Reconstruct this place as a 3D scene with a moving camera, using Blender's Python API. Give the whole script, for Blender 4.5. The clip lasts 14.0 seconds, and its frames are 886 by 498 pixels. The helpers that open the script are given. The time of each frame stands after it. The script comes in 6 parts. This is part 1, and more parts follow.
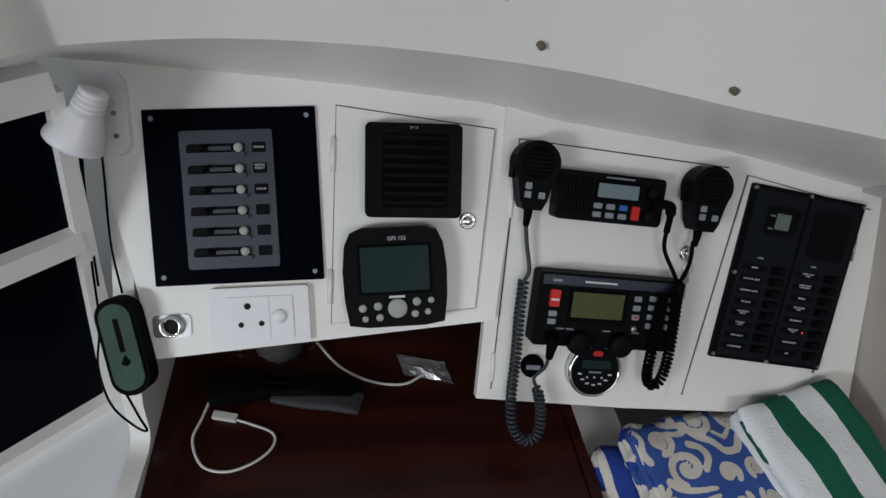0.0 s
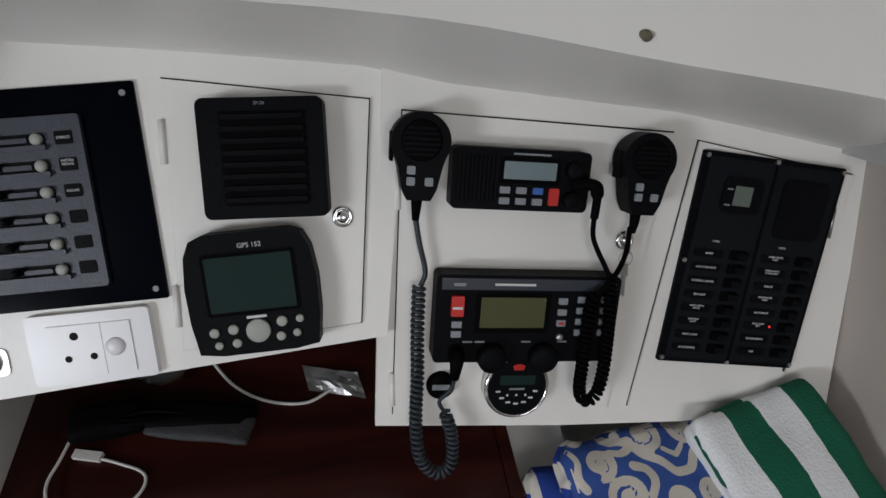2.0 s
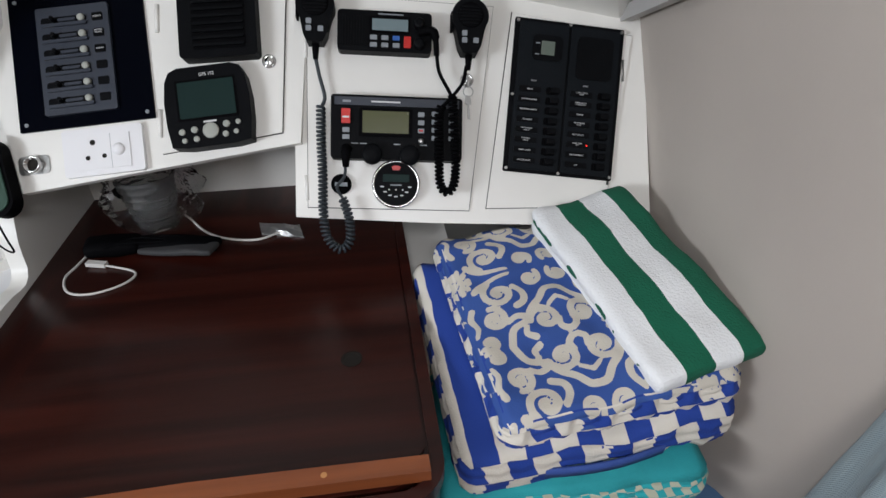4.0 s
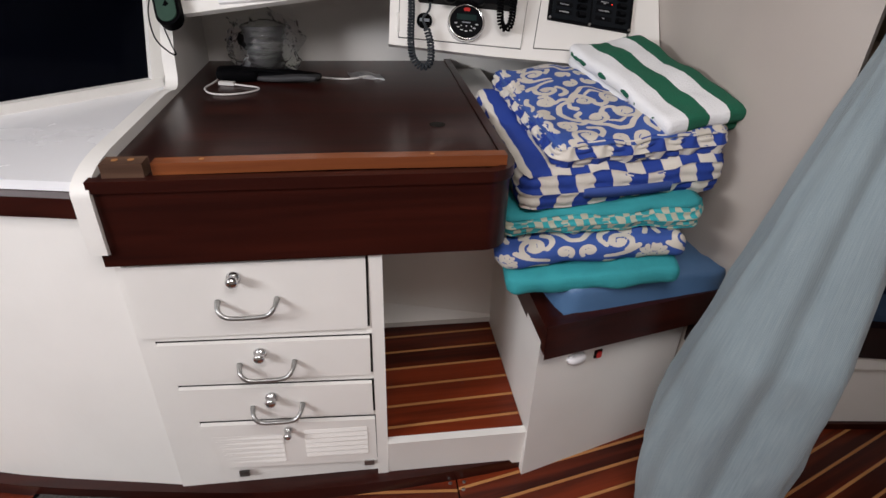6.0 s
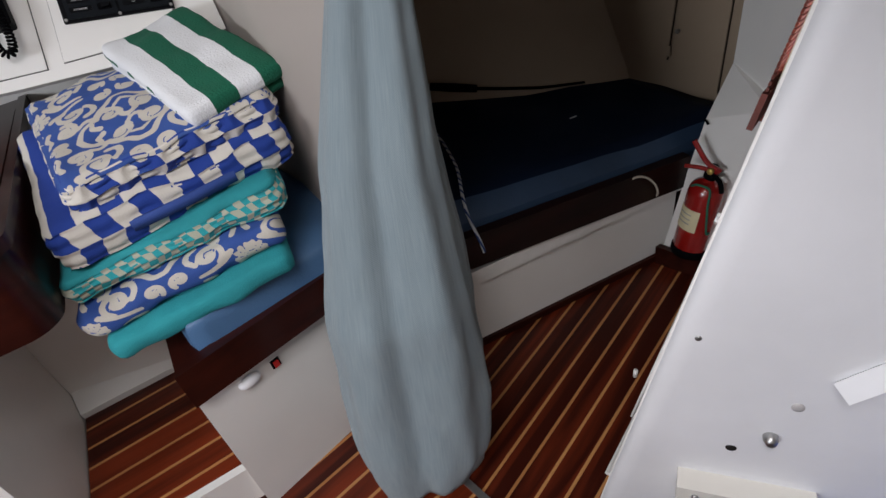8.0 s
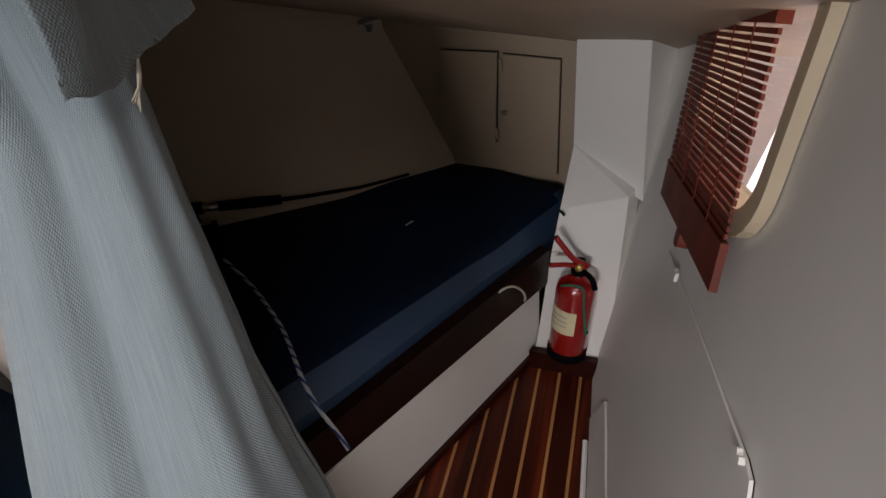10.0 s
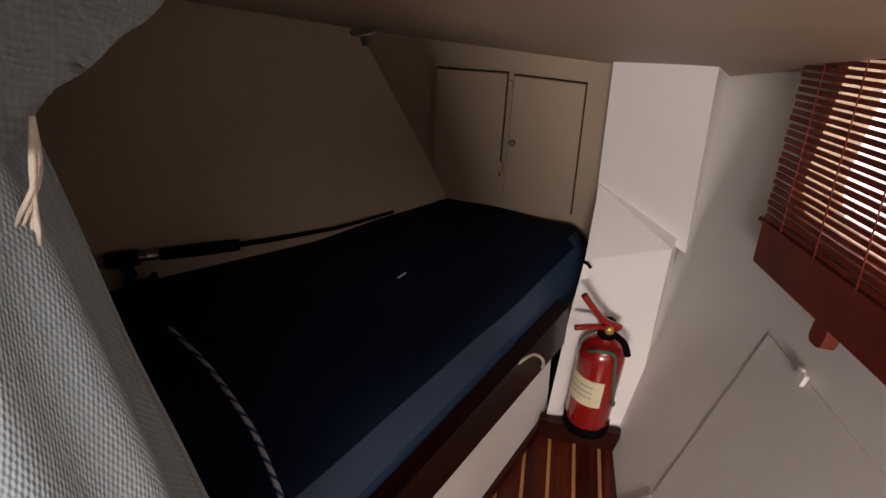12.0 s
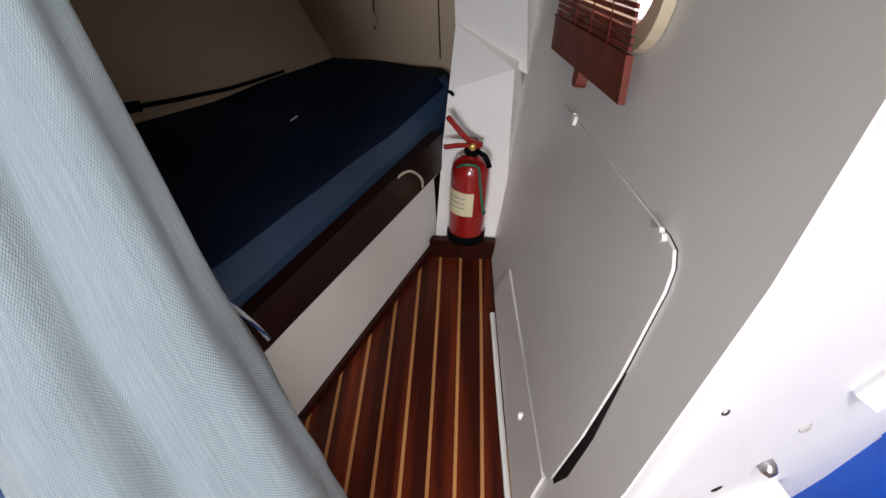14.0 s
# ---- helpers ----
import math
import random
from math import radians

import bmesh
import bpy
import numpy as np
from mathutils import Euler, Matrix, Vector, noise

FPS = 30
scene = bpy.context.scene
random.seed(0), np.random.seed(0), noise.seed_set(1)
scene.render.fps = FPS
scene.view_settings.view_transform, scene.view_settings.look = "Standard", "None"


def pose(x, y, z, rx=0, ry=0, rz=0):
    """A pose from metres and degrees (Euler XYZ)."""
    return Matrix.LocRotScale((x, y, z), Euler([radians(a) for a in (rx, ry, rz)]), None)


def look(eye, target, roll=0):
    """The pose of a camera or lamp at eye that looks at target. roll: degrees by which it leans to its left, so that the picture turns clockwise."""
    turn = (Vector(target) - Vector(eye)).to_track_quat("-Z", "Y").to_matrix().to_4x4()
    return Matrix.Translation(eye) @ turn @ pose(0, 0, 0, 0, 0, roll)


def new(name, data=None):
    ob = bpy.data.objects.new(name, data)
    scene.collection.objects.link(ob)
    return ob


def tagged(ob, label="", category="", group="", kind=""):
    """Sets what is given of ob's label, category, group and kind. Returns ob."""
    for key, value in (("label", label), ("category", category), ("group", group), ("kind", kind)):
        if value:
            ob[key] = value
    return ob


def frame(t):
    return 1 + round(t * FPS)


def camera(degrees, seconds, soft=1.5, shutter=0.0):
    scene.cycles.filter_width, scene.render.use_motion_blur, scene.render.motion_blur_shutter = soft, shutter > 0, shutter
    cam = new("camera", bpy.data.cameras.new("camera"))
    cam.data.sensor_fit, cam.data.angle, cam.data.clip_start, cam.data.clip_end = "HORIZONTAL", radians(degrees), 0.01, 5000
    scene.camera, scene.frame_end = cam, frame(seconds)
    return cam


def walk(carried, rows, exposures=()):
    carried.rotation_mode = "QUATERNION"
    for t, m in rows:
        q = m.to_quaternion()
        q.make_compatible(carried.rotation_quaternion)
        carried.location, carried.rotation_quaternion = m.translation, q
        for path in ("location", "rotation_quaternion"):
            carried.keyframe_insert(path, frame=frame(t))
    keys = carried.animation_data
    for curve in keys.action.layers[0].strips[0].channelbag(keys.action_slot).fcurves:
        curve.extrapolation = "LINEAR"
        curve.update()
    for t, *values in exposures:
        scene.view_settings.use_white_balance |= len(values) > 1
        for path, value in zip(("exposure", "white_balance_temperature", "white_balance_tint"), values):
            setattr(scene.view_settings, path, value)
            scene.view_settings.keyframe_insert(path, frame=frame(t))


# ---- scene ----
from mathutils.geometry import tessellate_polygon

PATH = [
    (0, (0.376, 0.012, 1.632), (0.724, 1.47, 0.308), 8.0),
    (0.5, (0.307, 0.122, 1.594), (0.697, 1.534, 0.233), 10.8),
    (1, (0.315, 0.147, 1.58), (0.718, 1.543, 0.206), 11.5),
    (1.5, (0.416, 0.145, 1.578), (0.775, 1.531, 0.181), 8.9),
    (2, (0.554, 0.138, 1.574), (0.886, 1.498, 0.146), 5.5),
    (2.5, (0.72, 0.096, 1.574), (0.966, 1.475, 0.146), 0.6),
    (3, (0.827, -0.018, 1.525), (1.003, 1.438, 0.165), -2.2),
    (3.5, (0.783, -0.204, 1.47), (0.981, 1.344, 0.219), -1.9),
    (4, (0.702, -0.413, 1.41), (0.946, 1.227, 0.292), -0.3),
    (6.5, (0.499, -0.914, 1.138), (0.755, 0.791, 0.125), 1.9),
    (7, (0.703, -0.923, 1.163), (1.134, 0.712, 0.094), -4.3),
    (7.5, (0.945, -0.966, 1.156), (1.39, 0.643, 0.054), -11.8),
    (8, (1.035, -0.9, 1.131), (1.645, 0.578, -0.07), -14.2),
    (8.5, (1.102, -0.811, 1.15), (1.809, 0.568, -0.114), -16.4),
    (9, (1.137, -0.742, 1.15), (2.015, 0.564, -0.085), -15.4),
    (11.5, (1.348, -0.33, 1.065), (2.662, 0.604, -0.118), -7.7),
    (12, (1.347, -0.321, 1.076), (2.647, 0.619, -0.117), -7.2),
    (12.5, (1.334, -0.332, 1.061), (2.613, 0.618, -0.148), -8.2),
    (13, (1.292, -0.377, 1.031), (2.56, 0.472, -0.261), -6.5),
    (13.5, (1.222, -0.428, 1.032), (2.522, 0.24, -0.333), -5.8),
    (14, (1.149, -0.53, 1.045), (2.389, 0.14, -0.374), -7.7),
]
cam = camera(76.0, 14.0)
walk(cam, [(r[0], look(*r[1:])) for r in PATH], [(0.0, -0.75, 6100, 10), (1.0, -0.8, 6200, 10), (3.0, -0.75, 6250, 13), (4.0, -0.15, 6200, 11), (6.5, -0.15, 6650, 17), (7.5, -0.15, 6350, 16), (9.0, -0.35, 6250, 13), (11.5, 0.65, 7600, 26), (12.5, 0.7, 7500, 26), (13.2, 0.7, 6500, 20), (14.0, 0.8, 6450, 16)])

# ---- light: overcast day through the companionway hatch and the small aft window ----
world = bpy.data.worlds.new("world")
scene.world = world
world.use_nodes = True
wn = world.node_tree
sky = wn.nodes.new("ShaderNodeTexSky")
sky.sky_type = "NISHITA"
sky.sun_disc = False
sky.sun_elevation = radians(50)
sky.sun_rotation = radians(200)
wn.links.new(sky.outputs["Color"], wn.nodes["Background"].inputs["Color"])
wn.nodes["Background"].inputs["Strength"].default_value = 0.12


def area_lamp(name, at, target, sx, sy, power, colour):
    data = bpy.data.lights.new(name, "AREA")
    data.shape, data.size, data.size_y, data.energy, data.color = "RECTANGLE", sx, sy, power, colour
    ob = new(name, data)
    ob.matrix_world = look(at, target)
    return ob


area_lamp("companionway_daylight", (0.62, -1.16, 1.94), (0.60, -0.85, 0.0), 0.8, 0.7, 19.0, (1.0, 0.975, 0.95))
area_lamp("saloon_window_daylight", (-1.55, -1.25, 1.60), (0.05, 0.15, 0.7), 0.9, 0.3, 45.0, (0.93, 0.97, 1.0))
area_lamp("aft_window_daylight", (1.93, -0.66, 0.86), (1.75, 0.1, 0.50), 0.34, 0.26, 1.1, (1.0, 0.88, 0.78))

# ---- materials ----
MATS = {}


def material(name, colour, rough=0.5, metal=0.0, var=0.12, scale=6.0, bump=0.15, fine=90.0, coat=0.0, second=None, emit=0.0):
    """A paint, plastic, metal or cloth with two scales of variation and fine relief."""
    if name in MATS:
        return MATS[name]
    m = bpy.data.materials.new(name)
    m.use_nodes = True
    nt = m.node_tree
    b = nt.nodes["Principled BSDF"]
    tc = nt.nodes.new("ShaderNodeTexCoord")
    n1 = nt.nodes.new("ShaderNodeTexNoise")
    n1.inputs["Scale"].default_value, n1.inputs["Detail"].default_value = scale, 5.0
    n2 = nt.nodes.new("ShaderNodeTexNoise")
    n2.inputs["Scale"].default_value, n2.inputs["Detail"].default_value = fine, 3.0
    nt.links.new(tc.outputs["Object"], n1.inputs["Vector"])
    nt.links.new(tc.outputs["Object"], n2.inputs["Vector"])
    mix = nt.nodes.new("ShaderNodeMix")
    mix.data_type = "RGBA"
    c2 = second or tuple(c * (1 - var) for c in colour)
    mix.inputs["A"].default_value = (*colour, 1)
    mix.inputs["B"].default_value = (*c2, 1)
    ramp = nt.nodes.new("ShaderNodeValToRGB")
    ramp.color_ramp.elements[0].position, ramp.color_ramp.elements[1].position = 0.38, 0.72
    nt.links.new(n1.outputs["Fac"], ramp.inputs["Fac"])
    nt.links.new(ramp.outputs["Color"], mix.inputs["Factor"])
    nt.links.new(mix.outputs["Result"], b.inputs["Base Color"])
    rr = nt.nodes.new("ShaderNodeMapRange")
    rr.inputs["To Min"].default_value, rr.inputs["To Max"].default_value = max(0.02, rough - 0.08), min(1.0, rough + 0.1)
    nt.links.new(n1.outputs["Fac"], rr.inputs["Value"])
    nt.links.new(rr.outputs["Result"], b.inputs["Roughness"])
    b.inputs["Metallic"].default_value = metal
    b.inputs["Specular IOR Level"].default_value = 0.5 if max(colour) > 0.03 else 0.06 if max(colour) > 0.005 else 0.025
    b.inputs["Coat Weight"].default_value = coat
    if bump:
        bp = nt.nodes.new("ShaderNodeBump")
        bp.inputs["Strength"].default_value, bp.inputs["Distance"].default_value = bump, 0.002
        nt.links.new(n2.outputs["Fac"], bp.inputs["Height"])
        nt.links.new(bp.outputs["Normal"], b.inputs["Normal"])
    if emit:
        b.inputs["Emission Color"].default_value = (*colour, 1)
        b.inputs["Emission Strength"].default_value = emit
    MATS[name] = m
    return m


def wood(name, dark, light, axis=0, rough=0.25, coat=0.4, stretch=0.06, per_object=False):
    """Varnished wood whose grain runs along one axis."""
    if name in MATS:
        return MATS[name]
    m = bpy.data.materials.new(name)
    m.use_nodes = True
    nt = m.node_tree
    b = nt.nodes["Principled BSDF"]
    tc = nt.nodes.new("ShaderNodeTexCoord")
    mp = nt.nodes.new("ShaderNodeMapping")
    sc = [1.0, 1.0, 1.0]
    sc[axis] = stretch
    mp.inputs["Scale"].default_value = sc
    nt.links.new(tc.outputs["Object"], mp.inputs["Vector"])
    n1 = nt.nodes.new("ShaderNodeTexNoise")
    n1.inputs["Scale"].default_value, n1.inputs["Detail"].default_value, n1.inputs["Distortion"].default_value = 26.0, 6.0, 0.6
    n2 = nt.nodes.new("ShaderNodeTexNoise")
    n2.inputs["Scale"].default_value, n2.inputs["Detail"].default_value = 170.0, 4.0
    nt.links.new(mp.outputs["Vector"], n1.inputs["Vector"])
    nt.links.new(mp.outputs["Vector"], n2.inputs["Vector"])
    ramp = nt.nodes.new("ShaderNodeValToRGB")
    ramp.color_ramp.elements[0].position, ramp.color_ramp.elements[1].position = 0.32, 0.7
    ramp.color_ramp.elements[0].color = (*dark, 1)
    ramp.color_ramp.elements[1].color = (*light, 1)
    if per_object:
        oi = nt.nodes.new("ShaderNodeObjectInfo")
        add = nt.nodes.new("ShaderNodeMath")
        add.operation = "MULTIPLY_ADD"
        add.inputs[1].default_value, add.inputs[2].default_value = 0.35, -0.17
        nt.links.new(oi.outputs["Random"], add.inputs[0])
        s = nt.nodes.new("ShaderNodeMath")
        nt.links.new(n1.outputs["Fac"], s.inputs[0])
        nt.links.new(add.outputs["Value"], s.inputs[1])
        nt.links.new(s.outputs["Value"], ramp.inputs["Fac"])
    else:
        nt.links.new(n1.outputs["Fac"], ramp.inputs["Fac"])
    nt.links.new(ramp.outputs["Color"], b.inputs["Base Color"])
    b.inputs["Roughness"].default_value = rough
    b.inputs["Specular IOR Level"].default_value = 0.22
    b.inputs["Coat Weight"].default_value = coat
    b.inputs["Coat Roughness"].default_value = 0.12
    bp = nt.nodes.new("ShaderNodeBump")
    bp.inputs["Strength"].default_value, bp.inputs["Distance"].default_value = 0.12, 0.001
    nt.links.new(n2.outputs["Fac"], bp.inputs["Height"])
    nt.links.new(bp.outputs["Normal"], b.inputs["Normal"])
    MATS[name] = m
    return m


WHITE = material("white_paint", (0.83, 0.812, 0.768), 0.38, var=0.07, scale=3.5, bump=0.22, fine=45)
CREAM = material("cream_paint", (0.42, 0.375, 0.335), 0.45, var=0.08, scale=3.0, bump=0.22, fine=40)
# Beige lining; its colour is darkened to stand in for the berth's shade.
HULL = material("hull_paint_shaded", (0.34, 0.262, 0.185), 0.55, var=0.1, scale=3.0, bump=0.25, fine=35)
DARKGAP = material("dark_gap", (0.02, 0.018, 0.016), 0.8)
MAHOG = wood("mahogany_varnish", (0.014, 0.0032, 0.0024), (0.040, 0.0075, 0.0045), 0, 0.3, 0.08)
MAHOG_Y = wood("mahogany_varnish_cross", (0.014, 0.0032, 0.0024), (0.040, 0.0075, 0.0045), 1, 0.3, 0.08)
TEAK = wood("teak_fiddle", (0.11, 0.028, 0.010), (0.25, 0.075, 0.025), 0, 0.35, 0.3)
PLANK = wood("sole_plank", (0.036, 0.0052, 0.0022), (0.185, 0.028, 0.008), 0, 0.38, 0.12, per_object=True)
DARKRAIL = wood("dark_stained_rail", (0.006, 0.0018, 0.0014), (0.017, 0.0042, 0.003), 0, 0.35, 0.08)
HOLLY = wood("holly_stripe", (0.36, 0.15, 0.05), (0.52, 0.25, 0.09), 0, 0.35, 0.3)
BLACKP = material("black_plastic", (0.0038, 0.0042, 0.0052), 0.5, var=0.25, scale=12, bump=0.25, fine=400)
GLOSSBLK = material("black_acrylic", (0.0015, 0.002, 0.0045), 0.15, var=0.2, bump=0.0)
GREYP = material("slate_plastic", (0.026, 0.032, 0.047), 0.45, var=0.15, bump=0.2, fine=300)
SOCKETW = material("white_plastic", (0.80, 0.79, 0.80), 0.3, var=0.04, bump=0.05)
CHROME = material("chrome", (0.72, 0.72, 0.72), 0.15, 1.0, var=0.15, scale=30, bump=0.05)
STEEL = material("dull_steel", (0.45, 0.45, 0.44), 0.35, 1.0, var=0.25, scale=30, bump=0.1)
LCD = material("lcd_glass", (0.014, 0.029, 0.027), 0.4, var=0.1, bump=0.0)
LCDBLUE = material("lcd_blue_grey", (0.17, 0.225, 0.24), 0.25, var=0.05, bump=0.0)
LCDOLIVE = material("lcd_olive", (0.075, 0.08, 0.030), 0.25, var=0.05, bump=0.0)
KEYGREY = material("key_grey", (0.24, 0.26, 0.28), 0.5, var=0.1)
KEYPALE = material("key_pale", (0.36, 0.37, 0.33), 0.5, var=0.1)
RED = material("red_plastic", (0.55, 0.02, 0.015), 0.35, var=0.15)
BLUEKEY = material("blue_key", (0.03, 0.12, 0.42), 0.4, var=0.1)
PRINT = material("white_print", (0.62, 0.62, 0.62), 0.6, var=0.05, bump=0.0)
RUBBER = material("black_rubber", (0.003, 0.003, 0.0036), 0.6, var=0.2, bump=0.2, fine=250)
CORDGREY = material("grey_cord", (0.020, 0.027, 0.034), 0.55, var=0.15)
WHITECORD = material("white_cable", (0.62, 0.60, 0.57), 0.5, var=0.08)
ROPE = material("cream_rope", (0.62, 0.56, 0.46), 0.85, var=0.2, scale=200, bump=0.5, fine=500)
VINYL = material("blue_vinyl", (0.075, 0.165, 0.31), 0.45, var=0.15, scale=8, bump=0.35, fine=350)
NAVY = material("navy_vinyl", (0.006, 0.012, 0.028), 0.5, var=0.25, scale=6, bump=0.35, fine=300)
TEALC = material("teal_cotton", (0.02, 0.30, 0.33), 0.85, var=0.25, scale=12, bump=0.5, fine=350)
EXTRED = material("extinguisher_red", (0.27, 0.008, 0.006), 0.25, var=0.2, scale=8, bump=0.05, coat=0.5)
LABELP = material("cream_label", (0.66, 0.58, 0.36), 0.6, var=0.12)
BLINDRED = material("red_stained_slat", (0.20, 0.026, 0.009), 0.55, var=0.4, scale=20, bump=0.2)
GREENCASE = material("green_case", (0.012, 0.050, 0.030), 0.65, var=0.2, scale=25)
MATGREY = material("grey_loop_mat", (0.07, 0.065, 0.06), 0.95, var=0.5, scale=160, bump=1.0, fine=260)
FOIL = material("silver_foil", (0.6, 0.6, 0.6), 0.3, 0.9, var=0.2, scale=40, bump=0.8, fine=60)


# ---- building helpers ----
def as_matrix(o, u, v, n):
    m = Matrix((u, v, n)).transposed().to_4x4()
    m.translation = o
    return m


def prism(bm, poly, z0, z1, m=Matrix()):
    """A polygon in the local plane, given depth from z0 to z1."""
    lo = [bm.verts.new(m @ Vector((x, y, z0))) for x, y in poly]
    hi = [bm.verts.new(m @ Vector((x, y, z1))) for x, y in poly]
    faces = [bm.faces.new(lo[::-1]), bm.faces.new(hi)]
    k = len(poly)
    for i in range(k):
        j = (i + 1) % k
        faces.append(bm.faces.new((lo[i], lo[j], hi[j], hi[i])))
    return faces


def box(bm, x0, x1, y0, y1, z0, z1, m=Matrix()):
    return prism(bm, [(x0, y0), (x1, y0), (x1, y1), (x0, y1)], z0, z1, m)


def rounded(x0, x1, y0, y1, r, k=4):
    pts = []
    for cx, cy, a in ((x1 - r, y0 + r, -90), (x1 - r, y1 - r, 0), (x0 + r, y1 - r, 90), (x0 + r, y0 + r, 180)):
        for i in range(k + 1):
            t = radians(a + 90 * i / k)
            pts.append((cx + r * math.cos(t), cy + r * math.sin(t)))
    return pts


def disc(cx, cy, r, k=20):
    return [(cx + r * math.cos(2 * math.pi * i / k), cy + r * math.sin(2 * math.pi * i / k)) for i in range(k)]


def tube(bm, pts, r, k=8, closed_ends=True, m=Matrix()):
    """A round rod along points; r a number or one per point."""
    pts = [m @ Vector(p) for p in pts]
    rs = r if isinstance(r, (list, tuple)) else [r] * len(pts)
    rings = []
    side = None
    for i, p in enumerate(pts):
        d = (pts[min(i + 1, len(pts) - 1)] - pts[max(i - 1, 0)])
        d = d.normalized() if d.length > 1e-9 else Vector((0, 0, 1))
        if side is None:
            side = d.orthogonal().normalized()
        side = (side - d * side.dot(d))
        side = side.normalized() if side.length > 1e-6 else d.orthogonal().normalized()
        up = d.cross(side)
        rings.append([bm.verts.new(p + rs[i] * (side * math.cos(2 * math.pi * j / k) + up * math.sin(2 * math.pi * j / k))) for j in range(k)])
    for a, b in zip(rings, rings[1:]):
        for j in range(k):
            bm.faces.new((a[j], a[(j + 1) % k], b[(j + 1) % k], b[j]))
    if closed_ends:
        bm.faces.new(rings[0][::-1])
        bm.faces.new(rings[-1])


def lathe(bm, profile, m=Matrix(), k=24):
    """Profile of (radius, height) turned about the local z axis."""
    rings = [[bm.verts.new(m @ Vector((r * math.cos(2 * math.pi * j / k), r * math.sin(2 * math.pi * j / k), h))) for j in range(k)] for r, h in profile]
    for a, b in zip(rings, rings[1:]):
        for j in range(k):
            bm.faces.new((a[j], a[(j + 1) % k], b[(j + 1) % k], b[j]))
    bm.faces.new(rings[0][::-1])
    bm.faces.new(rings[-1])


def smooth_path(pts, k=6):
    """Catmull-Rom through points."""
    p = [Vector(q) for q in pts]
    p = [p[0] * 2 - p[1]] + p + [p[-1] * 2 - p[-2]]
    out = []
    for i in range(1, len(p) - 2):
        for j in range(k):
            t = j / k
            a, b, c, d = p[i - 1], p[i], p[i + 1], p[i + 2]
            out.append(0.5 * ((2 * b) + (c - a) * t + (2 * a - 5 * b + 4 * c - d) * t * t + (3 * b - a - 3 * c + d) * t ** 3))
    return out + [p[-2]]


def part(name, bm, mat, parent=None, label="", bevel=0.0, smooth=False, seg=2):
    """Links a bmesh as one mesh object under a thing or a part."""
    if bevel:
        edges = [e for e in bm.edges if len(e.link_faces) == 2 and e.calc_face_angle(0) > 0.6]
        bmesh.ops.bevel(bm, geom=edges, offset=bevel, segments=seg, affect="EDGES", profile=0.6, clamp_overlap=True)
    bmesh.ops.recalc_face_normals(bm, faces=bm.faces[:])
    me = bpy.data.meshes.new(name)
    bm.to_mesh(me)
    bm.free()
    me.materials.append(mat)
    if smooth or bevel:
        for f in me.polygons:
            f.use_smooth = True
        if not smooth or bevel:
            me.set_sharp_from_angle(angle=radians(38))
    ob = new(name, me)
    if parent is not None:
        ob.parent = parent
        ob.matrix_parent_inverse = parent.matrix_world.inverted() if parent.parent is None else Matrix()
        if parent.parent is not None:
            ob.matrix_parent_inverse = (parent.parent.matrix_world @ parent.matrix_parent_inverse @ parent.matrix_basis).inverted()
    if label:
        ob["label"] = label
    return ob


def thing(name, at, label, category, group="", kind=""):
    ob = new(name)
    ob.location = at
    ob.empty_display_size = 0.05
    ob.matrix_world = Matrix.Translation(at)
    return tagged(ob, label, category, group, kind)


def structure(name, bm, mat, label, category, bevel=0.0):
    return tagged(part(name, bm, mat, None, label, bevel), label, category, "", "structure")


def B():
    return bmesh.new()


def writing(text, size, m, mat, parent, name="lettering"):
    """Raised lettering in the built-in font, turned into a mesh."""
    cu = bpy.data.curves.new(name, "FONT")
    cu.body, cu.size, cu.extrude = text, size, 0.0003
    cu.align_x, cu.align_y = "CENTER", "CENTER"
    ob = bpy.data.objects.new(name, cu)
    scene.collection.objects.link(ob)
    me = bpy.data.meshes.new_from_object(ob.evaluated_get(bpy.context.evaluated_depsgraph_get()))
    bpy.data.objects.remove(ob)
    bm = B()
    bm.from_mesh(me)
    bm.transform(m)
    return part(name, bm, mat, parent)


# local frames of the two instrument panels: x along, y up the slope, z out of the face
PA = as_matrix((0.559, 0.501, 0.957), (0.993, -0.116, 0.0), (0.069, 0.590, 0.805), (-0.093, -0.799, 0.594))
PB = as_matrix((0.564, 0.478, 0.887), (1.0, -0.021, 0.0), (0.011, 0.530, 0.848), (-0.018, -0.848, 0.530))

# ---- large structure ----
bm = B()
box(bm, -1.7, 2.6, -2.3, 1.1, -0.08, -0.012)
structure("floor", bm, MAHOG, "dark varnished mahogany cabin sole", "floor")

# instrument panel faces
bm = B()
prism(bm, [(-0.445, -0.012), (0.03, 0.068), (0.05, 0.402), (-0.229, 0.414), (-0.575, 0.424)], -0.016, 0.0, PA)
structure("wall_panel_left", bm, WHITE, "white painted sloping instrument panel over the desk", "wall panel", 0.002)
bm = B()
prism(bm, [(0.008, 0.010), (0.25, -0.018), (0.436, -0.034), (0.664, -0.034), (0.674, 0.360), (0.40, 0.418), (0.05, 0.461), (0.038, 0.455)], -0.016, 0.0, PB)
structure("wall_panel_right", bm, WHITE, "white painted sloping instrument panel with radios", "wall panel", 0.002)

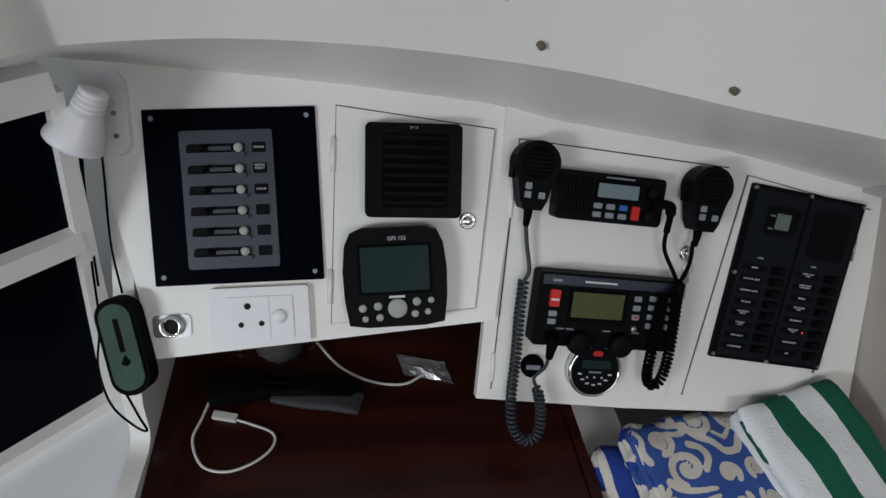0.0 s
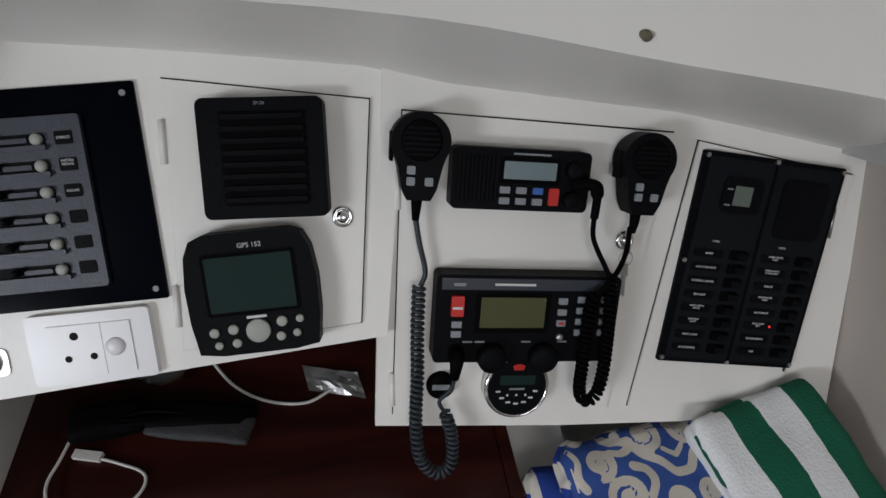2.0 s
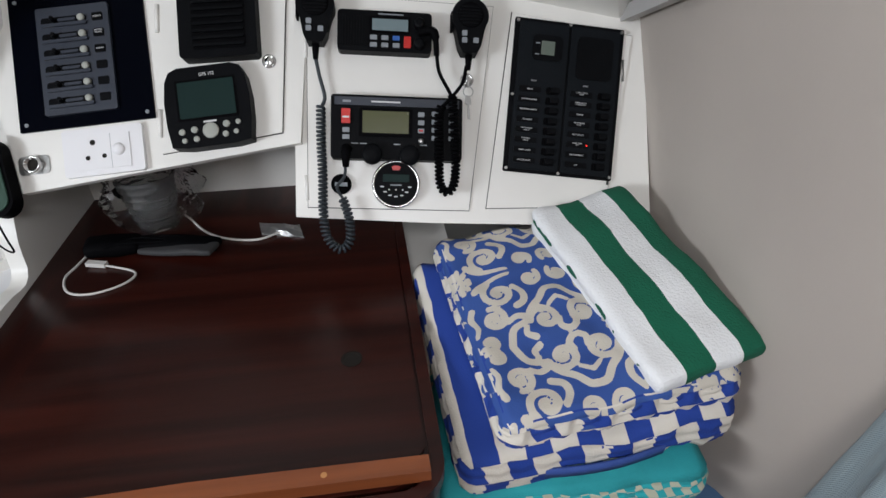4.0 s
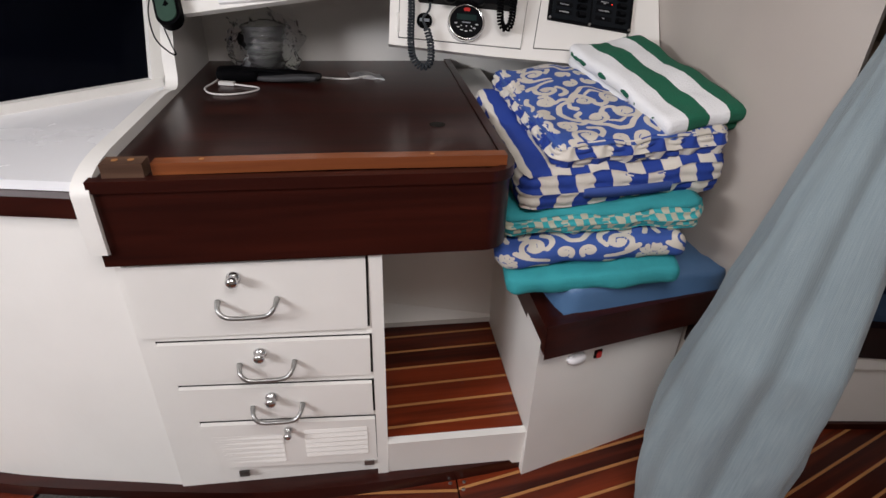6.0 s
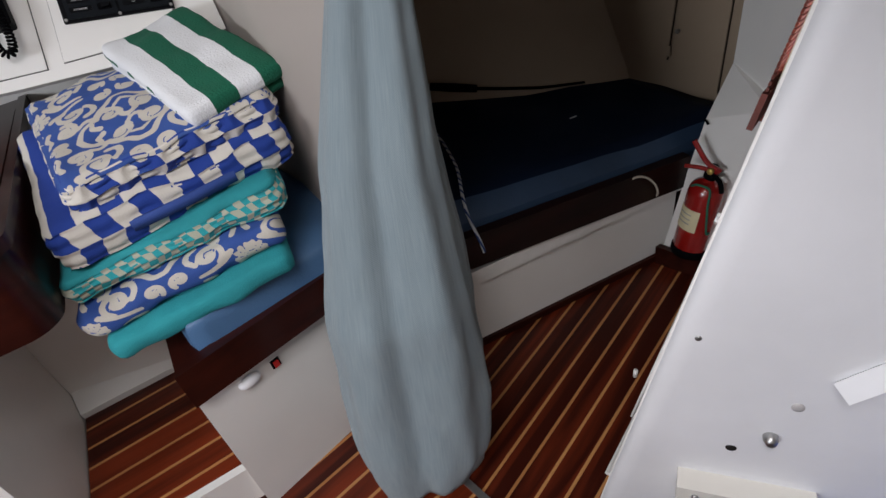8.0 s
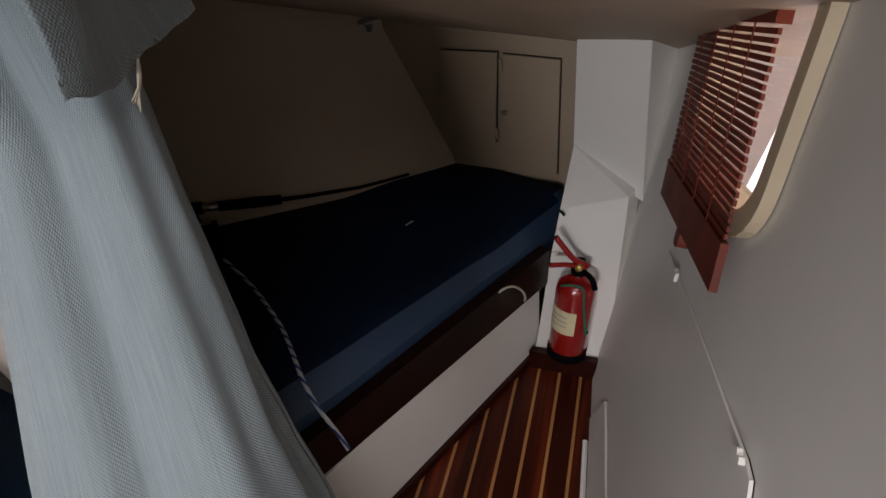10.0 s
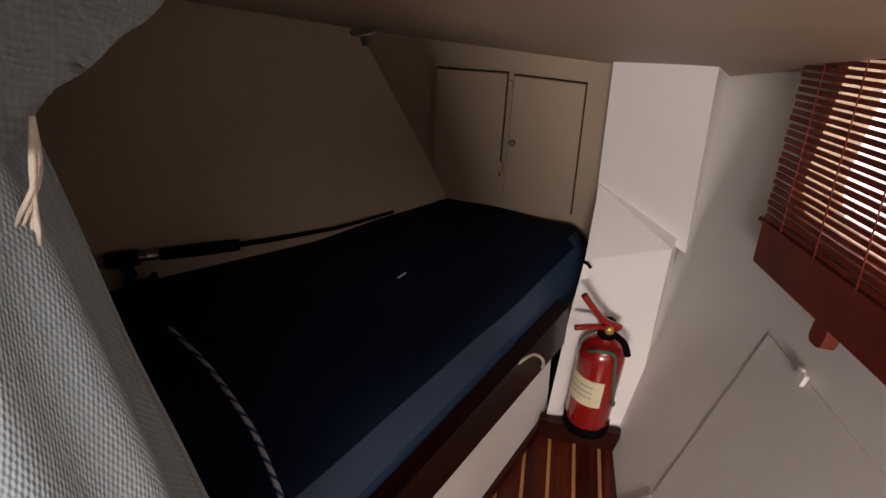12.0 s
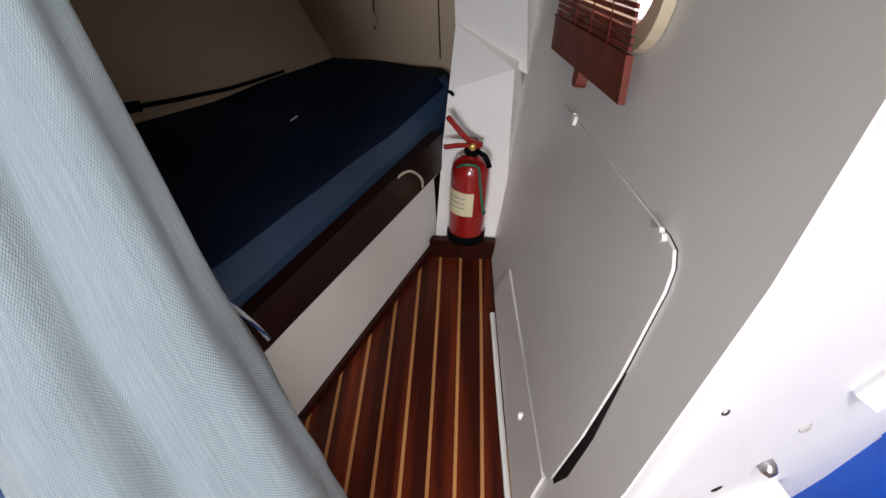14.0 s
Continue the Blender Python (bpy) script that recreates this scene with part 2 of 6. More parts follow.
# overhead: sloping soffit and the cabin-side fascia, following one curve
EDGE = [(-0.45, 0.14), (-0.18, 0.370), (0.063, 0.581), (0.117, 0.622), (0.261, 0.653), (0.447, 0.646), (0.644, 0.601), (0.820, 0.520), (0.963, 0.458), (1.075, 0.385), (1.135, 0.300), (1.235, 0.08)]
edge = [v for v in smooth_path([(x, y, 1.357) for x, y in EDGE], 5)]
bm = B()
rows = []
tops = [PA @ Vector(q) for q in ((-0.60, 0.395, 0), (-0.229, 0.384, 0), (0.03, 0.373, 0))] + [PB @ Vector(q) for q in ((0.07, 0.428, 0), (0.40, 0.388, 0), (0.668, 0.330, 0), (0.74, 0.300, 0))]
for i, p in enumerate(edge):
    x = float(np.interp(p.x, [-0.45, 0.05, 0.60, 0.963, 1.05], [-0.45, 0.02, 0.62, 1.12, 1.225]))
    back = Vector((x, *(float(np.interp(x, [q.x for q in tops], [q[k] for q in tops])) for k in (1, 2))))
    if p.x > 1.05:
        back = Vector((1.235, 0.655, 1.205)).lerp(Vector((1.24, 0.12, 1.40)), (p.x - 1.05) / 0.185)
    if p.x < 0.05:
        back = back.lerp(Vector((p.x, p.y + 0.3, 1.352)), min(1.0, (0.05 - p.x) / 0.06))
    rows.append([bm.verts.new(back + Vector((0, 0.022, -0.016))), bm.verts.new(back.lerp(p, 0.45) + Vector((0, 0, 0.006))), bm.verts.new(p + Vector((0, 0.01, 0.0))), bm.verts.new(p + Vector((0, -0.004, 0.012))), bm.verts.new(p + Vector((0.0, -0.02, 0.16))), bm.verts.new(p + Vector((0, -0.12, 0.62))), bm.verts.new(p + Vector((0, 0.3, 0.66))), bm.verts.new(back + Vector((0, 0.25, 0.3)))])
for a, b in zip(rows, rows[1:]):
    for j in range(7):
        bm.faces.new((a[j], a[j + 1], b[j + 1], b[j]))
structure("wall_deckhead", bm, WHITE, "white painted curved deckhead beam above the instruments", "deckhead").data.shade_smooth()
bpy.data.objects["wall_deckhead"].data.set_sharp_from_angle(angle=radians(35))

# hull side behind the desk and the seat
bm = B()
box(bm, -0.2, 1.235, 0.83, 0.88, 0.0, 1.30)
structure("wall_hull", bm, WHITE, "cream painted hull side behind the desk", "wall")

# partition at the desk's end, with its swept top edge
bm = B()
prof = smooth_path([(-0.03, 0.745, 0), (-0.022, 0.78, 0), (0.05, 0.80, 0), (0.20, 0.803, 0), (0.42, 0.803, 0), (0.51, 0.80, 0), (0.545, 0.90, 0), (0.72, 1.14, 0), (0.82, 1.29, 0)], 4)
poly = [(p.x, p.y) for p in prof] + [(0.84, 1.30), (0.84, 0.0), (0.014, 0.0), (0.014, 0.64), (-0.03, 0.66)]
prism(bm, poly, 0.055, 0.083, Matrix(((0, 0, 1, 0), (1, 0, 0, 0), (0, 1, 0, 0), (0, 0, 0, 1))))
structure("wall_partition", bm, WHITE, "white painted partition with a swept top edge", "partition", 0.004)

# galley front and shelf beyond the partition
bm = B()
front = smooth_path([(0.086, 0.006, 0), (-0.39, 0.10, 0), (-0.9, 0.28, 0), (-1.6, 0.62, 0)], 5)
prism(bm, [(p.x, p.y) for p in front] + [(p.x, p.y + 0.03) for p in reversed(front)], 0.0, 0.715)
structure("wall_front", bm, WHITE, "white painted curved locker front", "wall")
bm = B()
prism(bm, [(p.x, p.y - 0.02) for p in front] + [(p.x, p.y + 0.02) for p in reversed(front)], 0.716, 0.752)
structure("trim", bm, MAHOG, "mahogany nosing along the white shelf", "trim", 0.008)
bm = B()
prism(bm, [(p.x, p.y + 0.005) for p in front] + [(-1.6, 1.1), (0.055, 1.1)], 0.753, 0.77)
structure("shelf_white", bm, material("white_laminate", (0.82, 0.82, 0.83), 0.25, var=0.04, bump=0.05), "white laminate shelf top beside the desk", "shelf")

# locker with two dark sliding panes above the shelf
LK = as_matrix((0.06, 0.652, 0.77), (0.76, 0.65, 0.0), (0.0, 0.0, 1.0), (0.65, -0.76, 0.0))
lock = thing("locker", (0.0, 0.62, 0.77), "white locker with two dark glossy sliding panes", "locker", kind="structure")
for y0, y1, x0, x1 in ((0.0, 0.022, -1.6, -0.06), (0.315, 0.345, -1.6, -0.03), (0.515, 0.556, -1.6, 0.0)):
    bm = B()
    box(bm, x0, x1, y0, y1, -0.02, 0.012, LK)
    part("frame_rail", bm, WHITE, lock, bevel=0.002)
bm = B()
prism(bm, [(-0.085, 0.02), (-0.055, 0.02), (0.008, 0.53), (-0.008, 0.53)], -0.015, 0.009, LK)
part("stile", bm, WHITE, lock, bevel=0.002)
for y0, y1 in ((0.02, 0.32), (0.34, 0.52)):
    bm = B()
    prism(bm, [(-1.6, y0), (-0.07 + 0.13 * y0, y0), (-0.07 + 0.13 * y1, y1), (-1.6, y1)], -0.016, -0.010, LK)
    part("pane", bm, GLOSSBLK, lock)
bm = B()
box(bm, -1.6, -0.02, -0.02, 0.556, -0.06, -0.03, LK)
part("back_board", bm, WHITE, lock)

# skirting along the cabin sole
skirt = smooth_path([(-1.2, 0.40, 0), (-0.9, 0.26, 0), (-0.39, 0.085, 0), (0.14, -0.006, 0), (0.405, -0.022, 0), (0.707, -0.006, 0), (0.98, 0.035, 0), (1.225, 0.105, 0)], 5)
bm = B()
prism(bm, [(p.x, p.y - 0.014) for p in skirt] + [(p.x, p.y + 0.03) for p in reversed(skirt)], -0.01, 0.034)
structure("baseboard", bm, MAHOG, "mahogany skirting along the cabin sole", "skirting", 0.003)

# footwell
bm = B()
prism(bm, [(0.53, 0.002), (0.845, 0.002), (0.845, 0.43), (0.53, 0.45)], 0.02, 0.124)
structure("floor_footwell", bm, MAHOG, "raised footwell sole under the desk", "floor")
bm = B()
prism(bm, [(-0.018, 0.139), (-0.016, 0.128), (-0.006, 0.022), (0.02, 0.022), (0.002, 0.139)], 0.5295, 0.850, Matrix(((0, 0, 1, 0), (1, 0, 0, 0), (0, 1, 0, 0), (0, 0, 0, 1))))
structure("trim_footwell", bm, WHITE, "chipped white lip of the footwell", "trim", 0.003)
bm = B()
prism(bm, [(0.50, 0.445), (0.86, 0.40), (0.86, 0.83), (0.50, 0.83)], 0.0, 0.76)
structure("wall_footwell", bm, WHITE, "white painted wall at the back of the footwell", "wall")
bm = B()
prism(bm, [(0.445, 0.125), (0.40, 0.135), (0.395, 0.155), (0.445, 0.20)], 0.53, 0.85, Matrix(((0, 0, 1, 0), (1, 0, 0, 0), (0, 1, 0, 0), (0, 0, 0, 1))))
structure("trim_cove", bm, WHITE, "white cove at the foot of the wall", "trim", 0.004)

# seat box beside the footwell
bm = B()
prism(bm, [(0.845, -0.025), (1.235, 0.085), (1.235, 0.83), (0.845, 0.83)], 0.0, 0.41)
structure("wall_seat_box", bm, WHITE, "white painted seat box", "seat box", 0.006)

# bulkhead between cabin and quarter berth
bm = B()
prism(bm, [(1.235, 1.1), (1.235, 0.10), (1.325, -0.030), (1.345, -0.016), (1.262, 0.108), (1.262, 1.1)], 0.0, 1.95)
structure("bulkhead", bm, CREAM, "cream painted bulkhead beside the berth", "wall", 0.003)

# quarter berth: face, rail, hull side, end wall, ceiling
BF = as_matrix((1.262, 0.082, 0.0), (0.9936, -0.1128, 0.0), (0.0, 0.0, 1.0), (-0.1128, -0.9936, 0.0))
bm = B()
prism(bm, [(0.0, 0.0), (0.83, 0.0), (0.855, 0.25), (0.0, 0.322)], -0.02, 0.0, BF)
structure("wall_berth_front", bm, WHITE, "cream painted berth front", "berth front")
bm = B()
prism(bm, [(-0.02, 0.300), (0.86, 0.233), (0.86, 0.323), (-0.02, 0.390)], 0.003, 0.03, BF)
structure("trim_berth_rail", bm, DARKRAIL, "dark mahogany lee rail along the berth", "rail", 0.012)
bm = B()
box(bm, 0.0, 0.83, 0.0, 0.02, 0.0, 0.010, BF)
structure("baseboard_berth", bm, MAHOG, "mahogany skirting of the berth front", "skirting")
bm = B()
prism(bm, [(1.262, 0.062), (2.30, -0.055), (2.30, 1.0), (1.262, 1.0)], 0.22, 0.262)
structure("berth_board", bm, WHITE, "painted berth board under the mattress", "berth board")
bm = B()
hl = [(1.262, 0.975), (1.499, 0.827), (1.751, 0.671), (2.044, 0.46), (2.33, 0.268)]
lo = [bm.verts.new((x, y - 0.05, 0.2)) for x, y in hl]
mi = [bm.verts.new((x, y + 0.01, 0.42)) for x, y in hl]
hi = [bm.verts.new((x + 0.06, y + 0.13, 0.82)) for x, y in hl]
tp = [bm.verts.new((x + 0.08, y + 0.2, 1.3)) for x, y in hl]
bk = [[bm.verts.new(v.co + Vector((0.03, 0.05, 0))) for v in r] for r in (lo, tp)]
for a, b in ((lo, mi), (mi, hi), (hi, tp), (tp, bk[1]), (bk[1], bk[0]), (bk[0], lo)):
    for i in range(4):
        bm.faces.new((a[i], a[i + 1], b[i + 1], b[i]))
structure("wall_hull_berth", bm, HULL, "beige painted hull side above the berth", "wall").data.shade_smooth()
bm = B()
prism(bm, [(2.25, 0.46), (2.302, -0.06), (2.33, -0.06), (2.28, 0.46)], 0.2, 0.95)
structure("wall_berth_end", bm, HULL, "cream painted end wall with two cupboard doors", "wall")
bm = B()
v = [bm.verts.new(p) for p in ((1.262, -1.2, 1.20), (2.35, -1.2, 0.70), (2.35, -0.02, 0.70), (2.35, 0.75, 0.73), (1.262, 1.2, 1.20), (1.262, -0.02, 1.17))]
w = [bm.verts.new(q.co + Vector((0, 0, 0.04))) for q in v]
for a, b, c, d in ((0, 1, 2, 5), (5, 2, 3, 4)):
    bm.faces.new((v[a], v[b], v[c], v[d]))
    bm.faces.new((w[d], w[c], w[b], w[a]))
for i, j in ((0, 1), (1, 2), (2, 3), (3, 4), (4, 5), (5, 0)):
    bm.faces.new((v[i], w[i], w[j], v[j]))
# The ceiling takes the darkened hull colour, which keeps the berth dark.
structure("ceiling_berth", bm, HULL, "cream painted ceiling, shade darkened in, sloping down over the berth", "ceiling")

# niche wall that carries the extinguisher, and the box above it
bm = B()
v = [(2.038, -0.022, 0.0), (2.085, -0.19, 0.0), (2.165, -0.20, 0.47), (2.240, -0.045, 0.52), (2.140, -0.060, 0.42), (2.112, -0.046, 0.30)]
a = [bm.verts.new(p) for p in v]
b = [bm.verts.new(Vector(p) + Vector((0.06, 0.0, 0.0))) for p in v]
bm.faces.new(a)
bm.faces.new(b[::-1])
for i in range(6):
    bm.faces.new((a[i], b[i], b[(i + 1) % 6], a[(i + 1) % 6]))
bmesh.ops.triangulate(bm, faces=[f for f in bm.faces if len(f.verts) > 4])
structure("wall_niche", bm, WHITE, "white painted niche wall behind the extinguisher", "wall")
bm = B()
a = [bm.verts.new(p) for p in ((2.245, -0.040, 0.487), (2.192, -0.218, 0.448), (2.208, -0.212, 0.86), (2.258, -0.054, 0.86))]
b = [bm.verts.new(Vector(q.co) + Vector((0.16, 0.0, 0.0))) for q in a]
bm.faces.new(a)
bm.faces.new(b[::-1])
for i in range(4):
    bm.faces.new((a[i], b[i], b[(i + 1) % 4], a[(i + 1) % 4]))
structure("wall_box", bm, WHITE, "white painted boxed casing under the ceiling", "casing", 0.003)
bm = B()
prism(bm, [(2.028, -0.020), (2.068, -0.178), (2.086, -0.178), (2.046, -0.020)], 0.0, 0.060)
structure("baseboard_niche", bm, MAHOG, "mahogany skirting below the extinguisher", "skirting", 0.002)

# engine-room wall with window opening; local x towards the cabin, y up, z into the berth
PW = as_matrix((2.09, -0.158, 0.0), (-0.9195, -0.3931, 0.0), (0.0826, -0.1931, 0.9777), (-0.3844, 0.8990, 0.2100))
PWI = PW.inverted()


def on_wall(x, y, z):
    p = PWI @ Vector((x, y, z))
    return p.x, p.y


BLA = Vector(on_wall(2.012, -0.326, 0.602))
BLB = Vector(on_wall(1.712, -0.475, 0.700))
bx = (BLB - BLA).normalized()
by = Vector((-bx.y, bx.x))
BLW = (BLB - BLA).length


def blind_point(s, t):
    q = BLA + bx * s + by * t
    return q.x, q.y


outer = [(-0.35, -0.02), (0.765, -0.02), (0.790, 0.47), (0.770, 0.76), (0.742, 0.95), (0.705, 1.35), (-0.35, 1.35)]
hole = [blind_point(s, t) for s, t in rounded(0.045, BLW + 0.012, 0.075, 0.30, 0.05)]
bm = B()
flat = [Vector((x, y, 0)) for x, y in outer], [Vector((x, y, 0)) for x, y in hole]
tris = tessellate_polygon(flat)
pts = list(flat[0]) + list(flat[1])
fr = [bm.verts.new(PW @ p) for p in pts]
bk = [bm.verts.new(PW @ (p + Vector((0, 0, -0.03)))) for p in pts]
for i, j, l in tris:
    bm.faces.new((fr[i], fr[j], fr[l]))
    bm.faces.new((bk[l], bk[j], bk[i]))
for lo, hi in ((0, len(outer)), (len(outer), len(pts))):
    for i in range(lo, hi):
        j = i + 1 if i + 1 < hi else lo
        bm.faces.new((fr[i], fr[j], bk[j], bk[i]))
structure("wall_engine", bm, WHITE, "white painted wall with a small window", "wall")
# overcast daylight outside the aft window
bm = B()
box(bm, -0.45, 0.45, 0.15, 1.25, -0.27, -0.26, PW)
structure("backdrop", bm, material("daylight_backdrop", (1.0, 0.93, 0.96), 0.9, bump=0.0, emit=1.6), "pale overcast daylight outside the window", "backdrop")
# corner post running away from that wall
bm = B()
cols = []
corner = [PW @ Vector((x, y, 0.0)) for x, y in ((0.755, -0.02), (0.770, 0.2), (0.780, 0.47), (0.760, 0.76), (0.732, 0.95), (0.695, 1.35))]
for c in corner:
    col = []
    for d, e in ((0.0, 0.0), (0.018, 0.004), (0.032, 0.016), (0.042, 0.034), (0.10, 0.106), (0.25, 0.30), (0.45, 0.56)):
        base = c + Vector((-0.9195, -0.3931, 0)) * min(d, 0.03) * 0.8
        col.append(bm.verts.new(base + Vector((0.63, -0.77, 0)) * e))
    cols.append(col)
for a, b in zip(cols, cols[1:]):
    for j in range(6):
        bm.faces.new((a[j], a[j + 1], b[j + 1], b[j]))
structure("wall_corner", bm, material("worn_white_paint", (0.80, 0.80, 0.81), 0.45, var=0.1, scale=5, bump=0.4, fine=30), "worn white painted corner of the engine casing", "wall").data.shade_smooth()

# the rest of the cabin, behind the camera
bm = B()
box(bm, -1.74, -1.70, -2.3, 1.1, 0.0, 1.2)
box(bm, -1.74, -1.70, -2.3, -1.4, 1.2, 2.0)
box(bm, -1.74, -1.70, -0.4, 1.1, 1.2, 2.0)
box(bm, -1.74, -1.70, -1.4, -0.4, 1.75, 2.0)
structure("wall_forward", bm, CREAM, "cream painted forward bulkhead", "wall")
bm = B()
box(bm, -1.7, 2.6, -2.34, -2.3, 0.0, 2.0)
structure("wall_side", bm, CREAM, "cream painted cabin side", "wall")
bm = B()
box(bm, 1.78, 1.82, -2.3, -0.9, 0.0, 2.0)
structure("wall_aft", bm, CREAM, "cream painted aft wall", "wall")
bm = B()
box(bm, -1.7, 0.21, -2.3, 1.1, 1.97, 2.0)
box(bm, 1.03, 2.6, -2.3, 1.1, 1.97, 2.0)
box(bm, 0.21, 1.03, -0.80, 1.1, 1.97, 2.0)
box(bm, 0.21, 1.03, -2.3, -1.52, 1.97, 2.0)
structure("ceiling", bm, WHITE, "white painted coachroof with the open hatch", "ceiling")
bm = B()
box(bm, 1.262, 2.6, 1.0, 1.1, 0.0, 2.0)
box(bm, 2.5, 2.6, -2.3, 1.1, 0.0, 2.0)
structure("wall_outer", bm, CREAM, "cream painted hull side aft", "wall")

# ---- desk ----
desk = thing("chart_desk", (0.42, 0.4, 0.63), "dark varnished mahogany chart desk with a lifting lid", "desk")
bm = B()
prism(bm, [(0.084, 0.0), (0.70, 0.0), (0.745, 0.02), (0.762, 0.07), (0.762, 0.829), (0.084, 0.829)], 0.765, 0.783)
part("desktop", bm, MAHOG_Y, desk, bevel=0.002)
bm = B()
prism(bm, [(0.172, 0.034), (0.735, 0.034), (0.745, 0.05), (0.748, 0.72), (0.172, 0.72)], 0.7835, 0.7875)
part("lid", bm, MAHOG, desk, bevel=0.001)
bm = B()
arc = [(0.71 + 0.052 * math.sin(radians(a)), 0.032 - 0.052 * math.cos(radians(a))) for a in range(0, 91, 10)]
inn = [(0.71 + 0.032 * math.sin(radians(a)), 0.032 - 0.032 * math.cos(radians(a))) for a in range(90, -1, -10)]
prism(bm, [(0.068, -0.02)] + arc + [(0.762, 0.829), (0.742, 0.829)] + inn + [(0.072, 0.0)], 0.632, 0.776)
part("apron", bm, MAHOG, desk, bevel=0.004)
bm = B()
arc2 = [(0.71 + 0.058 * math.sin(radians(a)), 0.032 - 0.058 * math.cos(radians(a))) for a in range(0, 91, 10)]
inn2 = [(0.71 + 0.040 * math.sin(radians(a)), 0.032 - 0.040 * math.cos(radians(a))) for a in range(90, -1, -10)]
prism(bm, [(0.078, -0.026)] + arc2 + [(0.768, 0.829), (0.750, 0.829)] + inn2 + [(0.078, -0.006)], 0.768, 0.788)
part("edge_moulding", bm, MAHOG, desk, bevel=0.006)
bm = B()
prism(bm, [(0.171, 0.000), (0.46, 0.006), (0.748, 0.002), (0.748, 0.026), (0.46, 0.031), (0.171, 0.026)], 0.786, 0.806)
part("fiddle", bm, TEAK, desk, "bright teak fiddle rail", bevel=0.003)
for x in (0.245, 0.62):
    bm = B()
    prism(bm, disc(x, 0.016, 0.004, 10), 0.8061, 0.8066)
    part("plug", bm, HOLLY, desk)
bm = B()
box(bm, 0.100, 0.163, -0.012, 0.022, 0.786, 0.811)
part("hinge_block", bm, wood("greyed_teak", (0.05, 0.025, 0.015), (0.13, 0.07, 0.045), 0, 0.5, 0.1), desk, "weathered teak block", bevel=0.003)
for x in (0.118, 0.142):
    bm = B()
    prism(bm, disc(x, 0.006, 0.005, 10), 0.8111, 0.8118)
    part("plug", bm, HOLLY, desk)
bm = B()
lathe(bm, [(0.0165, 0.0), (0.0165, 0.0006), (0.0125, 0.0007), (0.0115, -0.002)], Matrix.Translation((0.655, 0.225, 0.7877)), 20)
part("finger_hole", bm, DARKGAP, desk)

# ---- drawers under the desk ----
cab = thing("drawer_cabinet", (0.3, 0.25, 0.05), "white painted drawer cabinet under the desk", "cabinet")
bm = B()
prism(bm, [(0.070, 0.004), (0.528, 0.004), (0.528, 0.44), (0.084, 0.44)], 0.03, 0.631)
part("carcass", bm, WHITE, cab)
bm = B()
box(bm, 0.505, 0.529, -0.010, 0.006, 0.03, 0.631)
part("stile", bm, WHITE, cab, bevel=0.002)
XZ = Matrix(((1, 0, 0, 0), (0, 0, -1, 0), (0, 1, 0, 0), (0, 0, 0, 1)))


def pull(parent, cx, cz, w):
    bm = B()
    pts = smooth_path([(cx - w / 2, -0.008, cz + 0.012), (cx - w / 2 + 0.004, -0.03, cz + 0.006), (cx - w * 0.33, -0.036, cz - 0.006), (cx, -0.037, cz - 0.008), (cx + w * 0.33, -0.036, cz - 0.006), (cx + w / 2 - 0.004, -0.03, cz + 0.006), (cx + w / 2, -0.008, cz + 0.012)], 4)
    n = len(pts)
    tube(bm, pts, [0.0035 + 0.0022 * abs(2 * i / (n - 1) - 1) ** 3 + (0.0008 if abs(i - n / 2) < n * 0.28 else 0) for i in range(n)], 8)
    part("handle", bm, STEEL, parent, "nickel bow handle", smooth=True)


def knob(parent, cx, cz, r=0.012):
    bm = B()
    lathe(bm, [(r, 0.0), (r * 1.05, 0.003), (r * 0.6, 0.006), (r * 0.45, 0.010), (r * 0.8, 0.014), (r * 0.95, 0.019), (r * 0.7, 0.024), (r * 0.2, 0.026)], Matrix.Translation((cx, -0.0075, cz)) @ pose(0, 0, 0, 90, 0, 0), 18)
    part("lock_knob", bm, CHROME, parent, "chrome locking knob", smooth=True)


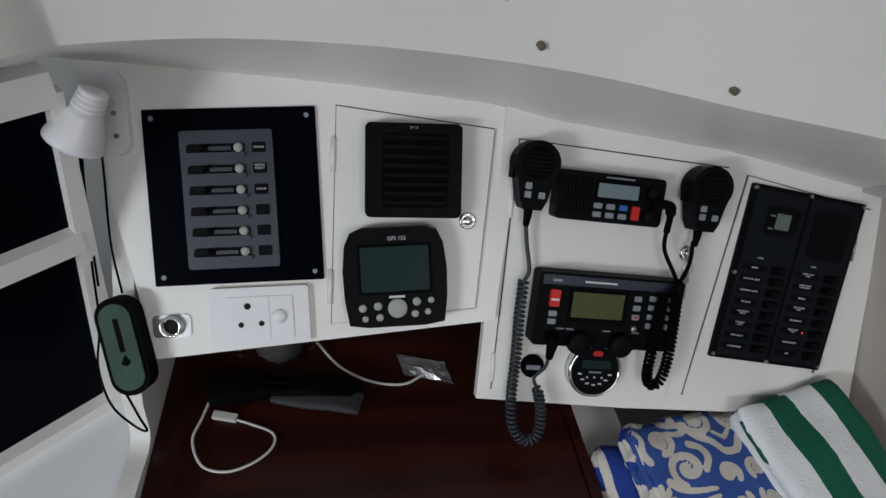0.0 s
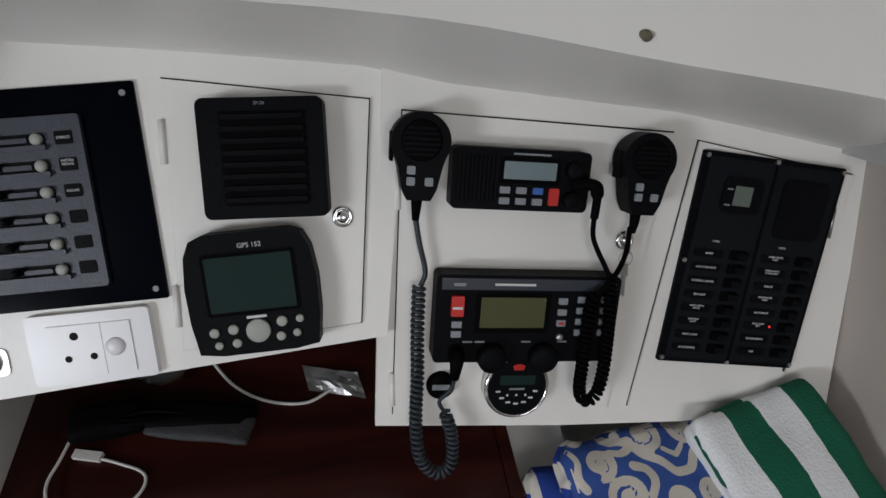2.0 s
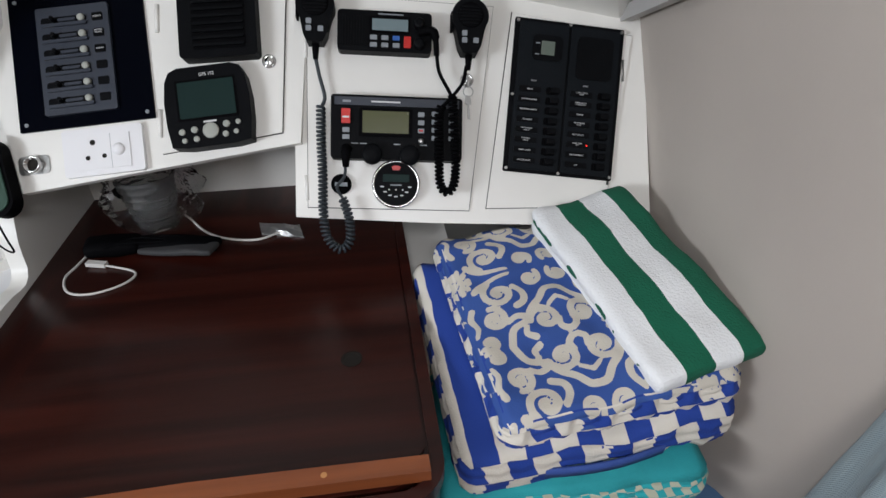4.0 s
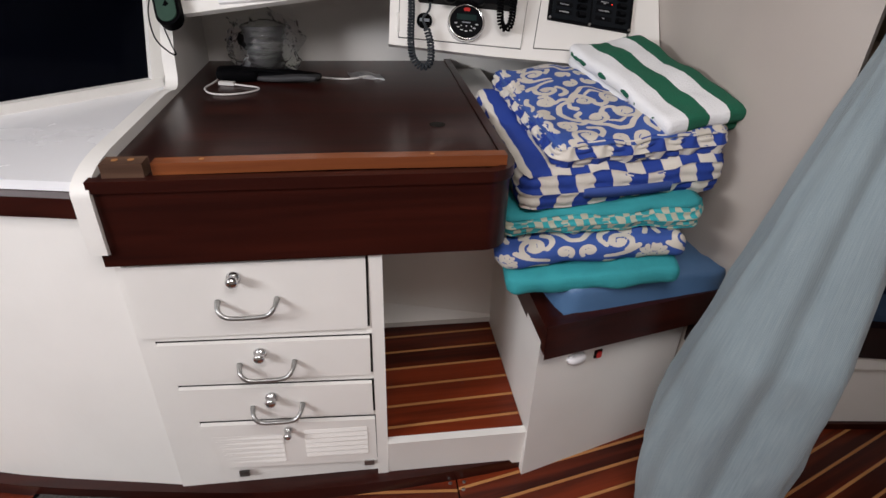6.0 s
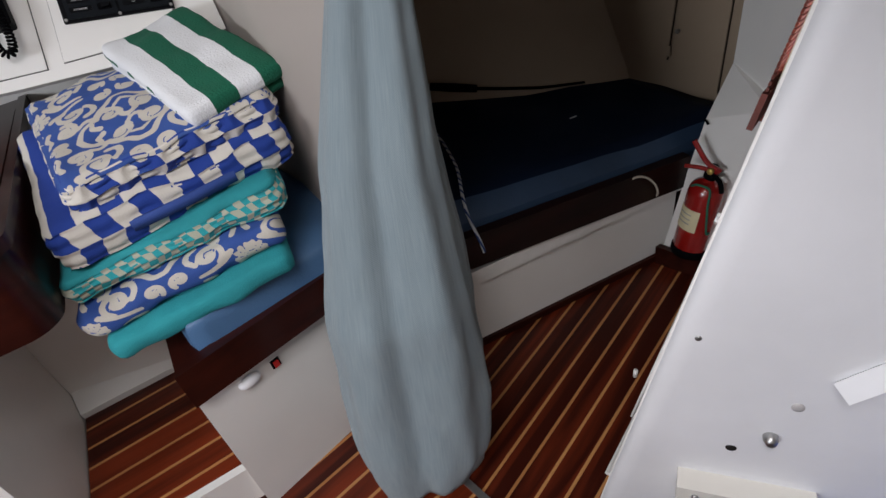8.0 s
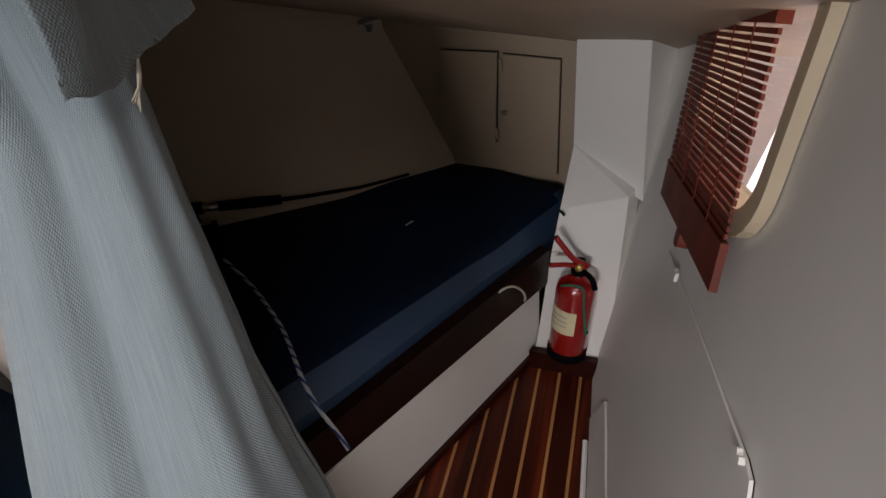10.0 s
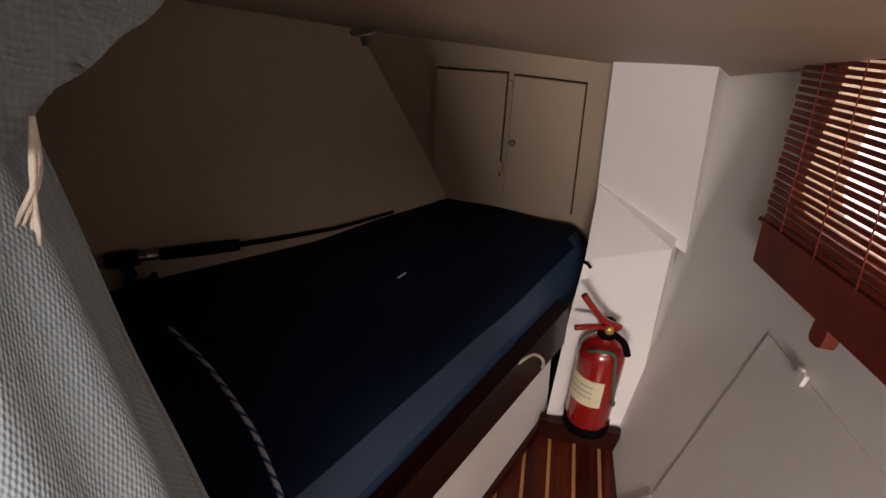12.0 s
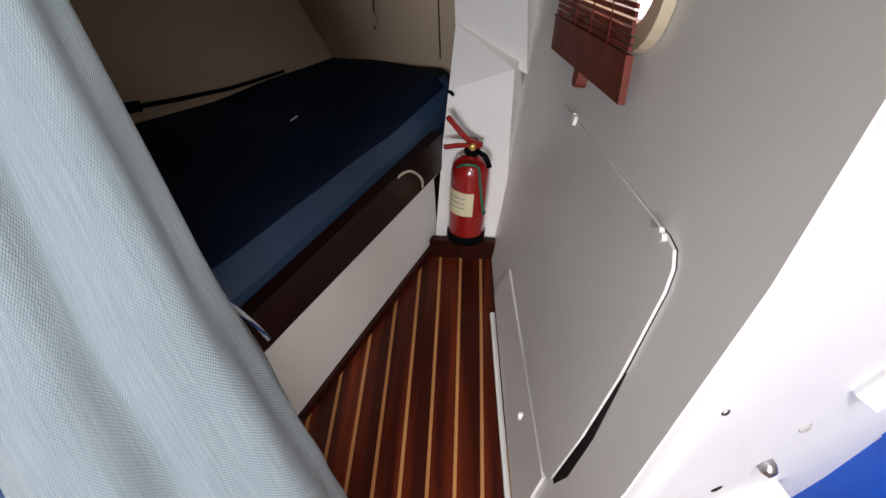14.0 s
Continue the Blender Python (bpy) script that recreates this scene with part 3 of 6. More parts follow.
for quad, kx, kz, hx, hz, w, name in (
        (((0.086, 0.465), (0.497, 0.459), (0.499, 0.618), (0.084, 0.622)), 0.266, 0.592, 0.283, 0.530, 0.105, "drawer"),
        (((0.116, 0.352), (0.499, 0.339), (0.500, 0.434), (0.103, 0.446)), 0.289, 0.416, 0.299, 0.378, 0.105, "drawer"),
        (((0.138, 0.247), (0.500, 0.227), (0.500, 0.314), (0.121, 0.332)), 0.296, 0.298, 0.306, 0.262, 0.10, "drawer"),
        (((0.170, 0.094), (0.504, 0.077), (0.503, 0.209), (0.143, 0.228)), 0.319, 0.199, 0, 0, 0, "louvred_door")):
    bm = B()
    g = [(x + dx, z + dz) for (x, z), (dx, dz) in zip(quad, ((-0.003, -0.003), (0.0045, -0.003), (0.0045, 0.003), (-0.003, 0.003)))]
    prism(bm, g, -0.0045, -0.0035, XZ)
    part("gap", bm, DARKGAP, cab)
    bm = B()
    prism(bm, quad, -0.003, 0.007, XZ)
    front_ob = part(name, bm, WHITE, cab, bevel=0.0025)
    knob(front_ob, kx, kz, 0.012 if w else 0.009)
    if w:
        pull(front_ob, hx, hz, w)
    else:
        for x0, x1, sk in ((0.170, 0.305, -0.008), (0.340, 0.485, -0.004)):
            for i in range(6):
                z = 0.184 - 0.0145 * i
                s = 0.018 * (1 - i / 5) * (1 if x0 < 0.2 else 0)
                bm = B()
                prism(bm, [(x0 - s + 0.01, z), (x1, z + sk), (x1, z + sk + 0.009), (x0 - s + 0.01, z + 0.009)], 0.0068, 0.0100, XZ)
                for v in bm.verts:
                    if v.co.y < -0.0095 and v.co.z > z + sk + 0.0045:
                        v.co.y += 0.0028
                part("louvre", bm, WHITE, front_ob)
        for x in (0.20, 0.475):
            bm = B()
            box(bm, x, x + 0.022, -0.010, -0.004, 0.066, 0.080)
            part("hinge", bm, STEEL, front_ob)

# ---- seat box fittings ----
seat = thing("seat_cushion", (1.04, 0.3, 0.41), "blue vinyl seat cushion on the seat box", "cushion")


def soft_block(L, W, H, r=0.03, cuts=9, puff=0.012, noise_amp=0.004, seed=0, tuft=0.0):
    """A stuffed block centred on the origin, with rounded edges and swelling faces."""
    bm = B()
    bmesh.ops.create_cube(bm, size=1.0)
    bmesh.ops.subdivide_edges(bm, edges=bm.edges[:], cuts=cuts, use_grid_fill=True)
    for v in bm.verts:
        x, y, z = v.co * 2
        p = Vector((x * L / 2, y * W / 2, z * H / 2))
        q = Vector((max(-L / 2 + r, min(L / 2 - r, p.x)), max(-W / 2 + r, min(W / 2 - r, p.y)), max(-H / 2 + min(r, H * 0.45), min(H / 2 - min(r, H * 0.45), p.z))))
        d = p - q
        if d.length > 1e-9:
            p = q + d.normalized() * min(r, d.length) if d.length > r else p
            p = q + Vector((d.x, d.y, d.z)).normalized() * min(d.length, r)
        bulge = (1 - x * x) * (1 - y * y)
        p.z += math.copysign(puff * bulge, z) if abs(z) > 0.5 else 0.0
        if tuft and (abs(abs(x) - 1) < 0.01 or abs(abs(y) - 1) < 0.01):
            s = p.x if abs(abs(y) - 1) < 0.01 else p.y
            w = abs(math.cos(s / tuft * math.pi))
            rowz = abs(math.sin((z * 0.5 + 0.5) * math.pi * 2))
            out = 0.010 * (w * rowz) - 0.006
            if abs(abs(y) - 1) < 0.01:
                p.y += math.copysign(out, y)
            else:
                p.x += math.copysign(out, x)
        n = noise.noise(p * 9 + Vector((seed * 7.3, 0, 0))) * noise_amp + noise.noise(p * 28 + Vector((0, seed * 3.1, 0))) * noise_amp * 0.4
        p.z += n
        p.y += n * 0.5
        v.co = p
    return bm


def placed(name, bm, mats, m, parent=None, label=""):
    """A soft thing at its own pose; second material on its sides, where two are given."""
    bmesh.ops.recalc_face_normals(bm, faces=bm.faces[:])
    me = bpy.data.meshes.new(name)
    bm.to_mesh(me)
    bm.free()
    for q in mats:
        me.materials.append(q)
    for f in me.polygons:
        f.use_smooth = True
        if len(mats) > 1 and abs(f.normal.z) < 0.72:
            f.material_index = 1
    ob = new(name, me)
    ob.matrix_world = m
    if parent is not None:
        ob.parent = parent
        ob.matrix_parent_inverse = parent.matrix_world.inverted()
    if label:
        ob["label"] = label
    return ob


placed("cover", soft_block(0.40, 0.50, 0.11, 0.025, 10, 0.006, 0.003, 1), [VINYL], pose(1.050, 0.262, 0.470, -1, 2, 9), seat)
bm = B()
prism(bm, [(0.846, -0.048), (0.895, -0.034), (0.880, 0.45), (0.842, 0.45)], 0.395, 0.458)
side = structure("trim_seat_side", bm, MAHOG_Y, "mahogany side rail of the seat box", "rail", 0.004)
bm = B()
prism(bm, [(0.846, -0.052), (1.262, 0.040), (1.257, 0.066), (0.860, -0.022)], 0.385, 0.468)
structure("trim_seat_front", bm, MAHOG, "mahogany front rail of the seat box", "rail", 0.008)
SF = as_matrix((0.845, -0.025, 0.0), (0.9625, 0.2715, 0.0), (0.0, 0.0, 1.0), (0.2715, -0.9625, 0.0))
lampd = thing("courtesy_light", (0.965, 0.0, 0.34), "oval white courtesy light on the seat box", "light")
bm = B()
lathe(bm, [(0.024, 0.0), (0.024, 0.006), (0.019, 0.013), (0.006, 0.016)], SF @ Matrix.Translation((0.098, 0.338, 0.0)) @ Matrix.Diagonal((1, 0.55, 1, 1)), 24)
part("lens", bm, SOCKETW, lampd, smooth=True)
sw = thing("rocker_switch", (1.0, 0.014, 0.331), "small red rocker switch in a black bezel", "switch")
bm = B()
box(bm, 0.148, 0.167, 0.321, 0.341, 0.0, 0.004, SF)
part("bezel", bm, BLACKP, sw, bevel=0.001)
bm = B()
box(bm, 0.152, 0.163, 0.324, 0.338, 0.003, 0.008, SF)
part("rocker", bm, RED, sw, bevel=0.001)


# ---- patterned cushions and towel on the seat ----
def strokes():
    """Lines of one quarter of the scroll motif, each with its half width along the way."""
    out = []

    def spiral(cx, cy, r0, r1, a0, turns, w0, w1, k=26):
        for i in range(k):
            f = [(i + d) / k for d in (0, 1)]
            pq = [(cx + (r0 + (r1 - r0) * q) * math.cos(a0 + turns * 2 * math.pi * q), cy + (r0 + (r1 - r0) * q) * math.sin(a0 + turns * 2 * math.pi * q)) for q in f]
            out.append((*pq[0], *pq[1], w0 + (w1 - w0) * f[0]))

    def bend(pts, w0, w1):
        line_ = smooth_path([(x, y, 0) for x, y in pts], 7)
        for i in range(len(line_) - 1):
            out.append((line_[i].x, line_[i].y, line_[i + 1].x, line_[i + 1].y, w0 + (w1 - w0) * i / len(line_)))

    # corner rosette
    spiral(0.0, 0.0, 0.0035, 0.0035, 0.0, 1.0, 0.0030, 0.0030, 12)
    for k in range(4):
        a = 0.05 + k * 0.49
        bend([(0.009 * math.cos(a), 0.009 * math.sin(a)), (0.015 * math.cos(a), 0.015 * math.sin(a)), (0.019 * math.cos(a + 0.1), 0.019 * math.sin(a + 0.1))], 0.0026, 0.0046)
    # great scrolls
    spiral(0.046, 0.030, 0.002, 0.0195, 2.0, 1.35, 0.0062, 0.0046)
    spiral(0.030, 0.064, 0.002, 0.0150, 0.2, -1.30, 0.0056, 0.0044)
    spiral(0.084, 0.080, 0.002, 0.0175, -0.9, -1.35, 0.0060, 0.0046)
    spiral(0.088, 0.016, 0.001, 0.0120, 0.5, -1.20, 0.0050, 0.0040)
    spiral(0.016, 0.094, 0.001, 0.0110, 1.2, 1.20, 0.0050, 0.0040)
    # stems and leaves between them
    bend([(0.020, 0.020), (0.030, 0.012), (0.046, 0.006), (0.066, 0.004)], 0.0054, 0.0026)
    bend([(0.064, 0.024), (0.072, 0.036), (0.070, 0.048), (0.060, 0.054)], 0.0046, 0.0058)
    bend([(0.044, 0.072), (0.054, 0.068), (0.062, 0.070)], 0.0040, 0.0052)
    bend([(0.010, 0.044), (0.006, 0.056), (0.010, 0.070), (0.006, 0.082)], 0.0048, 0.0030)
    bend([(0.102, 0.100), (0.096, 0.094), (0.098, 0.084)], 0.0050, 0.0036)
    bend([(0.066, 0.100), (0.058, 0.094), (0.060, 0.086)], 0.0050, 0.0036)
    # the lattice band, in two lines
    bend([(0.105, 0.038), (0.096, 0.040), (0.086, 0.052), (0.074, 0.062), (0.062, 0.078), (0.046, 0.084), (0.038, 0.105)], 0.0052, 0.0052)
    bend([(0.105, 0.054), (0.099, 0.058), (0.094, 0.062)], 0.0034, 0.0030)
    return np.array(out)


STROKES = strokes()


def scroll_field(x, y):
    """How far inside (+) or outside (-) the pale scrolls each place of the cloth lies, in metres."""
    ax = np.abs((np.asarray(x) / 1.4 + 0.02) % 0.21 - 0.105)
    ay = np.abs((np.asarray(y) / 1.4 + 0.05) % 0.21 - 0.105)
    best = np.full(ax.shape, -1.0)
    for x0, y0, x1, y1, w in STROKES:
        dx, dy = x1 - x0, y1 - y0
        t = np.clip(((ax - x0) * dx + (ay - y0) * dy) / (dx * dx + dy * dy + 1e-12), 0, 1)
        best = np.maximum(best, 0.80 * w - np.hypot(ax - x0 - t * dx, ay - y0 - t * dy))
    return 1.4 * best


def damask(name):
    """Blue cotton printed with pale scrolls, after the cloth's own scroll field."""
    m = bpy.data.materials.new(name)
    m.use_nodes = True
    nt = m.node_tree
    b = nt.nodes["Principled BSDF"]
    tc = nt.nodes.new("ShaderNodeTexCoord")
    at = nt.nodes.new("ShaderNodeAttribute")
    at.attribute_name = "scroll"
    nz = nt.nodes.new("ShaderNodeTexNoise")
    nz.inputs["Scale"].default_value = 180.0
    nt.links.new(tc.outputs["Object"], nz.inputs["Vector"])
    ad = nt.nodes.new("ShaderNodeMath")
    ad.operation = "MULTIPLY_ADD"
    ad.inputs[1].default_value, ad.inputs[2].default_value = 0.0012, -0.0006
    nt.links.new(nz.outputs["Fac"], ad.inputs[0])
    su = nt.nodes.new("ShaderNodeMath")
    nt.links.new(at.outputs["Fac"], su.inputs[0])
    nt.links.new(ad.outputs[0], su.inputs[1])
    gt = nt.nodes.new("ShaderNodeMath")
    gt.operation = "GREATER_THAN"
    gt.inputs[1].default_value = 0.0
    nt.links.new(su.outputs[0], gt.inputs[0])
    worn = nt.nodes.new("ShaderNodeTexNoise")
    worn.inputs["Scale"].default_value = 14.0
    nt.links.new(tc.outputs["Object"], worn.inputs["Vector"])
    blue = nt.nodes.new("ShaderNodeMix")
    blue.data_type = "RGBA"
    blue.inputs["A"].default_value = (0.014, 0.052, 0.25, 1)
    blue.inputs["B"].default_value = (0.040, 0.098, 0.33, 1)
    nt.links.new(worn.outputs["Fac"], blue.inputs["Factor"])
    mix = nt.nodes.new("ShaderNodeMix")
    mix.data_type = "RGBA"
    nt.links.new(blue.outputs["Result"], mix.inputs["A"])
    mix.inputs["B"].default_value = (0.56, 0.52, 0.45, 1)
    nt.links.new(gt.outputs[0], mix.inputs["Factor"])
    nt.links.new(mix.outputs["Result"], b.inputs["Base Color"])
    b.inputs["Roughness"].default_value = 0.85
    weave(nt, b, tc)
    return m


def weave(nt, b, tc, scale=420.0, strength=0.4):
    n2 = nt.nodes.new("ShaderNodeTexNoise")
    n2.inputs["Scale"].default_value = scale
    nt.links.new(tc.outputs["Object"], n2.inputs["Vector"])
    bp = nt.nodes.new("ShaderNodeBump")
    bp.inputs["Strength"].default_value, bp.inputs["Distance"].default_value = strength, 0.0015
    nt.links.new(n2.outputs["Fac"], bp.inputs["Height"])
    nt.links.new(bp.outputs["Normal"], b.inputs["Normal"])


def stripes(name, ca, cb, period, duty=0.5, axis="X", check=0.0, offset=0.0, rough=0.85, bump=0.4, fine=420.0):
    """Woven stripes across one axis; check > 0 shifts every other row of that height."""
    m = bpy.data.materials.new(name)
    m.use_nodes = True
    nt = m.node_tree
    b = nt.nodes["Principled BSDF"]
    tc = nt.nodes.new("ShaderNodeTexCoord")
    sep = nt.nodes.new("ShaderNodeSeparateXYZ")
    nt.links.new(tc.outputs["Object"], sep.inputs[0])
    nz = nt.nodes.new("ShaderNodeTexNoise")
    nz.inputs["Scale"].default_value = 25.0
    nt.links.new(tc.outputs["Object"], nz.inputs["Vector"])

    def op(kind, a, bb):
        n = nt.nodes.new("ShaderNodeMath")
        n.operation = kind
        for i, q in enumerate((a, bb)):
            if isinstance(q, (int, float)):
                n.inputs[i].default_value = q
            else:
                nt.links.new(q, n.inputs[i])
        return n.outputs[0]

    s = op("ADD", sep.outputs[axis], offset)
    s = op("ADD", s, op("MULTIPLY", op("SUBTRACT", nz.outputs["Fac"], 0.5), 0.006))
    if check:
        s = op("ADD", s, sep.outputs["Y"])
        row = op("FLOOR", op("MULTIPLY", op("ADD", sep.outputs["Z"], 5.0), 1.0 / check), 0.0)
        s = op("ADD", s, op("MULTIPLY", op("MODULO", row, 2.0), period / 2))
    ph = op("FRACT", op("MULTIPLY", op("ADD", s, 5.0), 1.0 / period), 0.0)
    mask = op("LESS_THAN", ph, duty)
    mix = nt.nodes.new("ShaderNodeMix")
    mix.data_type = "RGBA"
    mix.inputs["A"].default_value = (*ca, 1)
    mix.inputs["B"].default_value = (*cb, 1)
    nt.links.new(mask, mix.inputs["Factor"])
    nt.links.new(mix.outputs["Result"], b.inputs["Base Color"])
    b.inputs["Roughness"].default_value = rough
    weave(nt, b, tc, fine, bump)
    return m


BLUE, CREAMC = (0.010, 0.042, 0.27), (0.64, 0.60, 0.53)
DAMASK = damask("blue_scroll_cotton")
CHECK = stripes("blue_check_cotton", CREAMC, BLUE, 0.070, 0.5, "X", 0.040)
BORDER = stripes("blue_border_cotton", CREAMC, BLUE, 0.074, 0.5, "X")
GING = stripes("teal_gingham", (0.42, 0.44, 0.34), (0.02, 0.33, 0.36), 0.026, 0.5, "X", 0.014)
TOWEL = stripes("green_striped_terry", (0.78, 0.79, 0.80), (0.003, 0.105, 0.055), 0.095, 0.50, "X", 0.0, 0.0825, 0.95, 1.0, 260.0)


def cushion(name, label, L, W, H, mats, m, seed, tuft, strap=False, cuts=24, over_edge=False):
    c = thing(name, m.translation - Vector((0, 0, H / 2)), label, "cushion", "folded cushions on the seat")
    cover_ = placed("cover", soft_block(L, W, H, 0.026, cuts, 0.012, 0.012, seed, tuft), mats, m, c)
    if cuts > 50:
        co = np.empty(len(cover_.data.vertices) * 3)
        cover_.data.vertices.foreach_get("co", co)
        co = co.reshape(-1, 3)
        if over_edge:
            for f in cover_.data.polygons:
                f.material_index = 0
        at = cover_.data.attributes.new("scroll", "FLOAT", "POINT")
        at.data.foreach_set("value", scroll_field(co[:, 0], co[:, 1] + (co[:, 2] if over_edge else 0.0)))
    if strap:
        s = B()
        pts = [(-0.09 + 0.18 * i / 8, -W / 2 - 0.004 - 0.010 * math.sin(math.pi * i / 8), -0.004 + 0.004 * math.sin(math.pi * i / 8)) for i in range(9)]
        rings = [[s.verts.new(Vector(a) + Vector((0, dy, dz))) for dy, dz in ((-0.002, -0.010), (-0.002, 0.010), (0.003, 0.010), (0.003, -0.010))] for a in pts]
        for vs, ws in zip(rings, rings[1:]):
            for j in range(4):
                s.faces.new((vs[j], vs[(j + 1) % 4], ws[(j + 1) % 4], ws[j]))
        placed("carry_strap", s, [material("blue_webbing", (0.03, 0.07, 0.28), 0.8, bump=0.5, fine=500)], m, c)
    return c


cushion("cushion", "teal cotton cushion with gingham underside, folded at the bottom", 0.345, 0.42, 0.042, [TEALC, TEALC], pose(0.968, 0.195, 0.560, 5, -8, -8), 3, 0.0)
cushion("cushion", "blue and cream scroll-patterned cushion under the pile", 0.375, 0.42, 0.055, [DAMASK, CHECK], pose(0.962, 0.215, 0.612, 6, -7, -8), 5, 0.0, cuts=80, over_edge=True)
cushion("cushion", "teal gingham cushion squeezed in the middle of the pile", 0.39, 0.42, 0.054, [TEALC, GING], pose(0.977, 0.235, 0.676, 6, -5, -6), 7, 0.08)
cushion("cushion", "thick blue and cream checked cushion with a carry strap", 0.41, 0.41, 0.082, [BORDER, CHECK], pose(0.988, 0.250, 0.744, 7, -2, 3), 9, 0.062, True)
cushion("cushion", "blue and cream scroll-patterned cushion on top of the pile", 0.36, 0.41, 0.054, [DAMASK, CHECK], pose(1.010, 0.262, 0.808, 7, -3, 5), 11, 0.062, cuts=100)

tw = thing("towel", (1.115, 0.262, 0.83), "folded white and green striped terry towel", "towel")
TM = pose(1.115, 0.265, 0.868, 11, -5, 11)
for dz, dy, L, W, H, s in ((0.0, 0.0, 0.190, 0.385, 0.030, 21), (-0.026, 0.006, 0.186, 0.375, 0.028, 22)):
    placed("fold", soft_block(L, W, H, 0.014, 20, 0.006, 0.011, s), [TOWEL], TM @ Matrix.Translation((0, dy, dz)), tw)

# ---- berth mattress ----
mat_t = thing("berth_mattress", (1.75, 0.35, 0.262), "dark navy vinyl mattress on the quarter berth", "mattress")
bm = B()
nx, ny = 26, 22
grid = []
for i in range(nx + 1):
    t = i / nx
    x = 1.275 + (2.275 - 1.275) * t
    yf = 0.082 - 0.1128 / 0.9936 * (x - 1.262) + 0.006
    yb = 1.0 - 0.667 * (x - 1.262) if x < 1.75 else 0.674 - 0.70 * (x - 1.75)
    row = []
    for j in range(ny + 1):
        s = j / ny
        y = yf + (yb - yf) * max(0.0, s)
        z = 0.445 - 0.055 * min(1.0, max(0.0, (x - 1.4) / 0.6))
        f = min(1.0, (y - yf) / 0.05)
        z -= 0.05 * (1 - f) ** 2
        z += 0.006 * noise.noise(Vector((x * 6, y * 6, 2.0)))
        row.append(bm.verts.new((x, y, z)))
    grid.append(row)
for a, b in zip(grid, grid[1:]):
    for j in range(ny):
        bm.faces.new((a[j], b[j], b[j + 1], a[j + 1]))
edge_loop = [r[0] for r in grid]
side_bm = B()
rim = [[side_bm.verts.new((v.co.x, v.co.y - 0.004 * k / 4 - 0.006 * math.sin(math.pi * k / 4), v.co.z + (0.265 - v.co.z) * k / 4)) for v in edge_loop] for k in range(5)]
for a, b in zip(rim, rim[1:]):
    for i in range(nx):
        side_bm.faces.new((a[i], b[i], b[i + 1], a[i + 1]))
far = grid[-1]
lowf = [bm.verts.new((v.co.x, v.co.y, 0.265)) for v in far]
for j in range(ny):
    bm.faces.new((far[j], far[j + 1], lowf[j + 1], lowf[j]))
cover = part("cover", bm, NAVY, mat_t, smooth=True)
# Front edge and side are coloured lighter to imitate light falling there.
cover.data.materials.append(material("navy_vinyl_lit", (0.022, 0.05, 0.10), 0.5, var=0.25, scale=8, bump=0.35, fine=300))
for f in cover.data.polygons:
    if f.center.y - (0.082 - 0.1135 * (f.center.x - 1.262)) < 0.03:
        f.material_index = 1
part("border", side_bm, MATS["navy_vinyl_lit"], mat_t, "navy vinyl mattress side, painted lighter as if lit", smooth=True)

# ---- curtain ----
cur = thing("curtain", (1.25, -0.11, 0.03), "grey-blue woven curtain gathered beside the berth doorway", "curtain")


def curtain_cloth():
    """A gathered curtain: a round bunch of soft folds, closed at the back by its own overlap."""
    bm = B()
    uv = bm.loops.layers.uv.new("cloth")
    nz, nu = 90, 150
    zs = [0.05, 0.25, 0.5, 0.75, 1.0, 1.25]
    gr = []
    for i in range(nz + 1):
        t = i / nz
        z = 0.05 + 1.27 * t
        cx = float(np.interp(z, zs, [1.190, 1.222, 1.242, 1.284, 1.360, 1.382]))
        cy = float(np.interp(z, zs, [-0.165, -0.150, -0.165, -0.145, -0.100, -0.085]))
        rad = float(np.interp(z, zs, [0.128, 0.138, 0.119, 0.086, 0.053, 0.044]))
        bag = math.exp(-((z - 0.05) / 0.05) ** 2)
        row = []
        for j in range(nu + 1):
            a = 2 * math.pi * j / nu
            drift = 0.5 * math.sin(2.2 * t + 0.6) + 0.35 * noise.noise(Vector((0.7, t * 2.6, 0.2)))
            fold = 0.115 * math.sin(4 * a + drift) + 0.055 * math.sin(7 * a - 1.7 * drift + 1.1) + 0.022 * math.sin(13 * a + 2.0 * t)
            fold *= 0.72 + 0.5 * t
            crease = 0.05 * noise.noise(Vector((math.cos(a) * 2.2, math.sin(a) * 2.2, z * 5.0))) + 0.035 * noise.noise(Vector((math.cos(a) * 4.5, math.sin(a) * 4.5, z * 13.0 + 3))) * (1.2 - t)
            r = rad * (1 + fold + crease) * (1 - 0.10 * bag)
            dz = 0.012 * math.sin(3 * a + 0.5) * (1 - t) ** 8 + 0.035 * (math.cos(a - 0.6) * 0.5 + 0.5) * bag
            row.append(bm.verts.new((cx + r * 1.08 * math.cos(a), cy + r * math.sin(a), z + dz)))
        gr.append(row)
    for i in range(nz):
        for j in range(nu):
            f = bm.faces.new((gr[i][j], gr[i][j + 1], gr[i + 1][j + 1], gr[i + 1][j]))
            for lp, (p, q) in zip(f.loops, ((j, i), (j + 1, i), (j + 1, i + 1), (j, i + 1))):
                lp[uv].uv = (1.15 * p / nu, 1.27 * q / nz)
    ex = bmesh.ops.extrude_face_region(bm, geom=bm.faces[:])
    inner = [v for v in ex["geom"] if isinstance(v, bmesh.types.BMVert)]
    for v in inner:
        mid = Vector((float(np.interp(v.co.z, zs, [1.190, 1.222, 1.242, 1.284, 1.360, 1.382])), float(np.interp(v.co.z, zs, [-0.165, -0.150, -0.165, -0.145, -0.100, -0.085])), v.co.z))
        v.co += (mid - v.co).normalized() * 0.003
    return bm


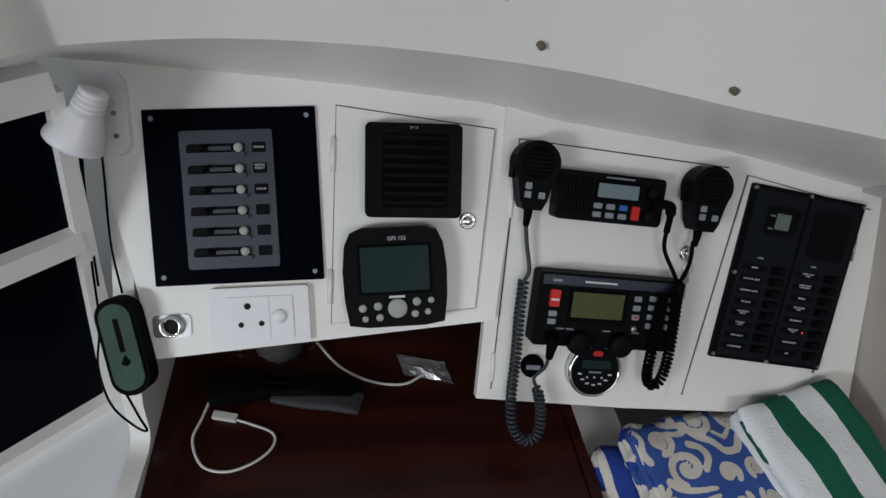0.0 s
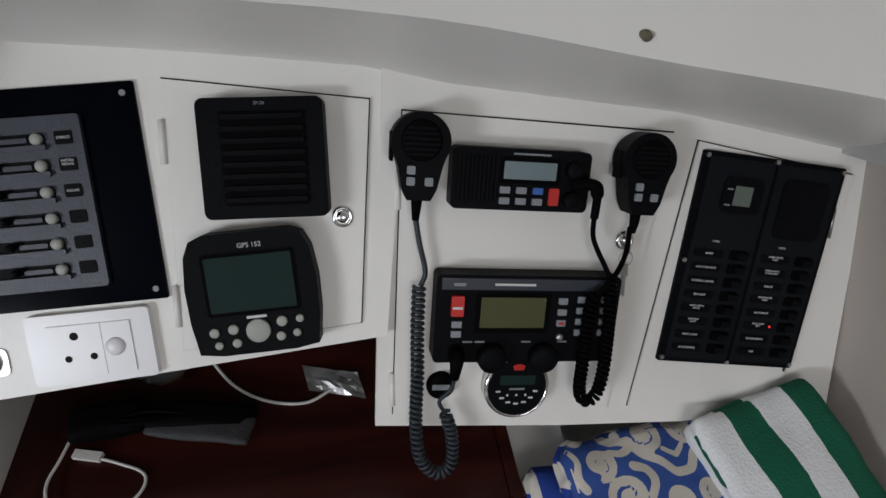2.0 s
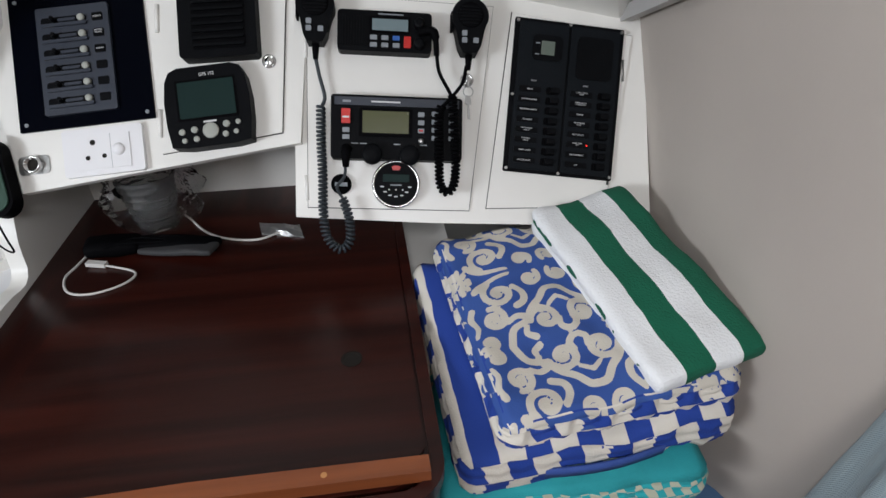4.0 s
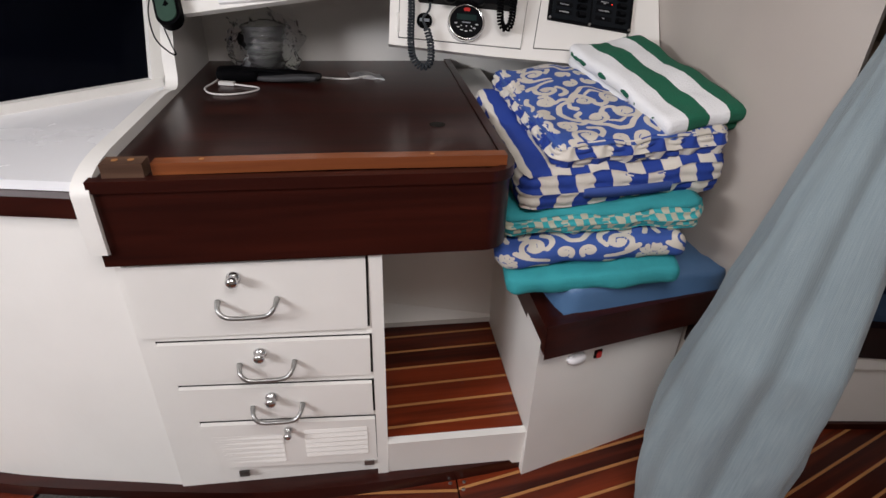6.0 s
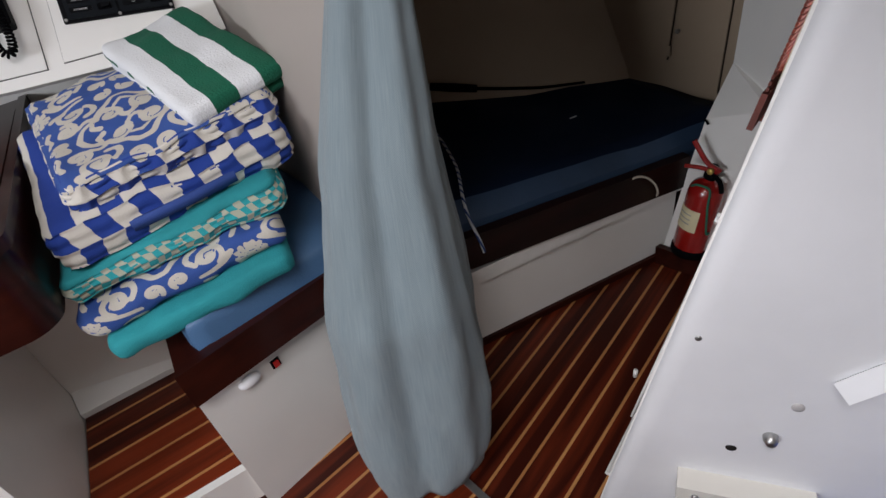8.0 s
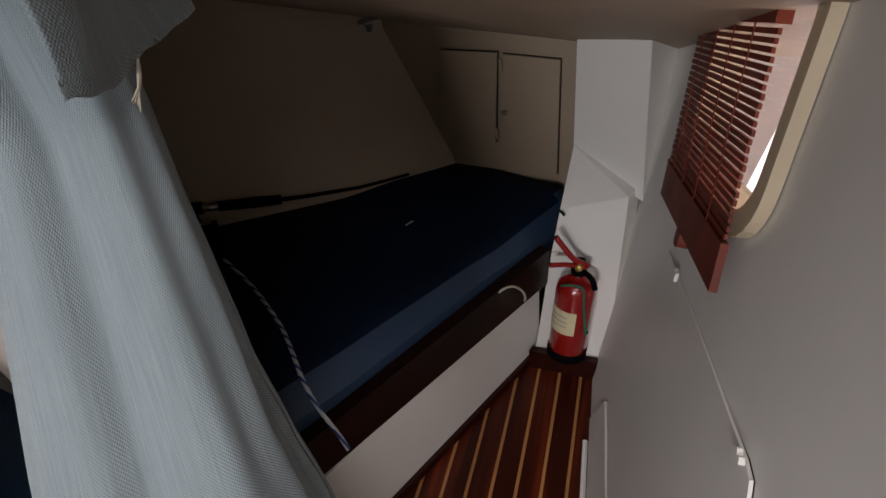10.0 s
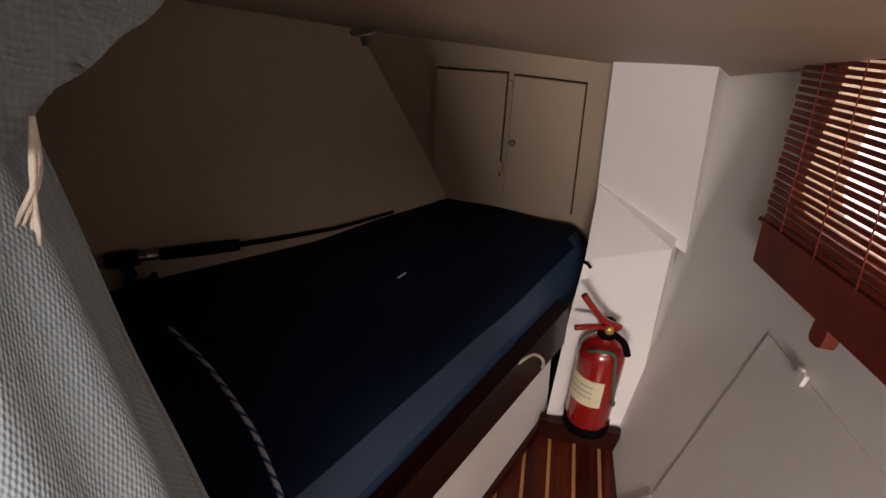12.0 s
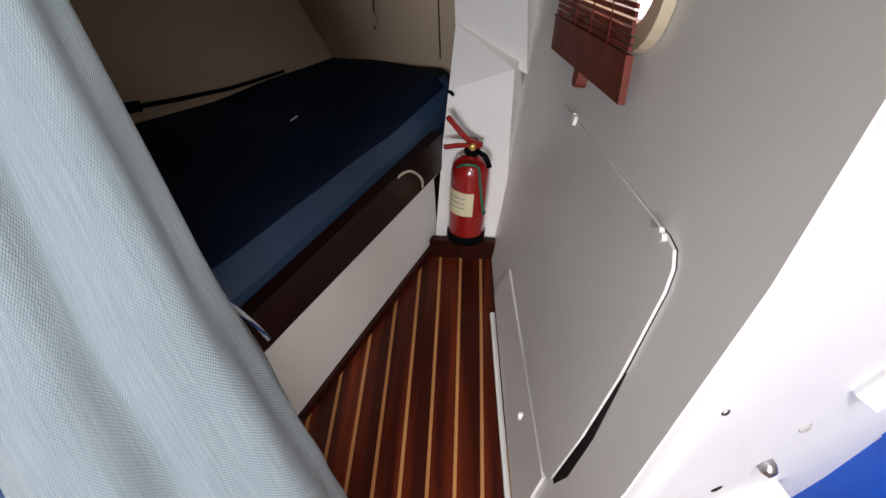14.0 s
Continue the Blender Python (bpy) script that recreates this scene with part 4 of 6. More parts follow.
def cloth_material():
    """Coarse basket weave of pale and slate-blue yarn."""
    m = bpy.data.materials.new("curtain_cloth")
    m.use_nodes = True
    nt = m.node_tree
    b = nt.nodes["Principled BSDF"]
    tc = nt.nodes.new("ShaderNodeTexCoord")
    sep = nt.nodes.new("ShaderNodeSeparateXYZ")
    nt.links.new(tc.outputs["UV"], sep.inputs[0])

    def op(kind, a, c=None, d=None):
        n = nt.nodes.new("ShaderNodeMath")
        n.operation = kind
        for i, q in enumerate((a, c, d)):
            if isinstance(q, (int, float)):
                n.inputs[i].default_value = q
            elif q is not None:
                nt.links.new(q, n.inputs[i])
        return n.outputs[0]

    def tex(scale, detail, vec):
        n = nt.nodes.new("ShaderNodeTexNoise")
        n.inputs["Scale"].default_value, n.inputs["Detail"].default_value = scale, detail
        nt.links.new(vec, n.inputs["Vector"])
        return n.outputs["Fac"]

    slub = nt.nodes.new("ShaderNodeMapping")
    slub.inputs["Scale"].default_value = (1.0, 0.06, 1.0)
    nt.links.new(tc.outputs["UV"], slub.inputs["Vector"])
    streak = tex(260.0, 3.0, slub.outputs["Vector"])
    wide = tex(9.0, 3.0, tc.outputs["Object"])
    warp = op("SINE", op("MULTIPLY", sep.outputs["X"], 2 * math.pi / 0.0042))
    weft = op("SINE", op("MULTIPLY", sep.outputs["Y"], 2 * math.pi / 0.0036))
    knit = op("MULTIPLY_ADD", op("MULTIPLY", warp, weft), 0.5, 0.5)
    mix = nt.nodes.new("ShaderNodeMix")
    mix.data_type = "RGBA"
    mix.inputs["A"].default_value = (0.145, 0.196, 0.220, 1)
    mix.inputs["B"].default_value = (0.315, 0.378, 0.398, 1)
    fac = op("ADD", op("MULTIPLY", op("SUBTRACT", streak, 0.25), 0.75), op("MULTIPLY", wide, 0.25))
    nt.links.new(op("MULTIPLY_ADD", knit, 0.22, fac), mix.inputs["Factor"])
    nt.links.new(mix.outputs["Result"], b.inputs["Base Color"])
    b.inputs["Roughness"].default_value = 0.85
    b.inputs["Sheen Weight"].default_value = 0.2
    bp = nt.nodes.new("ShaderNodeBump")
    bp.inputs["Strength"].default_value, bp.inputs["Distance"].default_value = 0.5, 0.0013
    nt.links.new(op("ADD", knit, op("MULTIPLY", streak, 0.8)), bp.inputs["Height"])
    nt.links.new(bp.outputs["Normal"], b.inputs["Normal"])
    return m


CLOTH = cloth_material()
part("cloth", curtain_cloth(), CLOTH, cur, smooth=True)

# ---- instruments ----
def dev(P, cx, cy, angle):
    """Local frame of a device on a panel face."""
    return P @ Matrix.Translation((cx, cy, 0.0)) @ pose(0, 0, 0, 0, 0, angle)


def slab(name, poly, z0, z1, m, mat, parent, bevel=0.0, label=""):
    bm = B()
    prism(bm, poly, z0, z1, m)
    return part(name, bm, mat, parent, label, bevel)


def inset_door(P, quad, grow, name, label, x):
    c = P @ Vector((x, 0.2, 0))
    d = thing(name, c, label, "cupboard door")
    slab("gap", [(x + dx * grow, y + dy * grow) for (x, y), (dx, dy) in zip(quad, ((-1, -1), (1, -1), (1, 1.4), (-1, 1.4)))], 0.0003, 0.0012, P, DARKGAP, d)
    slab("leaf", quad, 0.0008, 0.0045, P, WHITE, d, 0.0012)
    return d


doorA = inset_door(PA, [(-0.205, 0.052), (-0.001, 0.086), (0.008, 0.342), (-0.214, 0.357)], 0.0013, "cupboard_door", "white cupboard door carrying speaker and plotter", -0.1)
doorB = inset_door(PB, [(0.031, 0.026), (0.317, 0.000), (0.388, 0.365), (0.058, 0.399)], 0.0013, "cupboard_door", "white cupboard door carrying the radios", 0.2)
doorC = inset_door(PB, [(0.350, 0.002), (0.575, -0.010), (0.647, 0.303), (0.423, 0.354)], 0.0013, "cupboard_door", "white cupboard door around the breaker panel", 0.5)
for v in (0.29, 0.105):
    bm = B()
    tube(bm, [(-0.2145 + 0.03 * (0.29 - v), v - 0.024, 0.004), (-0.2155 + 0.03 * (0.29 - v), v + 0.024, 0.004)], 0.0042, 8, True, PA)
    part("hinge", bm, WHITE, doorA, smooth=True)
for v in (0.31, 0.06):
    bm = B()
    tube(bm, [(0.052 - 0.07 * (0.36 - v), v - 0.022, 0.003), (0.053 - 0.07 * (0.36 - v), v + 0.022, 0.003)], 0.0035, 8, True, PB)
    part("hinge", bm, WHITE, doorB, smooth=True)
for v in (0.24, 0.05):
    bm = B()
    tube(bm, [(0.637 - 0.22 * (0.30 - v), v - 0.020, 0.003), (0.640 - 0.22 * (0.30 - v), v + 0.020, 0.003)], 0.003, 8, True, PB)
    part("hinge", bm, STEEL, doorC, smooth=True)


def lock(P, x, y, parent):
    m = dev(P, x, y, 0) @ Matrix.Translation((0, 0, 0.004))
    bm = B()
    lathe(bm, [(0.0125, 0.0), (0.0125, 0.002), (0.0105, 0.004), (0.0085, 0.004), (0.008, 0.003), (0.006, 0.0055), (0.002, 0.0065)], m, 24)
    part("lock", bm, CHROME, parent, "chrome cylinder lock", smooth=True)


lock(PA, -0.0215, 0.211, doorA)
lock(PB, 0.330, 0.235, doorB)
keys = thing("key_ring", PB @ Vector((0.33, 0.2, 0.01)), "bunch of steel keys hanging from the lock", "keys")
m = PB @ Matrix.Translation((0.330, 0.235, 0.008))
bm = B()
prism(bm, rounded(-0.0015, 0.0015, -0.014, 0.006, 0.001), 0.0, 0.012, m)
part("key", bm, STEEL, keys)
bm = B()
tube(bm, [(0.009 * math.cos(a * math.pi / 8), -0.022 + 0.009 * math.sin(a * math.pi / 8), 0.004) for a in range(17)], 0.0007, 6, False, m)
part("ring", bm, STEEL, keys, smooth=True)
bm = B()
prism(bm, [(-0.005, -0.028), (0.003, -0.030), (0.004, -0.044), (0.001, -0.047), (0.0, -0.072), (-0.004, -0.070), (-0.003, -0.046), (-0.007, -0.042)], 0.002, 0.0045, m)
part("key", bm, STEEL, keys)

# black switch panel
M = dev(PA, -0.3455, 0.223, 6)
sp = thing("switch_panel", M.translation, "glossy black panel with six slate toggle breakers", "switch panel")
slab("plate", rounded(-0.115, 0.115, -0.120, 0.120, 0.002), 0.0, 0.004, M, GLOSSBLK, sp, 0.0006)
for x in (-0.103, 0.103):
    for y in (-0.108, 0.108):
        slab("screw", disc(x, y, 0.0035, 10), 0.004, 0.0052, M, KEYGREY, sp)
body = slab("breaker_body", rounded(-0.0665, 0.0565, -0.098, 0.090, 0.004), 0.004, 0.010, M, GREYP, sp, 0.0012)
for i in range(6):
    y = 0.066 - 0.0282 * i
    slab("recess", rounded(-0.058, 0.019, y - 0.009, y + 0.006, 0.005), 0.0101, 0.0106, M, BLACKP, body)
    slab("cover_lip", rounded(-0.058, 0.020, y - 0.0115, y - 0.006, 0.002), 0.0101, 0.0145, M, GREYP, body, 0.001)
    bm = B()
    tube(bm, [(-0.037, y, 0.010), (-0.034, y + 0.001, 0.021)], [0.0045, 0.0035], 8, True, M)
    part("toggle", bm, BLACKP, body, smooth=True)
    slab("slide", rounded(-0.028, 0.002, y - 0.003, y + 0.002, 0.002), 0.0104, 0.0135, M, GREYP, body, 0.0008)
    bm = B()
    lathe(bm, [(0.0062, 0.010), (0.0062, 0.0145), (0.005, 0.0165), (0.0015, 0.017)], M @ Matrix.Translation((0.0115, y, 0.0)), 16)
    part("lamp", bm, KEYPALE, body, smooth=True)
    slab("legend", rounded(0.029, 0.047, y - 0.007, y + 0.007, 0.002), 0.0101, 0.0112, M, BLACKP, body)
    if i < 3:
        writing(("STEREO", "INSTRU\nMENTS", "RADAR")[i], 0.0040, M @ Matrix.Translation((0.038, y + (0.002 if i == 1 else 0.0), 0.0113)), PRINT, body)

# loudspeaker
M = dev(PA, -0.103, 0.275, 3)
ls = thing("loudspeaker", M.translation, "square black extension loudspeaker with slatted grille", "loudspeaker")
slab("housing", rounded(-0.066, 0.066, -0.064, 0.064, 0.008), 0.004, 0.030, M, BLACKP, ls, 0.006)
slab("grille_bed", rounded(-0.043, 0.047, -0.050, 0.050, 0.004), 0.0302, 0.0308, M, RUBBER, ls)
for i in range(8):
    y = 0.044 - 0.0125 * i
    slab("slat", rounded(-0.041, 0.045, y - 0.0025, y + 0.0025, 0.002), 0.0305, 0.0345, M, BLACKP, ls, 0.001)
slab("maker_plate", [(-0.030, 0.054), (0.030, 0.054), (0.030, 0.061), (-0.030, 0.061)], 0.0301, 0.0308, M, BLACKP, ls)
writing("SP-24", 0.005, M @ Matrix.Translation((0.0, 0.0575, 0.031)), KEYGREY, ls)
slab("maker_mark", [(-0.038, -0.021), (-0.022, -0.021), (-0.022, -0.0175), (-0.038, -0.0175)], 0.0309, 0.0313, M, KEYGREY, ls)

# chart plotter
M = dev(PA, -0.119, 0.1285, 6.5) @ Matrix.Translation((0.0, 0.0, -0.010))
gp = thing("gps_plotter", M.translation, "black GPS plotter with blank green screen and round keys", "GPS plotter")
out = [(-0.066, -0.066), (-0.040, -0.070), (0.040, -0.070), (0.066, -0.066), (0.071, -0.03), (0.072, 0.01), (0.068, 0.045), (0.060, 0.062), (0.045, 0.068), (-0.045, 0.068), (-0.060, 0.062), (-0.068, 0.045), (-0.072, 0.01), (-0.071, -0.03)]
slab("housing", out, 0.0105, 0.040, M, BLACKP, gp, 0.007)
slab("bezel", rounded(-0.051, 0.051, -0.024, 0.046, 0.003), 0.0402, 0.0412, M, RUBBER, gp)
slab("screen", rounded(-0.047, 0.047, -0.020, 0.042, 0.002), 0.0412, 0.0416, M, LCD, gp)
writing("GPS 152", 0.0075, M @ Matrix.Translation((0.004, 0.053, 0.0405)), PRINT, gp)
slab("maker_mark", [(-0.010, -0.0295), (0.012, -0.0295), (0.012, -0.0265), (-0.010, -0.0265)], 0.0402, 0.0406, M, PRINT, gp)
bm = B()
lathe(bm, [(0.0135, 0.040), (0.0135, 0.0425), (0.012, 0.0435), (0.004, 0.0438)], M @ Matrix.Translation((0.001, -0.044, 0)), 24)
part("rocker_key", bm, KEYPALE, gp, smooth=True)
for x, y, r in ((-0.047, -0.042, 0.0055), (-0.026, -0.040, 0.0058), (-0.044, -0.057, 0.0045), (-0.024, -0.056, 0.0052), (0.028, -0.036, 0.006), (0.048, -0.035, 0.0045), (0.025, -0.053, 0.0052), (0.043, -0.051, 0.0045)):
    bm = B()
    lathe(bm, [(r, 0.040), (r, 0.042), (r * 0.85, 0.0428), (r * 0.3, 0.043)], M @ Matrix.Translation((x, y, 0)), 14)
    part("key", bm, KEYPALE, gp, smooth=True)

# wall socket
M = dev(PA, -0.304, 0.059, 6)
so = thing("wall_socket", M.translation, "white three-pin wall socket with rocker switch", "socket")
slab("plate", rounded(-0.068, 0.068, -0.041, 0.041, 0.005), 0.0, 0.009, M, SOCKETW, so, 0.003)
slab("face", rounded(-0.046, 0.046, -0.032, 0.028, 0.001), 0.009, 0.0108, M, SOCKETW, so, 0.0006)
for x, y, r in ((-0.016, 0.015, 0.0048), (-0.026, -0.011, 0.0040), (0.002, -0.010, 0.0040)):
    slab("pin_hole", disc(x, y, r, 14), 0.0108, 0.0111, M, DARKGAP, so)
bm = B()
lathe(bm, [(0.0105, 0.0105), (0.0105, 0.0125), (0.008, 0.0155), (0.003, 0.0165)], M @ Matrix.Translation((0.027, -0.001, 0)), 22)
part("rocker", bm, SOCKETW, so, smooth=True)
slab("seam", [(0.0135, -0.032), (0.0141, -0.032), (0.0141, 0.028), (0.0135, 0.028)], 0.0108, 0.01095, M, KEYGREY, so)

# lighter socket
M = dev(PA, -0.425, 0.037, 6)
li = thing("lighter_socket", M.translation, "chrome twelve-volt lighter socket on a dark plate", "socket")
slab("plate", rounded(-0.026, 0.026, -0.016, 0.016, 0.007), 0.0, 0.002, M, STEEL, li, 0.0005)
bm = B()
lathe(bm, [(0.0155, 0.002), (0.0155, 0.009), (0.014, 0.011), (0.0115, 0.011), (0.011, 0.003), (0.004, 0.003)], M, 26)
part("barrel", bm, CHROME, li, smooth=True)
slab("well", disc(0, 0, 0.0108, 20), 0.0031, 0.0036, M, DARKGAP, li)

# VHF radio
M = dev(PB, 0.1885, 0.319, -5)
vh = thing("vhf_radio", M.translation, "black marine VHF radio with pale blue display", "radio")
slab("housing", rounded(-0.0815, 0.0815, -0.035, 0.035, 0.007), 0.004, 0.030, M, BLACKP, vh, 0.004)
for i in range(10):
    x = -0.074 + 0.0048 * i
    slab("rib", rounded(x - 0.0015, x + 0.0015, -0.026, 0.026, 0.001), 0.030, 0.0325, M, BLACKP, vh)
slab("display_frame", rounded(-0.026, 0.044, -0.004, 0.026, 0.002), 0.030, 0.0312, M, RUBBER, vh)
slab("display", rounded(-0.022, 0.040, 0.001, 0.021, 0.001), 0.0312, 0.0316, M, LCDBLUE, vh)
for i in range(2):
    for j in range(4):
        mt = RED if (j == 3) else (BLUEKEY if (i == 0 and j == 2) else KEYGREY)
        if j == 3 and i == 1:
            continue
        x, y = -0.0195 + 0.0195 * j, -0.0115 - 0.0125 * i
        slab("key", rounded(x - 0.006, x + 0.006, y - (0.016 if j == 3 else 0.0038), y + 0.0038, 0.0012), 0.030, 0.033, M, mt, vh, 0.0008)
for y in (0.014, -0.020):
    bm = B()
    lathe(bm, [(0.0098, 0.030), (0.0095, 0.041), (0.008, 0.043), (0.003, 0.0432)], M @ Matrix.Translation((0.0595, y, 0)), 20)
    part("knob", bm, BLACKP, vh, smooth=True)
slab("print_bar", [(-0.012, 0.0285), (0.032, 0.0285), (0.032, 0.0305), (-0.012, 0.0305)], 0.030, 0.0303, M, KEYGREY, vh)

# HF radio head
M = dev(PB, 0.197, 0.150, -5)
hf = thing("ssb_radio", M.translation, "wide black radio control head with olive display", "radio")
slab("housing", rounded(-0.114, 0.114, -0.054, 0.056, 0.006), 0.004, 0.034, M, BLACKP, hf, 0.004)
slab("top_band", [(-0.108, 0.038), (0.108, 0.038), (0.108, 0.052), (-0.108, 0.052)], 0.034, 0.0352, M, GREYP, hf, 0.0005)
slab("print_bar", [(-0.045, 0.0435), (0.005, 0.0435), (0.005, 0.0462), (-0.045, 0.0462)], 0.0352, 0.0356, M, PRINT, hf)
slab("maker_mark", [(-0.094, 0.0425), (-0.080, 0.0425), (-0.080, 0.0462), (-0.094, 0.0462)], 0.0352, 0.0356, M, KEYGREY, hf)
slab("display_frame", rounded(-0.066, 0.026, -0.016, 0.034, 0.002), 0.034, 0.0352, M, RUBBER, hf)
slab("display", rounded(-0.060, 0.020, -0.009, 0.029, 0.001), 0.0352, 0.0356, M, LCDOLIVE, hf)
slab("distress_cover", rounded(-0.096, -0.081, 0.006, 0.031, 0.0015), 0.034, 0.039, M, RED, hf, 0.001)
slab("print_bar", [(-0.0945, 0.015), (-0.0825, 0.015), (-0.0825, 0.018), (-0.0945, 0.018)], 0.039, 0.0393, M, PRINT, hf)
for x, y in ((-0.088, -0.005), (-0.088, -0.017)):
    slab("key", rounded(x - 0.006, x + 0.006, y - 0.004, y + 0.004, 0.001), 0.034, 0.0365, M, KEYGREY, hf, 0.0006)
for i in range(3):
    slab("key", rounded(0.036, 0.047, 0.021 - 0.014 * i, 0.029 - 0.014 * i, 0.001), 0.034, 0.0365, M, KEYGREY, hf, 0.0006)
slab("stop_key", rounded(0.038, 0.045, -0.0045, -0.0015, 0.001), 0.0366, 0.037, M, RED, hf)
bm = B()
lathe(bm, [(0.005, 0.034), (0.005, 0.038), (0.003, 0.039)], M @ Matrix.Translation((0.0415, -0.021, 0)), 14)
part("jack", bm, STEEL, hf, smooth=True)
for j in range(2):
    for i in range(4):
        slab("key", rounded(0.060 + 0.030 * j, 0.071 + 0.030 * j, 0.023 - 0.014 * i, 0.031 - 0.014 * i, 0.001), 0.034, 0.0365, M, KEYGREY, hf, 0.0006)
for x in (-0.043, 0.022):
    bm = B()
    lathe(bm, [(0.018, 0.034), (0.0175, 0.046), (0.015, 0.049), (0.004, 0.0495)], M @ Matrix.Translation((x, -0.046, 0)), 26)
    part("knob", bm, BLACKP, hf, smooth=True)
for x in (-0.073, -0.058, 0.000, 0.046):
    slab("print_bar", [(x - 0.006, -0.0285), (x + 0.006, -0.0285), (x + 0.006, -0.0265), (x - 0.006, -0.0265)], 0.034, 0.0343, M, KEYGREY, hf)

# round stereo
M = dev(PB, 0.188, 0.055, -5)
stt = thing("marine_stereo", M.translation, "round black marine stereo with a red power key", "stereo")
bm = B()
lathe(bm, [(0.043, 0.0), (0.043, 0.018), (0.041, 0.022), (0.0385, 0.022), (0.038, 0.020), (0.01, 0.020)], M, 40)
part("bezel", bm, CHROME, stt, "chrome rim", smooth=True)
slab("face", disc(0, 0, 0.0383, 36), 0.0201, 0.0212, M, BLACKP, stt)
slab("display", rounded(-0.023, 0.023, 0.004, 0.017, 0.001), 0.0212, 0.0216, M, LCD, stt)
slab("power_key", [(-0.008, 0.030), (-0.006, 0.0245), (0.006, 0.0245), (0.008, 0.030), (0.004, 0.0325), (-0.004, 0.0325)], 0.0212, 0.0225, M, RED, stt)
for i in range(7):
    a = radians(200 + 140 * i / 6)
    x, y = 0.026 * math.cos(a), 0.026 * math.sin(a) + 0.004
    slab("key_mark", [(x - 0.003, y - 0.0012), (x + 0.003, y - 0.0012), (x + 0.003, y + 0.0012), (x - 0.003, y + 0.0012)], 0.0212, 0.0217, M, PRINT, stt)
for x in (-0.012, 0.0, 0.012):
    slab("key_mark", disc(x, -0.010, 0.0016, 8), 0.0212, 0.0217, M, PRINT, stt)
slab("maker_mark", [(-0.010, -0.003), (0.010, -0.003), (0.010, -0.0005), (-0.010, -0.0005)], 0.0212, 0.0215, M, KEYGREY, stt)
M = dev(PB, 0.092, 0.062, -5)
ca = thing("socket_cap", M.translation, "round black rubber socket cap", "cap")
bm = B()
lathe(bm, [(0.018, 0.0), (0.018, 0.010), (0.016, 0.013), (0.006, 0.013)], M, 26)
part("cap", bm, RUBBER, ca, smooth=True)
slab("print_bar", [(-0.011, -0.004), (0.011, -0.004), (0.011, 0.003), (-0.011, 0.003)], 0.0131, 0.0136, M, KEYGREY, ca)


# hand microphones
def microphone(cx, cy, angle, label):
    M = dev(PB, cx, cy, angle)
    mi = thing("hand_microphone", M.translation, label, "microphone")
    k = [(0.0325 * math.cos(radians(q)), 0.019 + 0.0315 * math.sin(radians(q))) for q in range(-32, 213, 12)] + [(-0.0245, -0.008), (-0.0195, -0.032), (-0.013, -0.045), (0.013, -0.045), (0.0195, -0.032), (0.0245, -0.008)]
    slab("shell", k, 0.010, 0.042, M, BLACKP, mi, 0.008)
    slab("clip", rounded(-0.012, 0.012, -0.004, 0.030, 0.003), 0.0, 0.012, M, RUBBER, mi)
    bm = B()
    lathe(bm, [(0.0225, 0.042), (0.0225, 0.0435), (0.020, 0.0445), (0.005, 0.0448)], M @ Matrix.Translation((0.0, 0.020, 0)), 26)
    part("grille_disc", bm, RUBBER, mi, smooth=True)
    for i in range(6):
        y = 0.033 - 0.0055 * i
        w = math.sqrt(max(0.0, 0.020 ** 2 - (y - 0.020) ** 2))
        slab("grille_bar", [(-w, y - 0.0014), (w, y - 0.0014), (w, y + 0.0014), (-w, y + 0.0014)], 0.0447, 0.0462, M, BLACKP, mi)
    for x, y in ((-0.010, -0.012), (-0.010, -0.024), (0.010, -0.024)):
        slab("button", rounded(x - 0.0045, x + 0.0045, y - 0.0045, y + 0.0045, 0.0015), 0.042, 0.0445, M, KEYGREY, mi, 0.0006)
    slab("talk_key", rounded(-0.033, -0.029, -0.004, 0.028, 0.001), 0.016, 0.034, M, RUBBER, mi)
    bm = B()
    tube(bm, [(0, -0.043, 0.024), (0, -0.056, 0.024), (0, -0.070, 0.022)], [0.0068, 0.0058, 0.0042], 10, True, M)
    part("strain_relief", bm, RUBBER, mi, smooth=True)
    return mi, M


def coil(bm, pts, r, turn, wire, m):
    """A helix of wire round a guiding line."""
    path = smooth_path(pts, 14)
    n = len(path)
    length = [0.0]
    for a, b in zip(path, path[1:]):
        length.append(length[-1] + (b - a).length)
    steps = int(length[-1] / turn * 9)
    out = []
    j = 0
    for i in range(steps + 1):
        s = length[-1] * i / steps
        while j < n - 2 and length[j + 1] < s:
            j += 1
        f = (s - length[j]) / max(1e-9, length[j + 1] - length[j])
        p = path[j].lerp(path[j + 1], f)
        d = (path[j + 1] - path[j]).normalized()
        side = d.cross(Vector((0, 0, 1))).normalized()
        up = side.cross(d)
        a = 2 * math.pi * s / turn
        out.append(p + side * (r * math.cos(a)) + up * (r * math.sin(a)))
    tube(bm, out, wire, 5, True, m)


